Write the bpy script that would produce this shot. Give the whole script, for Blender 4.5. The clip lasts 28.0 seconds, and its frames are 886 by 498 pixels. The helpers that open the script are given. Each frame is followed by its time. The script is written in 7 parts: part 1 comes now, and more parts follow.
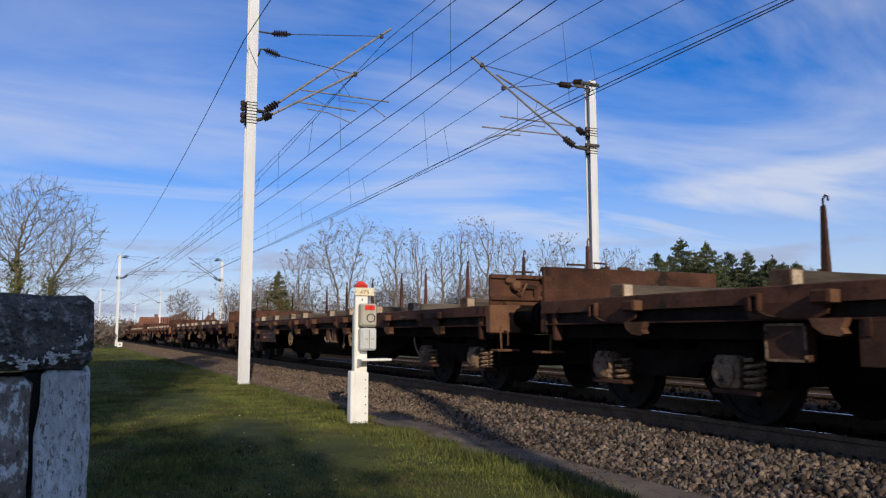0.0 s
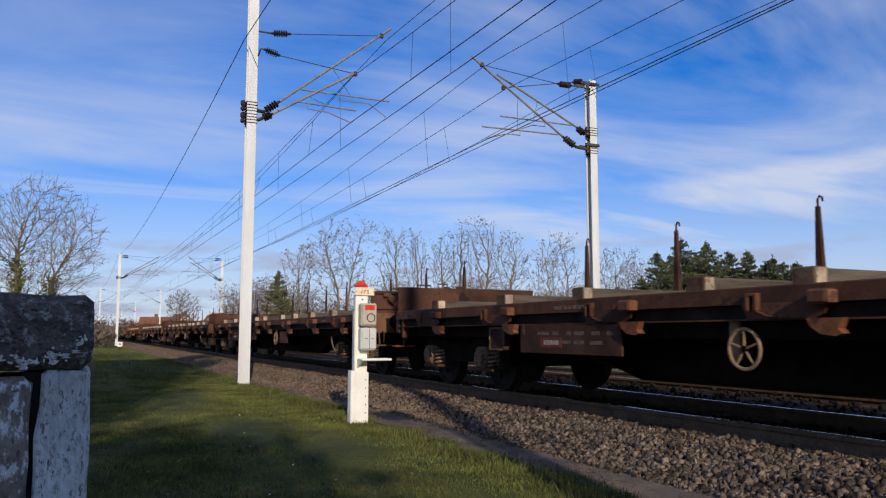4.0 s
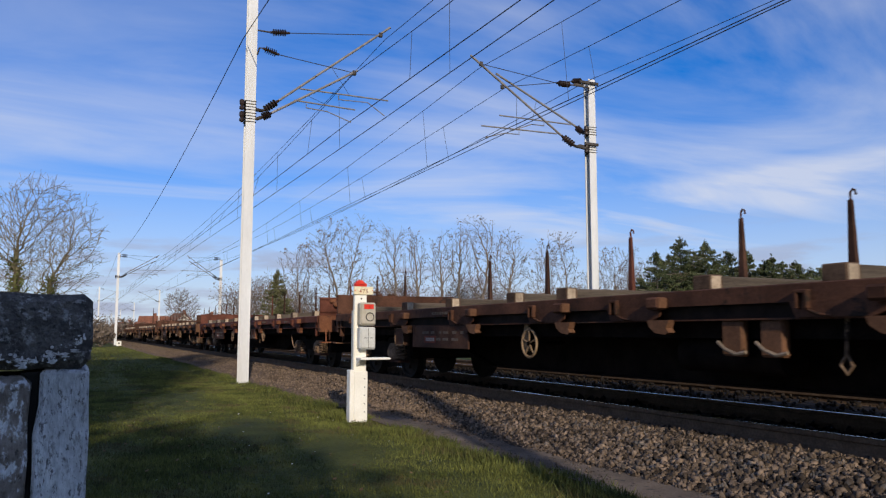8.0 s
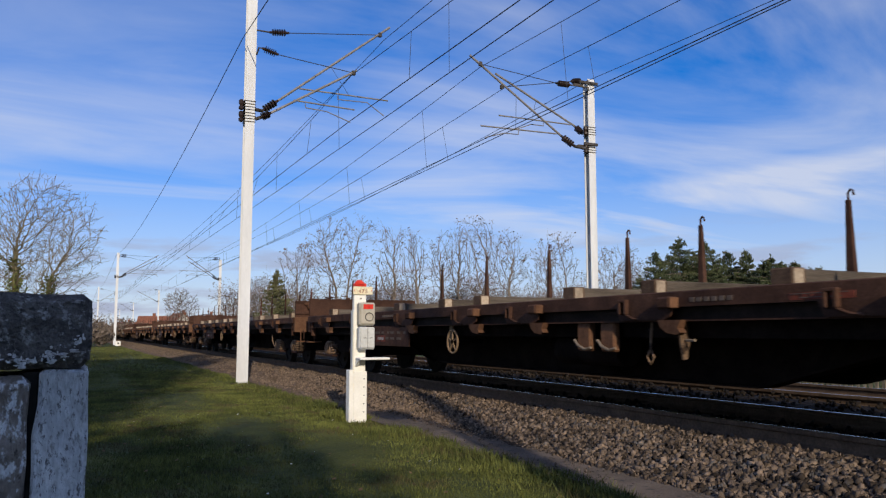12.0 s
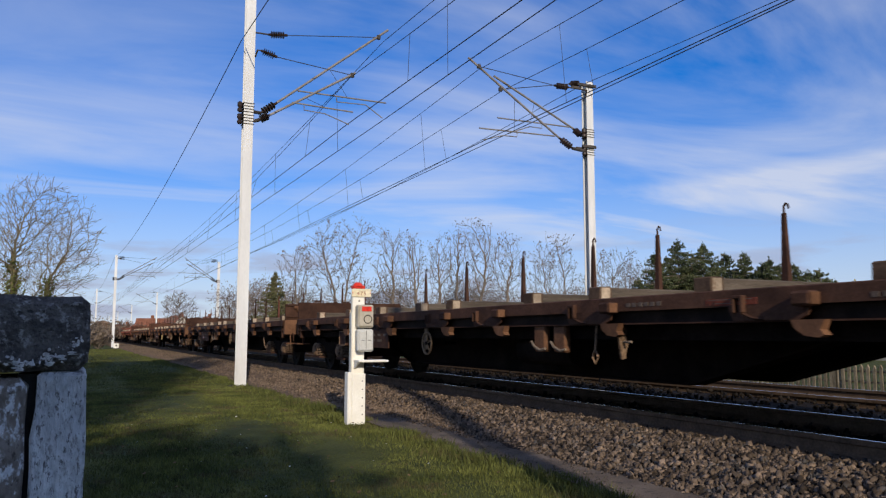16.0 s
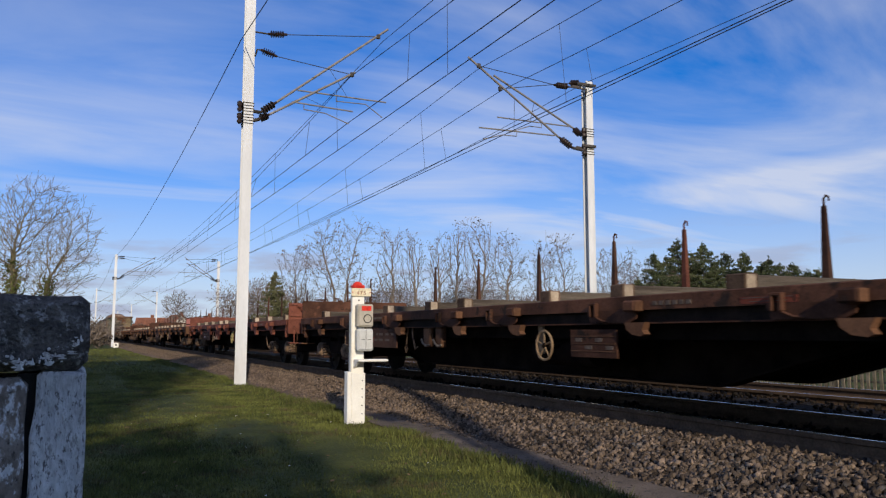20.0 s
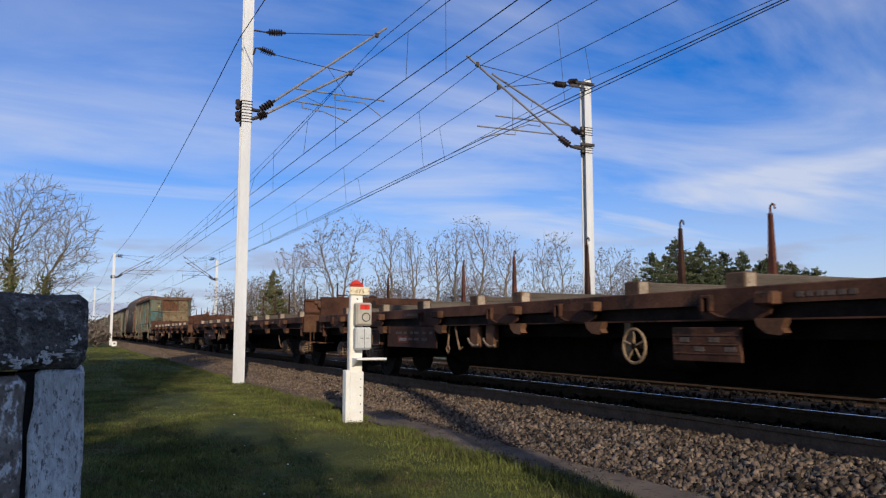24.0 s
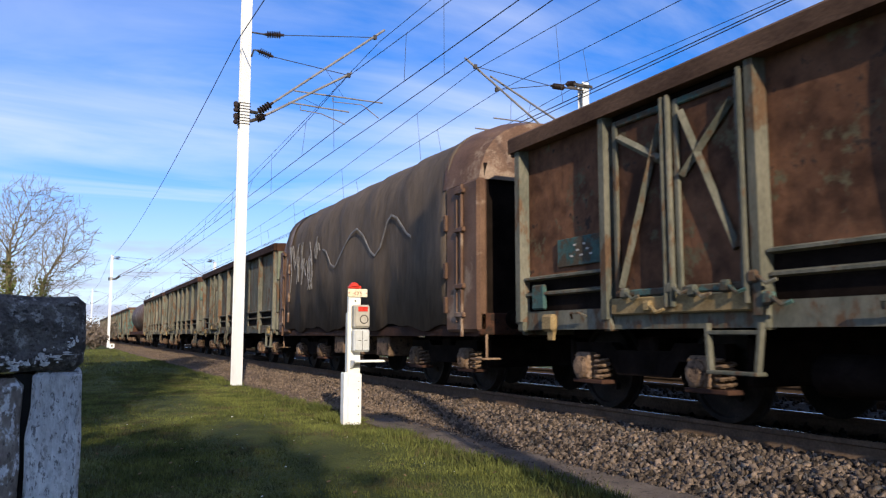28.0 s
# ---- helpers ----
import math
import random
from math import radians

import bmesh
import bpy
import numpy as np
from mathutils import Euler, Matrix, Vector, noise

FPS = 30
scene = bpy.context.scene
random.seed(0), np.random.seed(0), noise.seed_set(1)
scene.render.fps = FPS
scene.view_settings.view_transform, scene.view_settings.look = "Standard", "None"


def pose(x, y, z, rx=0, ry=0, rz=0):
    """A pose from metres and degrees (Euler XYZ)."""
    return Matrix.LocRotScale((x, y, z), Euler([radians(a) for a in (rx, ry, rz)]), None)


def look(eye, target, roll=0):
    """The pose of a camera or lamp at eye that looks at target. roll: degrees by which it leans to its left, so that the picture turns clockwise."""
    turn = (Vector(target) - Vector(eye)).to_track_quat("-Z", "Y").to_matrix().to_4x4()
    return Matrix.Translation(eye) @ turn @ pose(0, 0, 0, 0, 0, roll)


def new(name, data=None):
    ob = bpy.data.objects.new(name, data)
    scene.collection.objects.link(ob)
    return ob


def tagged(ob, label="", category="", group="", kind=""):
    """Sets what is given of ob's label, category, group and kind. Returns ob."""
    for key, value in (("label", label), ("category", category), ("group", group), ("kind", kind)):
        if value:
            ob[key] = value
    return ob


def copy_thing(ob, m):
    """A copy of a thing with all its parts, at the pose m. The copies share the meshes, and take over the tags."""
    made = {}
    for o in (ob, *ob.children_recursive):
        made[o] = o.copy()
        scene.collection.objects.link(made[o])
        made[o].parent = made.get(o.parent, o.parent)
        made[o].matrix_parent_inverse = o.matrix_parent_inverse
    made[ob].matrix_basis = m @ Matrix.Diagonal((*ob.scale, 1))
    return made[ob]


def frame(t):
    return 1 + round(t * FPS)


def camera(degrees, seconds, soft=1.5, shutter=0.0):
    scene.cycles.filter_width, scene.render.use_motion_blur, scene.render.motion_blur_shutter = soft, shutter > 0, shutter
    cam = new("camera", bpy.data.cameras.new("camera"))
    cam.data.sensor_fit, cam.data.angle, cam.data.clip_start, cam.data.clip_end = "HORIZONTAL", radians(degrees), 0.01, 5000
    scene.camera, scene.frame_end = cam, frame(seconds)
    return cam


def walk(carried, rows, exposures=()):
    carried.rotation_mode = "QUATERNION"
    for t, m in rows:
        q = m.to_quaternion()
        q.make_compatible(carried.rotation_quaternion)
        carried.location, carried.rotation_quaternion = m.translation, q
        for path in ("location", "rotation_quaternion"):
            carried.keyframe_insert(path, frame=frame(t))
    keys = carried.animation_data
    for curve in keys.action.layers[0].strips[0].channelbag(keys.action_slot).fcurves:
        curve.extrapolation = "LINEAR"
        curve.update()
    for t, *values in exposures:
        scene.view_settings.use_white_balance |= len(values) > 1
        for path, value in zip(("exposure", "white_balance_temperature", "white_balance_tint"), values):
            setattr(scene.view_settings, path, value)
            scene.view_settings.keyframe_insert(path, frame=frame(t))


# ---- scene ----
# Plan: the railway runs along +Y, rail tops at z = 0, the camera at x = y = 0.
EYE_Z, YAW, TILT, FOCAL = 0.82, 25.137, 6.082, 1388.0
XC, XF = 6.42, 10.03          # centre lines of the near and the far track
GROUND = -0.36                # lawn level
SHIFTS = (                    # seconds, drift of the picture to the right and down, in 1/1388 of the focal length
    (0.0, 2.4, 1.9), (1.0, 2.7, 1.7), (2.0, 2.7, 1.6), (3.0, 2.6, 1.6), (3.5, 2.6, 1.6), (5.5, 2.3, 0.2), (6.0, 2.3, 0.0),
    (7.0, 1.6, 0.0), (8.0, 0.8, 0.0), (9.0, 0.8, 0.0), (10.0, 1.3, -0.2), (11.0, 0.0, 0.0), (12.0, -0.3, 0.0), (12.5, -0.6, 0.1),
    (14.5, -1.7, 3.0), (15.0, -2.5, 3.2), (16.0, -2.9, 4.0), (17.0, -2.6, 3.1), (18.0, -2.8, 2.0), (19.0, -4.0, 2.0),
    (20.0, -3.3, 3.0), (21.0, -3.4, 4.5), (21.5, -4.0, 4.0), (23.5, -6.6, 0.4), (24.0, -6.1, 0.5), (25.0, -6.1, 0.2),
    (26.0, -7.3, 0.5), (26.5, -8.7, 2.9), (27.0, -9.0, 3.0), (27.5, -9.3, 3.2), (28.0, -9.5, 4.2))

cam = camera(2 * math.degrees(math.atan(784 / FOCAL)), 28.0, soft=1.25, shutter=0.06)
walk(cam, [(t, pose(0, 0, EYE_Z, 90 + TILT + math.degrees(math.atan(dy / FOCAL)), 0,
                    -YAW + math.degrees(math.atan(dx / FOCAL)))) for t, dx, dy in SHIFTS],
     exposures=((0, 0.0), (26.5, 0.0), (27.0, 0.02), (27.5, 0.22), (28, 0.56)))

# ---- sky and sun ----
SUN_TO = Vector((-0.22, -1.0, 0.41)).normalized()
SUN_EL, SUN_AZ = math.asin(SUN_TO.z), math.atan2(SUN_TO.x, SUN_TO.y)


def make_world():
    w = bpy.data.worlds.new("sky")
    scene.world = w
    w.use_nodes = True
    nt = w.node_tree
    nt.nodes.clear()
    N, L = nt.nodes.new, nt.links.new
    out, bg = N("ShaderNodeOutputWorld"), N("ShaderNodeBackground")
    sky = N("ShaderNodeTexSky")
    sky.sky_type, sky.sun_disc = "NISHITA", False
    sky.sun_elevation, sky.sun_rotation = SUN_EL, SUN_AZ
    sky.altitude, sky.air_density, sky.dust_density, sky.ozone_density = 100, 1.0, 0.5, 2.2
    hsv = N("ShaderNodeHueSaturation")
    hsv.inputs["Saturation"].default_value, hsv.inputs["Value"].default_value = 1.15, 1.03
    tint = N("ShaderNodeMix"); tint.data_type, tint.blend_type = "RGBA", "MULTIPLY"
    tint.inputs[0].default_value = 1.0
    tint.inputs[7].default_value = (0.54, 0.81, 1.34, 1)
    L(sky.outputs[0], tint.inputs[6]); L(tint.outputs[2], hsv.inputs["Color"])
    co = N("ShaderNodeTexCoord")
    sep = N("ShaderNodeSeparateXYZ")
    L(co.outputs["Generated"], sep.inputs[0])
    zz = N("ShaderNodeMath"); zz.operation = "MAXIMUM"; zz.inputs[1].default_value = 0.0
    L(sep.outputs[2], zz.inputs[0])
    za = N("ShaderNodeMath"); za.operation = "ADD"; za.inputs[1].default_value = 0.11
    L(zz.outputs[0], za.inputs[0])
    comb = N("ShaderNodeCombineXYZ")
    for i in (0, 1):
        dv = N("ShaderNodeMath"); dv.operation = "DIVIDE"
        L(sep.outputs[i], dv.inputs[0]); L(za.outputs[0], dv.inputs[1]); L(dv.outputs[0], comb.inputs[i])
    mp = N("ShaderNodeMapping")
    mp.inputs["Rotation"].default_value = (0, 0, radians(28))
    mp.inputs["Scale"].default_value = (0.42, 1.0, 1.0)
    mp.inputs["Location"].default_value = (3.1, 1.7, 0)
    L(comb.outputs[0], mp.inputs[0])
    n1 = N("ShaderNodeTexNoise")
    n1.inputs["Scale"].default_value, n1.inputs["Detail"].default_value = 1.15, 10
    n1.inputs["Roughness"].default_value, n1.inputs["Distortion"].default_value = 0.55, 0.9
    L(mp.outputs[0], n1.inputs["Vector"])
    r1 = N("ShaderNodeValToRGB")
    r1.color_ramp.elements[0].position, r1.color_ramp.elements[1].position = 0.365, 0.80
    r1.color_ramp.elements[1].color = (0.8, 0.8, 0.8, 1)
    dens = n1.outputs[0]
    for az, el, wide, gain in ((38, 6.5, 0.992, 0.04), (46, 6.0, 0.992, 0.05), (0, 13, 0.97, 0.05), (24, 7, 0.988, 0.07), (27, 17, 0.985, 0.06), (40, 15.5, 0.982, -0.045), (55, 16.5, 0.988, -0.035), (50, 21, 0.97, -0.03), (40, 23, 0.97, 0.03)):
        dot = N("ShaderNodeVectorMath"); dot.operation = "DOT_PRODUCT"
        L(co.outputs["Generated"], dot.inputs[0])
        dot.inputs[1].default_value = (math.sin(radians(az)) * math.cos(radians(el)), math.cos(radians(az)) * math.cos(radians(el)), math.sin(radians(el)))
        mr = N("ShaderNodeMapRange"); mr.interpolation_type = "SMOOTHSTEP"
        mr.inputs[1].default_value, mr.inputs[2].default_value = wide, 1.0
        mr.inputs[3].default_value, mr.inputs[4].default_value = 0.0, gain
        L(dot.outputs["Value"], mr.inputs[0])
        ad = N("ShaderNodeMath"); ad.operation = "ADD"
        L(dens, ad.inputs[0]); L(mr.outputs[0], ad.inputs[1])
        dens = ad.outputs[0]
    # a long cloud streak that climbs towards the south-east
    pl = N("ShaderNodeVectorMath"); pl.operation = "DOT_PRODUCT"
    L(co.outputs["Generated"], pl.inputs[0]); pl.inputs[1].default_value = (-0.1953, -0.0599, 0.9789)
    up = N("ShaderNodeMapRange"); up.interpolation_type = "SMOOTHSTEP"
    up.inputs[1].default_value, up.inputs[2].default_value, up.inputs[3].default_value, up.inputs[4].default_value = 0.020, -0.004, 0.0, 0.26
    L(pl.outputs["Value"], up.inputs[0])
    dn = N("ShaderNodeMapRange"); dn.interpolation_type = "SMOOTHSTEP"
    dn.inputs[1].default_value, dn.inputs[2].default_value = -0.075, -0.01
    L(pl.outputs["Value"], dn.inputs[0])
    sd = N("ShaderNodeMapRange"); sd.interpolation_type = "SMOOTHSTEP"
    sd.inputs[1].default_value, sd.inputs[2].default_value = 0.42, 0.66
    L(sep.outputs[0], sd.inputs[0])
    s1 = N("ShaderNodeMath"); s1.operation = "MULTIPLY"; L(up.outputs[0], s1.inputs[0]); L(dn.outputs[0], s1.inputs[1])
    s2 = N("ShaderNodeMath"); s2.operation = "MULTIPLY"; L(s1.outputs[0], s2.inputs[0]); L(sd.outputs[0], s2.inputs[1])
    torn = N("ShaderNodeMapRange")
    torn.inputs[1].default_value, torn.inputs[2].default_value, torn.inputs[3].default_value, torn.inputs[4].default_value = 0.36, 0.62, 0.15, 1.0
    L(n1.outputs[0], torn.inputs[0])
    s3 = N("ShaderNodeMath"); s3.operation = "MULTIPLY"; L(s2.outputs[0], s3.inputs[0]); L(torn.outputs[0], s3.inputs[1])
    ad = N("ShaderNodeMath"); ad.operation = "ADD"; L(dens, ad.inputs[0]); L(s3.outputs[0], ad.inputs[1])
    L(ad.outputs[0], r1.inputs[0])
    # haze that thickens towards the horizon
    hz = N("ShaderNodeMapRange")
    hz.inputs[1].default_value, hz.inputs[2].default_value = 0.0, 0.24
    hz.inputs[3].default_value, hz.inputs[4].default_value = 0.80, 0.0
    L(zz.outputs[0], hz.inputs[0])
    mx = N("ShaderNodeMath"); mx.operation = "MAXIMUM"
    L(r1.outputs[0], mx.inputs[0]); L(hz.outputs[0], mx.inputs[1])
    mix = N("ShaderNodeMix"); mix.data_type = "RGBA"
    L(mx.outputs[0], mix.inputs[0]); L(hsv.outputs[0], mix.inputs[6])
    mix.inputs[7].default_value = (7.15, 7.5, 8.6, 1)
    # small grey-lavender clouds low over the horizon
    mp2 = N("ShaderNodeMapping")
    mp2.inputs["Scale"].default_value, mp2.inputs["Location"].default_value = (7.5, 7.5, 44.0), (1.3, 0.4, 0.0)
    L(co.outputs["Generated"], mp2.inputs[0])
    n4 = N("ShaderNodeTexNoise")
    n4.inputs["Scale"].default_value, n4.inputs["Detail"].default_value, n4.inputs["Roughness"].default_value = 1.0, 7, 0.55
    L(mp2.outputs[0], n4.inputs["Vector"])
    r4 = N("ShaderNodeValToRGB")
    r4.color_ramp.elements[0].position, r4.color_ramp.elements[1].position = 0.50, 0.64
    r4.color_ramp.elements[1].color = (0.8, 0.8, 0.8, 1)
    L(n4.outputs[0], r4.inputs[0])
    lim = N("ShaderNodeMapRange"); lim.interpolation_type = "SMOOTHSTEP"
    lim.inputs[1].default_value, lim.inputs[2].default_value = 0.16, 0.06
    lim.inputs[3].default_value, lim.inputs[4].default_value = 0.0, 1.0
    L(zz.outputs[0], lim.inputs[0])
    lw = N("ShaderNodeMath"); lw.operation = "MULTIPLY"
    L(r4.outputs[0], lw.inputs[0]); L(lim.outputs[0], lw.inputs[1])
    low = N("ShaderNodeMix"); low.data_type = "RGBA"
    L(lw.outputs[0], low.inputs[0]); L(mix.outputs[2], low.inputs[6])
    low.inputs[7].default_value = (4.0, 4.4, 6.0, 1)
    L(low.outputs[2], bg.inputs["Color"])
    bg.inputs["Strength"].default_value = 0.095
    L(bg.outputs[0], out.inputs[0])


make_world()
sun = new("sun", bpy.data.lights.new("sun", "SUN"))
sun.data.energy, sun.data.angle, sun.data.color = 3.6, radians(0.53), (1.0, 0.87, 0.70)
sun.matrix_world = look((SUN_TO * 60)[:], (0, 0, 0))


# ---- materials ----
def material(name, c1, c2, scale=3.0, rough=0.8, metal=0.0, bump=0.15, fine=40.0, lo=0.35, hi=0.65, spots=None, spot_scale=6.0,
             spot_lo=0.58, spots2=None, stretch=(1, 1, 1), spec=0.12, vary=0.0, island=False, depth=0.02, grain=0.22):
    """Two-scale noise between two colours, optional spots of a third, fine relief."""
    m = bpy.data.materials.new(name)
    m.use_nodes = True
    nt = m.node_tree
    N, L = nt.nodes.new, nt.links.new
    bsdf = nt.nodes["Principled BSDF"]
    bsdf.inputs["Roughness"].default_value, bsdf.inputs["Metallic"].default_value = rough, metal
    bsdf.inputs["Specular IOR Level"].default_value = spec
    co, inf = N("ShaderNodeTexCoord"), N("ShaderNodeObjectInfo")
    add = N("ShaderNodeVectorMath"); add.operation = "MULTIPLY_ADD"
    L(inf.outputs["Random"], add.inputs[0])
    add.inputs[1].default_value = (37, 53, 71)
    mp = N("ShaderNodeMapping"); mp.inputs["Scale"].default_value = stretch
    L(co.outputs["Object"], mp.inputs[0]); L(mp.outputs[0], add.inputs[2])
    n1 = N("ShaderNodeTexNoise")
    n1.inputs["Scale"].default_value, n1.inputs["Detail"].default_value, n1.inputs["Roughness"].default_value = scale, 6, 0.62
    L(add.outputs[0], n1.inputs["Vector"])
    r = N("ShaderNodeValToRGB")
    r.color_ramp.elements[0].position, r.color_ramp.elements[1].position = lo, hi
    r.color_ramp.elements[0].color, r.color_ramp.elements[1].color = (*c1, 1), (*c2, 1)
    L(n1.outputs[0], r.inputs[0])
    colour = r.outputs[0]
    for spots, spot_scale, spot_lo in [(spots, spot_scale, spot_lo)] * bool(spots) + [spots2] * bool(spots2):
        n3 = N("ShaderNodeTexNoise")
        n3.inputs["Scale"].default_value, n3.inputs["Detail"].default_value, n3.inputs["Roughness"].default_value = spot_scale, 8, 0.7
        L(add.outputs[0], n3.inputs["Vector"])
        r3 = N("ShaderNodeValToRGB")
        r3.color_ramp.elements[0].position, r3.color_ramp.elements[1].position = spot_lo, spot_lo + 0.06
        L(n3.outputs[0], r3.inputs[0])
        mx = N("ShaderNodeMix"); mx.data_type = "RGBA"
        L(r3.outputs[0], mx.inputs[0]); L(colour, mx.inputs[6]); mx.inputs[7].default_value = (*spots, 1)
        colour = mx.outputs[2]
    n2 = N("ShaderNodeTexNoise")
    n2.inputs["Scale"].default_value, n2.inputs["Detail"].default_value = fine, 4
    L(add.outputs[0], n2.inputs["Vector"])
    val = N("ShaderNodeMapRange")
    val.inputs[1].default_value, val.inputs[2].default_value, val.inputs[3].default_value, val.inputs[4].default_value = 0.25, 0.75, 1 - grain, 1 + grain
    L(n2.outputs[0], val.inputs[0])
    hs = N("ShaderNodeHueSaturation")
    L(colour, hs.inputs["Color"])
    last = val.outputs[0]
    if vary or island:
        rnd = N("ShaderNodeMapRange")
        src = inf.outputs["Random"]
        if island:
            src = N("ShaderNodeNewGeometry").outputs["Random Per Island"]
        L(src, rnd.inputs[0])
        rnd.inputs[3].default_value, rnd.inputs[4].default_value = 1 - vary, 1 + vary
        mul = N("ShaderNodeMath"); mul.operation = "MULTIPLY"
        L(rnd.outputs[0], mul.inputs[0]); L(last, mul.inputs[1])
        last = mul.outputs[0]
    L(last, hs.inputs["Value"])
    L(hs.outputs[0], bsdf.inputs["Base Color"])
    if bump:
        b = N("ShaderNodeBump")
        b.inputs["Strength"].default_value, b.inputs["Distance"].default_value = bump, depth
        L(n2.outputs[0], b.inputs["Height"]); L(b.outputs[0], bsdf.inputs["Normal"])
    return m


M = {}
M["grass"] = material("grass", (0.041, 0.052, 0.013), (0.098, 0.105, 0.025), 0.9, 0.95, bump=0.9, fine=26, spots=(0.09, 0.085, 0.035), spot_scale=1.6, spot_lo=0.60, spec=0.2, depth=0.05)
M["blade"] = material("grass_blade", (0.048, 0.060, 0.015), (0.150, 0.159, 0.040), 1.1, 0.8, bump=0, spec=0.2, vary=0.4, island=True, spots=(0.082, 0.070, 0.030), spot_scale=1.5, spot_lo=0.54, spots2=((0.045, 0.050, 0.016), 2.6, 0.57))
M["gravel"] = material("gravel_path", (0.105, 0.083, 0.066), (0.19, 0.150, 0.12), 2.5, 0.95, bump=0.9, fine=60, spots=(0.06, 0.055, 0.05), spot_scale=9, spec=0.2)
# almost black, so the shade in gaps between stones is painted in
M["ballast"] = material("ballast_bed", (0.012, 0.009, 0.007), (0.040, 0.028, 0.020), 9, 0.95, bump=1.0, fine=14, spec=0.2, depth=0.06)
M["stone"] = material("ballast_stone", (0.048, 0.036, 0.028), (0.176, 0.130, 0.096), 5, 0.9, bump=0.3, vary=0.8, island=True, spec=0.2, spots=(0.075, 0.070, 0.068), spot_scale=7, spot_lo=0.55)
M["stone_fine"] = material("fine_brown_ballast", (0.115, 0.082, 0.057), (0.22, 0.16, 0.112), 5, 0.9, bump=0.3, vary=0.45, island=True, spec=0.2)
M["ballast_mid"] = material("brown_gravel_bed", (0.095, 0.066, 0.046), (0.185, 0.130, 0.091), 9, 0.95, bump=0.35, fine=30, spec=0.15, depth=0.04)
# these two carry the train's shade on the ballast in their colour
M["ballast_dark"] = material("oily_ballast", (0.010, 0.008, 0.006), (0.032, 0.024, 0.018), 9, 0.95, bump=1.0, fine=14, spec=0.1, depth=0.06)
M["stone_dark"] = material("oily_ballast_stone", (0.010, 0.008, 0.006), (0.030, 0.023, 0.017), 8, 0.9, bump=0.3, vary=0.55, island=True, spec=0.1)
M["stone_piece"] = material("ballast_stone_piece", (0.060, 0.045, 0.034), (0.18, 0.135, 0.10), 5, 0.9, bump=0.3, vary=0.7, spec=0.2, spots=(0.11, 0.10, 0.097), spot_scale=7, spot_lo=0.55)
M["sleeper"] = material("sleeper_concrete", (0.035, 0.028, 0.022), (0.075, 0.06, 0.05), 4, 0.9)
M["rail"] = material("rail_rust", (0.092, 0.062, 0.041), (0.140, 0.094, 0.062), 5, 0.85, bump=0.2, spec=0.05)
M["rail_head"] = material("rail_polished_steel", (0.55, 0.55, 0.56), (0.7, 0.7, 0.7), 6, 0.12, 1.0, bump=0.0, spec=0.5)
M["mast"] = material("galvanised_steel", (0.60, 0.60, 0.58), (0.72, 0.72, 0.70), 2.5, 0.55, 0.0, bump=0.03, stretch=(1, 1, 0.25), grain=0.03, spec=0.4)
M["tube"] = material("weathered_tube", (0.19, 0.175, 0.165), (0.29, 0.27, 0.255), 6, 0.6, 0.2)
M["wire"] = material("wire_metal", (0.045, 0.05, 0.06), (0.08, 0.085, 0.10), 3, 0.6, 0.3, bump=0)
M["insulator"] = material("brown_porcelain", (0.02, 0.014, 0.012), (0.045, 0.03, 0.025), 5, 0.3, bump=0)
M["bracket"] = material("dark_steel", (0.05, 0.045, 0.04), (0.11, 0.095, 0.085), 7, 0.7, 0.3)
M["white_post"] = material("white_post_paint", (0.78, 0.75, 0.66), (0.88, 0.86, 0.78), 3, 0.6, bump=0.08, spots=(0.42, 0.40, 0.34), spot_scale=5, spot_lo=0.68, grain=0.05)
M["box_grey"] = material("grey_box_paint", (0.50, 0.50, 0.46), (0.60, 0.60, 0.56), 5, 0.5, bump=0.05, grain=0.06)
M["red"] = material("red_paint", (0.55, 0.03, 0.02), (0.7, 0.06, 0.035), 5, 0.45, bump=0.03)
M["plate"] = material("cream_plate", (0.72, 0.62, 0.40), (0.80, 0.72, 0.52), 6, 0.55, bump=0.03)
M["black"] = material("black_paint", (0.012, 0.012, 0.012), (0.03, 0.03, 0.03), 5, 0.6, bump=0.05)
M["cap"] = material("lichen_concrete", (0.068, 0.063, 0.059), (0.185, 0.170, 0.158), 26, 0.95, bump=1.0, fine=130, spots=(0.34, 0.33, 0.315), spot_scale=46, spot_lo=0.54, spots2=((0.075, 0.07, 0.066), 85, 0.56), lo=0.34, hi=0.66, depth=0.012)
M["pillar"] = material("flaking_whitewash", (0.48, 0.48, 0.475), (0.78, 0.78, 0.775), 9, 0.9, bump=0.9, fine=130, spots=(0.20, 0.195, 0.19), spot_scale=120, spot_lo=0.55, spots2=((0.33, 0.32, 0.31), 48, 0.555), stretch=(1, 1, 0.42), depth=0.012)
M["pillar_brown"] = material("bare_concrete", (0.17, 0.14, 0.115), (0.36, 0.31, 0.265), 20, 0.95, bump=0.9, fine=110, spots=(0.78, 0.78, 0.78), spot_scale=30, spot_lo=0.525, spots2=((0.10, 0.085, 0.075), 70, 0.585), stretch=(1, 1, 0.6), depth=0.012)
M["flake"] = material("white_paint_flakes", (0.52, 0.51, 0.49), (0.74, 0.73, 0.71), 40, 0.9, bump=0.8, fine=110, spots=(0.22, 0.205, 0.19), spot_scale=60, spot_lo=0.56, depth=0.01)
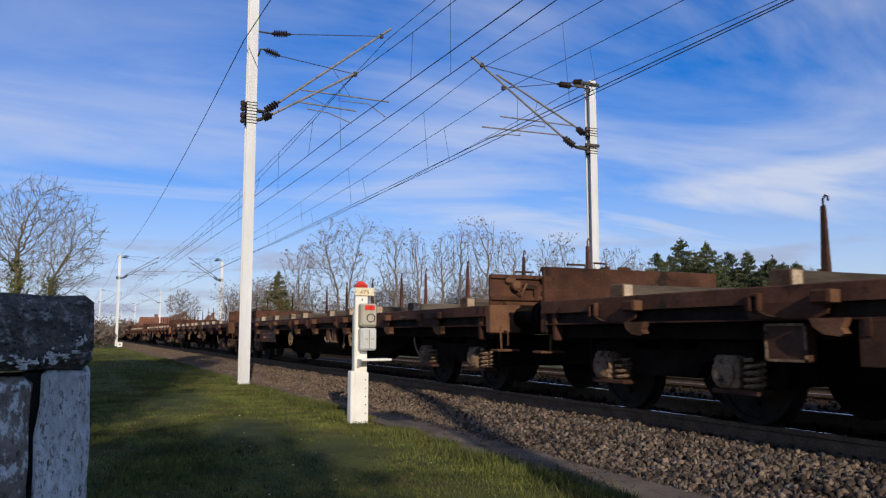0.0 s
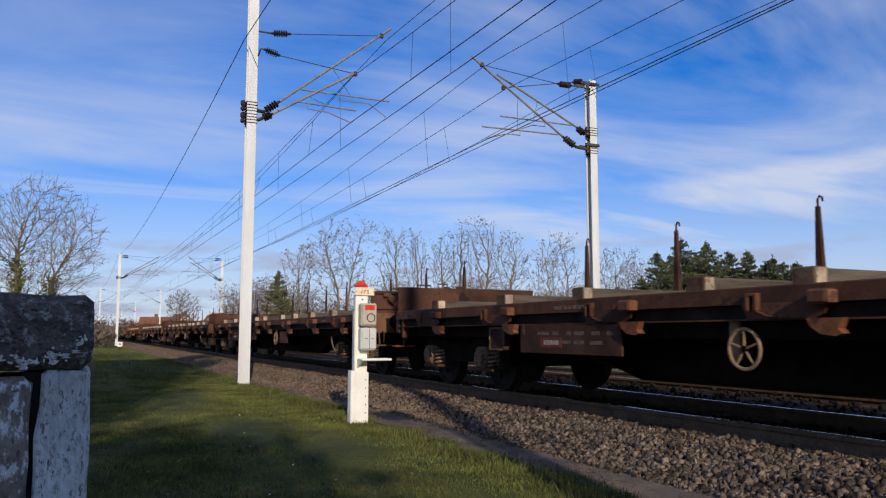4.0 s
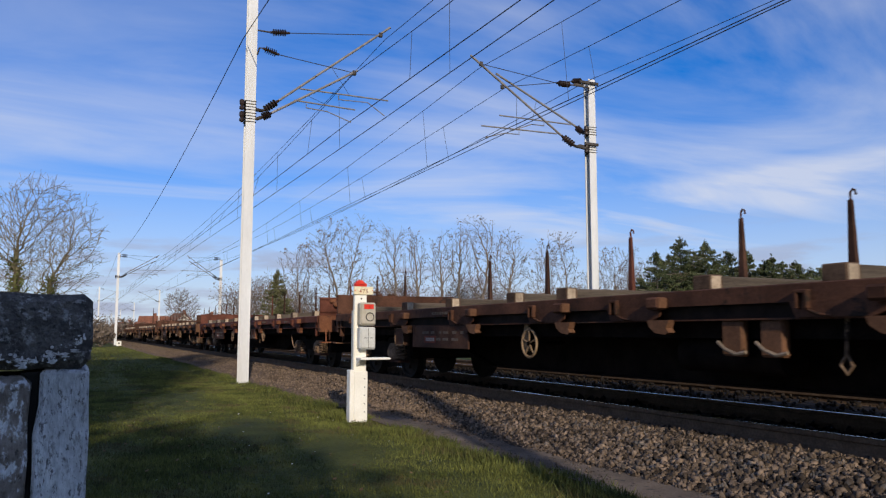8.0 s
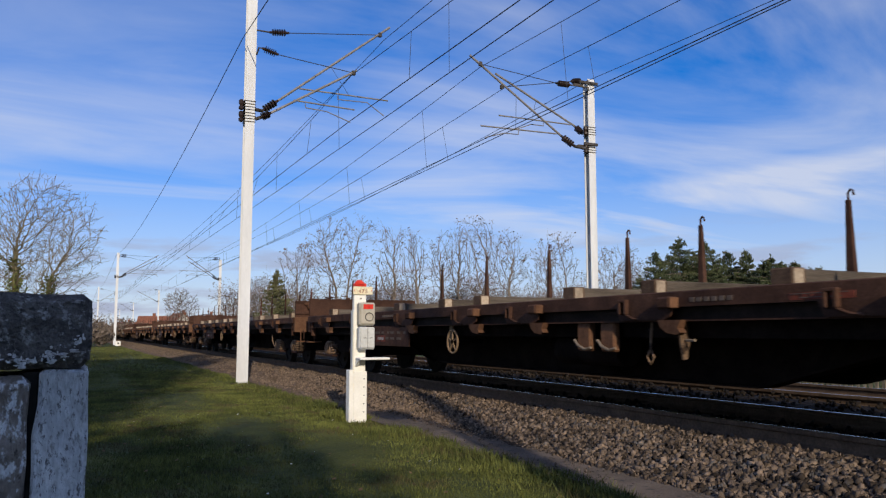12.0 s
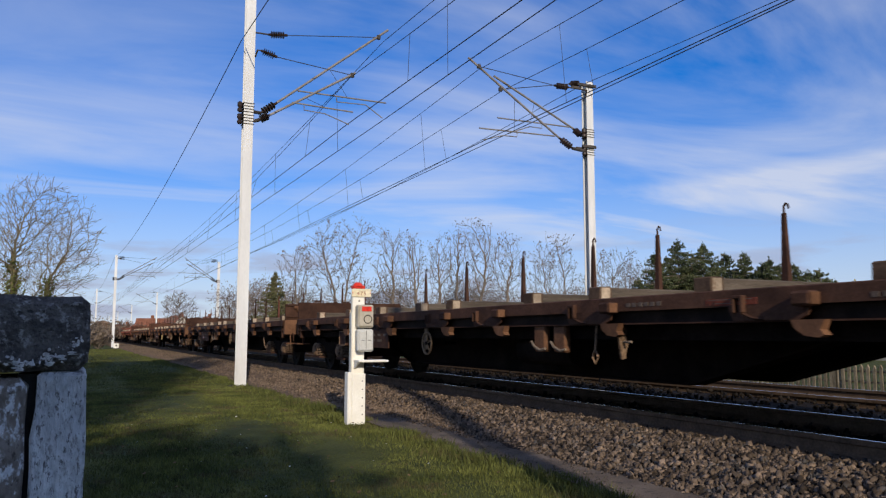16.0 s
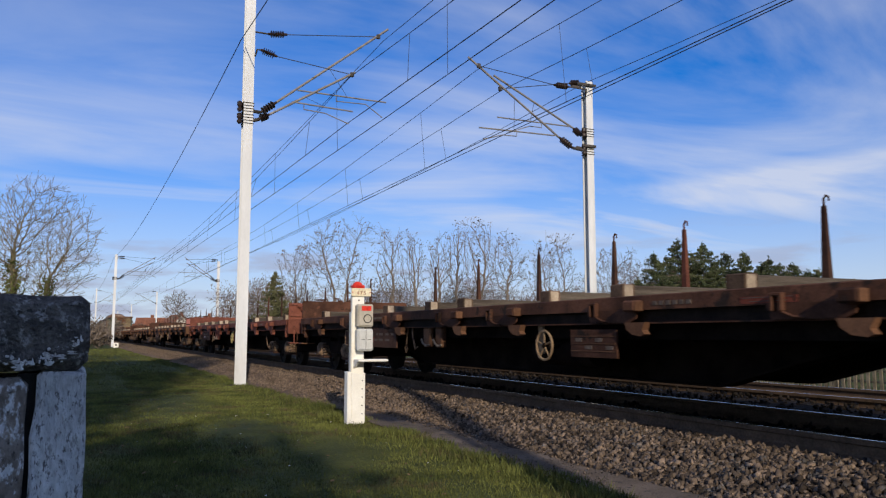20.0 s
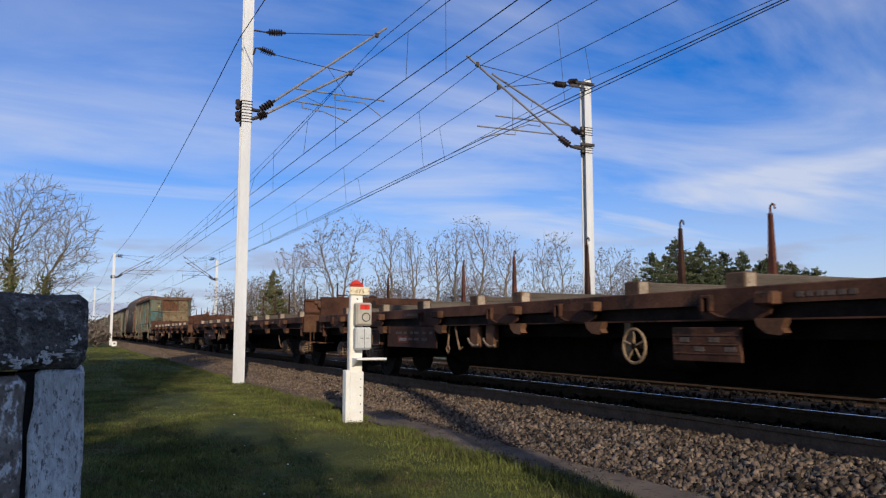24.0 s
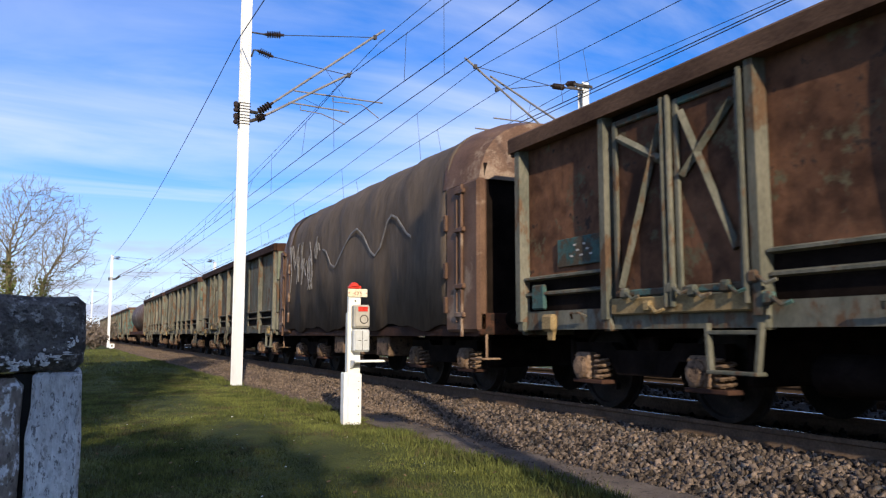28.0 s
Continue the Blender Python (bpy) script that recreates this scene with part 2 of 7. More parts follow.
M["rust"] = material("brown_rusted_paint", (0.044, 0.0205, 0.0130), (0.110, 0.050, 0.030), 1.6, 0.8, bump=0.2, spots=(0.026, 0.018, 0.014), spot_scale=2.6, spot_lo=0.56, spots2=((0.13, 0.057, 0.034), 3.1, 0.63), vary=0.18)
M["rust_red"] = material("red_brown_paint", (0.072, 0.026, 0.017), (0.145, 0.052, 0.033), 2.2, 0.75, bump=0.2, spots=(0.07, 0.035, 0.025), spot_scale=3.4, spot_lo=0.60, vary=0.18)
M["rust_dark"] = material("dark_brown_paint", (0.036, 0.018, 0.0125), (0.084, 0.042, 0.027), 2.2, 0.82, bump=0.2, spots=(0.10, 0.05, 0.03), spot_scale=3.4, spot_lo=0.64, vary=0.18)
M["rust_light"] = material("pale_rust", (0.095, 0.047, 0.027), (0.158, 0.080, 0.044), 3.5, 0.85, bump=0.2, spots=(0.12, 0.06, 0.035), spot_scale=5, spot_lo=0.6, vary=0.2)
M["orange"] = material("orange_rust", (0.20, 0.065, 0.028), (0.30, 0.11, 0.05), 4, 0.8, bump=0.15, vary=0.25)
# near-black: the deep shade beneath and between the wagons is in this colour
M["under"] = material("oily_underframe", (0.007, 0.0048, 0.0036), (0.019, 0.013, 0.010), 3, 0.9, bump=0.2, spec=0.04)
M["bogie"] = material("dusty_bogie_steel", (0.12, 0.076, 0.048), (0.26, 0.172, 0.108), 5, 0.85, bump=0.3, vary=0.25, spots=(0.04, 0.026, 0.018), spot_scale=7, spot_lo=0.54)
M["wheel"] = material("wheel_steel", (0.012, 0.010, 0.008), (0.03, 0.024, 0.019), 5, 0.8, 0.0, bump=0.1)
M["tread"] = material("wheel_tread", (0.30, 0.24, 0.2), (0.45, 0.38, 0.32), 8, 0.4, 0.7, bump=0.02)
M["wood"] = material("grey_weathered_wood", (0.055, 0.044, 0.034), (0.12, 0.098, 0.076), 3, 0.9, bump=0.4, stretch=(0.3, 4, 4), vary=0.2)
M["plank"] = material("deck_plank_wood", (0.08, 0.06, 0.048), (0.17, 0.13, 0.10), 3, 0.9, bump=0.4, stretch=(4, 0.4, 4), vary=0.3)
M["cream"] = material("cream_painted_end", (0.28, 0.215, 0.15), (0.45, 0.36, 0.26), 7, 0.8, bump=0.15, spots=(0.20, 0.12, 0.075), spot_scale=9, spot_lo=0.57, vary=0.25)
M["yellow"] = material("yellow_paint", (0.62, 0.42, 0.06), (0.72, 0.52, 0.1), 5, 0.6, bump=0.05)
M["wheel_tan"] = material("tan_dusty_paint", (0.20, 0.13, 0.075), (0.30, 0.21, 0.125), 5, 0.75, bump=0.1)
M["mark"] = material("faded_white_marking", (0.42, 0.38, 0.34), (0.6, 0.56, 0.5), 20, 0.8, bump=0)
M["mark_pale"] = material("worn_white_marking", (0.26, 0.22, 0.19), (0.40, 0.35, 0.31), 20, 0.8, bump=0)
M["mark_dim"] = material("dirty_marking", (0.09, 0.066, 0.052), (0.155, 0.12, 0.096), 16, 0.85, bump=0)


# ---- building tools ----
def part(name, bm, mat, parent, label="", smooth=False, flat=35):
    me = bpy.data.meshes.new(name)
    bmesh.ops.recalc_face_normals(bm, faces=bm.faces[:])
    bm.to_mesh(me)
    bm.free()
    me.materials.append(M[mat])
    if smooth:
        me.shade_smooth()
        me.set_sharp_from_angle(angle=radians(flat))
    ob = new(name, me)
    ob.parent = parent
    if label:
        tagged(ob, label)
    return ob


def thing(name, label, category, group="", kind="", at=(0, 0, 0), turn=0):
    ob = new(name)
    ob.empty_display_size = 0.2
    ob.matrix_basis = pose(*at, 0, 0, turn)
    return tagged(ob, label, category, group, kind)


def box(bm, x0, x1, y0, y1, z0, z1, bevel=0.0, m=None):
    v = [bm.verts.new((x, y, z)) for z in (z0, z1) for y in (y0, y1) for x in (x0, x1)]
    f = [bm.faces.new([v[i] for i in q]) for q in ((0, 2, 3, 1), (4, 5, 7, 6), (0, 1, 5, 4), (2, 6, 7, 3), (0, 4, 6, 2), (1, 3, 7, 5))]
    if bevel:
        es = list({e for q in f for e in q.edges})
        r = bmesh.ops.bevel(bm, geom=es, offset=bevel, segments=1, affect="EDGES")
        v = list({w for q in r["faces"] for w in q.verts} | {w for w in v if w.is_valid})
    if m is not None:
        bmesh.ops.transform(bm, matrix=m, verts=v)
    return v


def tube(bm, pts, r, n=6, r_end=None, cap=True):
    pts = [Vector(p) for p in pts]
    rings = []
    for i, p in enumerate(pts):
        a, b = pts[max(i - 1, 0)], pts[min(i + 1, len(pts) - 1)]
        d = (b - a).normalized()
        u = d.cross(Vector((0, 0, 1)) if abs(d.z) < 0.9 else Vector((1, 0, 0))).normalized()
        w = d.cross(u)
        rr = r if r_end is None else r + (r_end - r) * i / (len(pts) - 1)
        rings.append([bm.verts.new(p + rr * (math.cos(k * math.tau / n) * u + math.sin(k * math.tau / n) * w)) for k in range(n)])
    for a, b in zip(rings, rings[1:]):
        for k in range(n):
            bm.faces.new((a[k], a[(k + 1) % n], b[(k + 1) % n], b[k]))
    if cap:
        bm.faces.new(rings[0][::-1]); bm.faces.new(rings[-1])


def lathe(bm, p0, p1, radii, n=12):
    """A turned body along p0-p1; radii: (share of the length, radius)."""
    p0, p1 = Vector(p0), Vector(p1)
    d = (p1 - p0).normalized()
    u = d.cross(Vector((0, 0, 1)) if abs(d.z) < 0.9 else Vector((1, 0, 0))).normalized()
    w = d.cross(u)
    rings = [[bm.verts.new(p0.lerp(p1, s) + r * (math.cos(k * math.tau / n) * u + math.sin(k * math.tau / n) * w)) for k in range(n)] for s, r in radii]
    for a, b in zip(rings, rings[1:]):
        for k in range(n):
            bm.faces.new((a[k], a[(k + 1) % n], b[(k + 1) % n], b[k]))
    bm.faces.new(rings[0][::-1]); bm.faces.new(rings[-1])


def prism(bm, poly, axis, a, b):
    """A closed outline, in the two other axes, drawn out along axis from a to b."""
    def place(u, v, w):
        return ((w, u, v), (u, w, v), (u, v, w))[axis]
    r0 = [bm.verts.new(place(u, v, a)) for u, v in poly]
    r1 = [bm.verts.new(place(u, v, b)) for u, v in poly]
    n = len(poly)
    for k in range(n):
        bm.faces.new((r0[k], r0[(k + 1) % n], r1[(k + 1) % n], r1[k]))
    bm.faces.new(r0[::-1]); bm.faces.new(r1)


def torus(bm, c, axis, R, r, n=20, k=6):
    tmp = []
    for i in range(n):
        a = i * math.tau / n
        ring = []
        for j in range(k):
            q = j * math.tau / k
            u, v, w = (R + r * math.cos(q)) * math.cos(a), (R + r * math.cos(q)) * math.sin(a), r * math.sin(q)
            o = ((w, u, v), (u, w, v), (u, v, w))[axis]
            ring.append(bm.verts.new((c[0] + o[0], c[1] + o[1], c[2] + o[2])))
        tmp.append(ring)
    for i in range(n):
        for j in range(k):
            bm.faces.new((tmp[i][j], tmp[i][(j + 1) % k], tmp[(i + 1) % n][(j + 1) % k], tmp[(i + 1) % n][j]))


def B():
    return bmesh.new()


# ---- ground, ballast and tracks ----
def edge_wave(y):
    """How far the lawn's edge swings about its mean line."""
    return 0.05 * np.sin(y * 0.9) + 0.05 * np.sin(y * 2.3 + 1) + 0.03 * np.sin(y * 5.1) - 0.10 * np.exp(-((y - 7.6) / 1.8) ** 2)


def ground():
    xs = [-2500, -600, -150, -60, -25, -10, -5, -2, 0, 1, 2, 2.6, 3.2, 3.5, 4.3, 4.8, 12.2, 12.8, 13.5, 15, 18, 25, 40, 70, 150, 600, 2500]
    ys = [-2500, -600, -150, -60, -25, -10, -4, 0, 2, 4, 6, 8, 10, 12, 15, 18, 22, 28, 36, 50, 70, 100, 150, 250, 600, 2500]
    me = bpy.data.meshes.new("ground")
    def z(x, y):
        if 4.5 < x < 12.4:
            return GROUND - 0.35
        near = -6 < x < 4 and -10 < y < 60
        return GROUND + (0.03 * math.sin(x * 2.1 + y * 0.7) * math.sin(y * 0.5) if near else 0.0) - (0.06 if 3.9 < x < 4.4 else 0)
    v = [(x, y, z(x, y)) for y in ys for x in xs]
    n = len(xs)
    f = [(j * n + i, j * n + i + 1, (j + 1) * n + i + 1, (j + 1) * n + i) for j in range(len(ys) - 1) for i in range(n - 1)]
    me.from_pydata(v, [], f)
    me.materials.append(M["grass"])
    tagged(new("ground", me), "short green lawn with worn patches beside the railway", "lawn", kind="structure")


def sheet(name, rows, ys, mat, label, category, jitter=0.0):
    """A long sheet: rows of (x, z) across, drawn along ys."""
    me = bpy.data.meshes.new(name)
    rnd = random.Random(5)
    v = [(x + (float(edge_wave(y)) if i == 0 else 0), y, z + rnd.uniform(-jitter, jitter)) for y in ys for i, (x, z) in enumerate(rows)]
    n = len(rows)
    me.from_pydata(v, [], [(j * n + i, j * n + i + 1, (j + 1) * n + i + 1, (j + 1) * n + i) for j in range(len(ys) - 1) for i in range(n - 1)])
    me.materials.append(M[mat])
    me.shade_smooth()
    return tagged(new(name, me), label, category, kind="structure")


ground()
LONG = [-300, -150, -60, -30] + [i * 0.5 for i in range(-40, 80)] + [40 + 2 * i for i in range(50)] + [150, 200, 300, 600, 1200]
path = sheet("gravel_path", [(3.70, GROUND + 0.012), (3.95, GROUND + 0.016), (4.25, GROUND + 0.018), (4.42, GROUND + 0.024), (4.6, GROUND + 0.008)], LONG, "gravel",
      "narrow strip of dark fine gravel beside the track", "path", 0.006)
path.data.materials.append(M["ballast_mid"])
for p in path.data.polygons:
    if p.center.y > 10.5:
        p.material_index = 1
BED = [(4.12, -0.37), (4.38, -0.335), (4.68, -0.25), (4.95, -0.20), (5.4, -0.185), (5.75, -0.18), (6.42, -0.185), (7.1, -0.18), (7.6, -0.17), (8.2, -0.12),
       (8.6, -0.09), (9.0, -0.085), (9.2, -0.12), (9.3, -0.17), (10.03, -0.185), (10.8, -0.18), (11.3, -0.19), (11.8, -0.26), (12.4, -0.36)]
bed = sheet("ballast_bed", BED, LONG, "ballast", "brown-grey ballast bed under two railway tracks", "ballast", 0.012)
# faces between the tracks take the colour with the shade in it
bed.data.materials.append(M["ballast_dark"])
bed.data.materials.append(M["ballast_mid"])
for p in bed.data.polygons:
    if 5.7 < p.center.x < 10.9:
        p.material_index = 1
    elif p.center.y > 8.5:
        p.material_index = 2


def bed_z(x):
    return float(np.interp(x, [b[0] for b in BED], [b[1] for b in BED]))


RAIL = [(-0.075, -0.172), (0.075, -0.172), (0.075, -0.16), (0.026, -0.128), (0.013, -0.108), (0.012, -0.05), (0.034, -0.04), (0.034, -0.004), (0.026, -0.0005),
        (-0.026, -0.0005), (-0.034, -0.004), (-0.034, -0.04), (-0.012, -0.05), (-0.013, -0.108), (-0.026, -0.128), (-0.075, -0.16)]


def track(xc, label, sleepers):
    tr = thing("railway_track", label, "track", "railway tracks", "structure", (xc, 0, 0))
    for side in (-0.7525, 0.7525):
        bm = B()
        prism(bm, [(side + u, v) for u, v in RAIL], 1, -250, 900)
        rl = part("rail", bm, "rail", tr)
        bm = B()
        crown = [(side + u, 0.0017 - 0.0011 * (u / 0.016) ** 2) for u in (0.016, 0.010, 0.005, -0.005, -0.010, -0.016)]
        prism(bm, [(side - 0.016, 0.0), (side + 0.016, 0.0)] + crown, 1, -250, 900)
        part("running_surface", bm, "rail_head", rl, "polished steel running surface")
    bm = B()
    box(bm, -1.25, 1.25, -0.13, 0.13, -0.34, -0.168, 0.02)
    first = part("sleeper", bm, "sleeper", tr)
    first.location.y = sleepers[0]
    for y in sleepers[1:]:
        o = new("sleeper", first.data); o.parent = tr; o.location.y = y


track(XC, "near railway track with shiny rails on concrete sleepers", [-1 + 0.6 * i for i in range(64)])
track(XF, "far railway track with rusty-sided rails on concrete sleepers", [0.6 * i for i in range(60)])


# ---- overhead line masts ----
def insulator(name, mast, p0, p1, r=0.10, sheds=5):
    bm = B()
    prof = [(0, 0.03), (0.1, 0.035)]
    for i in range(sheds):
        a = 0.14 + 0.72 * i / sheds
        w = 0.72 / sheds
        prof += [(a, 0.035), (a + 0.15 * w, r), (a + 0.45 * w, r * 0.9), (a + 0.6 * w, 0.035)]
    prof += [(0.9, 0.035), (1, 0.03)]
    lathe(bm, p0, p1, prof, 10)
    return part(name, bm, "insulator", mast, "ribbed dark insulator", smooth=True)


def post_h(mast, top, foot, w=0.225, d=0.235, name="post"):
    """H section; the flanges face along the track."""
    bm = B()
    t = 0.018
    h = [(-w / 2, -d / 2), (w / 2, -d / 2), (w / 2, -d / 2 + t), (t / 2, -d / 2 + t), (t / 2, d / 2 - t), (w / 2, d / 2 - t), (w / 2, d / 2),
         (-w / 2, d / 2), (-w / 2, d / 2 - t), (-t / 2, d / 2 - t), (-t / 2, -d / 2 + t), (-w / 2, -d / 2 + t)]
    prism(bm, h, 2, foot, top)
    return part(name, bm, "mast", mast)


def bar(name, mast, pts, r, mat="tube", n=8, label=""):
    bm = B()
    tube(bm, pts, r, n)
    return part(name, bm, mat, mast, label, smooth=True)


def collar(mast, x, z, w=0.23):
    bm = B()
    for dz in (-0.1, -0.03, 0.04, 0.11):
        box(bm, x - w / 2 - 0.02, x + w / 2 + 0.02, -w / 2 - 0.02, w / 2 + 0.02, z + dz - 0.007, z + dz + 0.007, 0.002)
    part("clamp_collar", bm, "bracket", mast)
    bm = B()
    lathe(bm, (x - w / 2 - 0.09, -0.1, z - 0.13), (x - w / 2 - 0.09, -0.1, z + 0.13), [(0, 0.03), (0.1, 0.06), (0.3, 0.06), (0.4, 0.035), (0.6, 0.06), (0.9, 0.06), (1, 0.03)], 8)
    part("clamp_weight", bm, "insulator", mast)


def mast_pair_arm(xm, y, foot, top, label, arms, group, s):
    """A mast with its cantilevers. Coordinates of the arms are across the track and up; s is +1 when the arms reach to +x."""
    m = thing("catenary_mast", label, "mast", group, at=(xm, y, 0))
    post_h(m, top, foot)
    bm = B()
    box(bm, -0.28, 0.28, -0.28, 0.28, foot - 0.3, foot + 0.02, 0.03)
    part("footing", bm, "sleeper", m, "concrete mast footing")
    for a in arms:
        o = a["y"]
        P = lambda q: (q[0] - xm, o, q[1])
        g = P(a["low"])
        e = P(a["low_end"])
        t = P(a["tip"])
        collar(m, 0, a["low"][1])
        bar("arm_bracket", m, [(s * 0.14, o * 0.5, a["low"][1] - 0.02), g], 0.045, "bracket")
        insulator("insulator", m, g, e)
        bar("cantilever_tube", m, [e, t], 0.03)
        k0, k1, k2 = P(a["stay"]), P(a["stay_end"]), P(a["hook"])
        bar("stay_bracket", m, [(s * 0.12, o * 0.5, a["stay"][1] - 0.14), (s * 0.15, o, a["stay"][1]), k0], 0.022, "bracket")
        insulator("insulator", m, k0, k1, 0.09, 6)
        bar("stay_rod", m, [k1, k2], 0.011, "wire")
        bm = B()
        box(bm, k2[0] - 0.05, k2[0] + 0.05, o - 0.04, o + 0.04, k2[2] - 0.06, k2[2] + 0.06, 0.015)
        part("messenger_clamp", bm, "bracket", m)
        if "reg" in a:
            r0, r1 = P(a["reg"][0]), P(a["reg"][1])
            bar("registration_tube", m, [r0, r1], 0.02)
            q0, q1, q2 = (P(c) for c in a["steady"])
            bar("steady_arm", m, [q0, (q0[0], o, q0[2] - 0.1), q1, q2], 0.014)
            hang = Vector(e).lerp(Vector(t), a.get("hang", 0.5))
            bar("hanger_wire", m, [hang, Vector(r0).lerp(Vector(r1), 0.55)], 0.006, "wire", 5)
    return m


ARM_A = [dict(y=0.22, low=(3.94, 6.20), low_end=(4.33, 6.51), tip=(7.25, 8.87), stay=(4.08, 8.21), stay_end=(4.56, 8.27), hook=(6.98, 8.62),
              reg=((4.85, 6.88), (7.21, 6.87)), steady=((5.85, 6.83), (6.64, 6.75), (7.11, 6.45)), hang=0.45),
         dict(y=-0.22, low=(3.82, 5.91), low_end=(4.06, 6.05), tip=(6.20, 7.40), stay=(3.82, 7.61), stay_end=(4.21, 7.51), hook=(6.12, 7.33),
              reg=((4.60, 6.43), (6.15, 6.38)), steady=((4.90, 6.38), (5.43, 6.25), (6.05, 6.05)), hang=0.4)]
ARM_B = [dict(y=-0.2, low=(12.29, 5.94), low_end=(11.85, 6.19), tip=(9.07, 8.03), stay=(12.20, 7.66), stay_end=(11.72, 7.65), hook=(9.38, 7.84),
              reg=((11.72, 6.22), (9.38, 6.18)), steady=((10.52, 6.17), (10.09, 6.06), (9.50, 5.88)), hang=0.5),
         dict(y=0.2, low=(12.86, 6.45), low_end=(12.60, 6.63), tip=(10.05, 7.80), stay=(12.85, 7.98), stay_end=(12.50, 7.92), hook=(10.25, 7.45),
              reg=((12.46, 6.66), (10.15, 6.65)), steady=((11.56, 6.62), (11.16, 6.52), (10.45, 6.24)), hang=0.5)]
PITCH, YA, YB, XMA, XMB = 61.63, 18.56, 17.87, 3.585, 12.96
g_near, g_far = "masts along the near track", "masts along the far track"
mast_pair_arm(XMA, YA, GROUND, 9.6, "tall pale galvanised steel mast with two cantilever arms over the track", ARM_A, g_near, 1)
mast_b = mast_pair_arm(XMB, YB, GROUND, 7.95, "pale galvanised steel mast with two cantilever arms behind the train", ARM_B, g_far, -1)


for dy in (-0.15, 0.15):
    bm = B()
    box(bm, -0.42, 0.2, dy - 0.03, dy + 0.03, 7.78, 7.86, 0.01)
    part("head_bracket", bm, "bracket", mast_b)
    bm = B()
    box(bm, -0.3, 0.16, dy - 0.03, dy + 0.03, 6.02, 6.1, 0.01)
    part("arm_plate", bm, "bracket", mast_b)


def simple_arms(xm, s, xt, twin=False):
    arms = [dict(y=0.2 if twin else 0, low=(xm + s * 0.35, 6.05), low_end=(xm + s * 0.8, 6.35), tip=(xt + s * 0.3, 7.75), stay=(xm + s * 0.25, 8.05), stay_end=(xm + s * 0.75, 8.0), hook=(xt, 7.55),
                 reg=((xm + s * 1.0, 6.45), (xt + s * 0.5, 6.4)), steady=((xt - s * 0.9, 6.35), (xt - s * 0.4, 6.2), (xt, 6.0)), hang=0.5)]
    if twin:
        far = xt + s * 0.55
        arms.append(dict(y=-0.2, low=(xm + s * 0.35, 6.1), low_end=(xm + s * 0.8, 6.5), tip=(far, 8.25), stay=(xm + s * 0.25, 8.15), stay_end=(xm + s * 0.75, 8.15), hook=(far - s * 0.2, 8.05),
                         reg=((xm + s * 1.0, 6.75), (far + s * 0.6, 6.8)), steady=((far - s * 0.9, 6.7), (far - s * 0.4, 6.5), (far, 6.2)), hang=0.6))
    return arms


for i in range(1, 7):
    mast_pair_arm(XMA, YA + PITCH * i, GROUND, 8.35, "pale galvanised steel mast with one cantilever arm, further along the line", simple_arms(XMA, 1, XC + (0.2 if i % 2 else -0.2), i == 1), g_near, 1)
    mast_pair_arm(XMB, YB + PITCH * i, GROUND, 8.0, "pale galvanised steel mast with one cantilever arm, further along the line", simple_arms(XMB, -1, XF + (0.2 if i % 2 else -0.2), i == 1), g_far, -1)
for xm, s, xt, yy, g in ((XMA, 1, XC, YA - PITCH, g_near), (XMB, -1, XF, YB - PITCH, g_far)):
    mast_pair_arm(xm, yy, GROUND, 8.35, "pale galvanised steel mast with one cantilever arm, behind the viewer", simple_arms(xm, s, xt), g, s)


# ---- overhead wires ----
def wire(name, supports, sag, r, label, category="wire", contact=None):
    """supports: (x, y, z) in order along the line. sag: metres in each span. contact: a function of y for the droppers' feet."""
    th = thing(name, label, category, "overhead wires")
    for a, b in zip(supports, supports[1:]):
        bm = B()
        n = 16
        pts = []
        for i in range(n + 1):
            u = i / n
            pts.append((a[0] + (b[0] - a[0]) * u, a[1] + (b[1] - a[1]) * u, a[2] + (b[2] - a[2]) * u - 4 * sag * u * (1 - u)))
        tube(bm, pts, r, 5)
        part("strand", bm, "wire", th)
    if contact:
        for a, b in zip(supports[:4], supports[1:4]):
            for i in range(8):
                u = (i + 0.5) / 8
                y = a[1] + (b[1] - a[1]) * u
                top = (a[0] + (b[0] - a[0]) * u, y, a[2] + (b[2] - a[2]) * u - 4 * sag * u * (1 - u))
                cx, cz = contact(y)
                bm = B()
                tube(bm, [top, (cx, y, cz)], 0.006, 4)
                part("dropper", bm, "wire", th)
    return th


def line_between(supports):
    def at(y):
        return (float(np.interp(y, [p[1] for p in supports], [p[0] for p in supports])), float(np.interp(y, [p[1] for p in supports], [p[2] for p in supports])))
    return at


def spans(x, z, first, second, pitch_y, xs, shift=0.0):
    """Supports from behind the camera to far down the line."""
    out = [first, second]
    for i in range(1, 7):
        out.append((xs + (0.2 if i % 2 else -0.2) + (shift if i == 1 else 0), pitch_y + PITCH * i, z))
    return out


def line_set(xt, y0, one, two, shifts):
    for (mx, mz, cx, cz, bx, bmz, bcz, cb, sag), shift in zip((one, two), shifts):
        con = spans(0, 6.0, (cb, y0 - PITCH, bcz), (cx, y0, cz), y0, xt, shift)
        mes = spans(0, 7.55, (bx, y0 - PITCH, bmz), (mx, y0, mz), y0, xt)
        wire("contact_wire", con, 0.04, 0.0105, "dark copper contact wire over the track")
        wire("messenger_wire", mes, sag, 0.0085, "dark messenger wire with droppers over the track", contact=line_between(con))


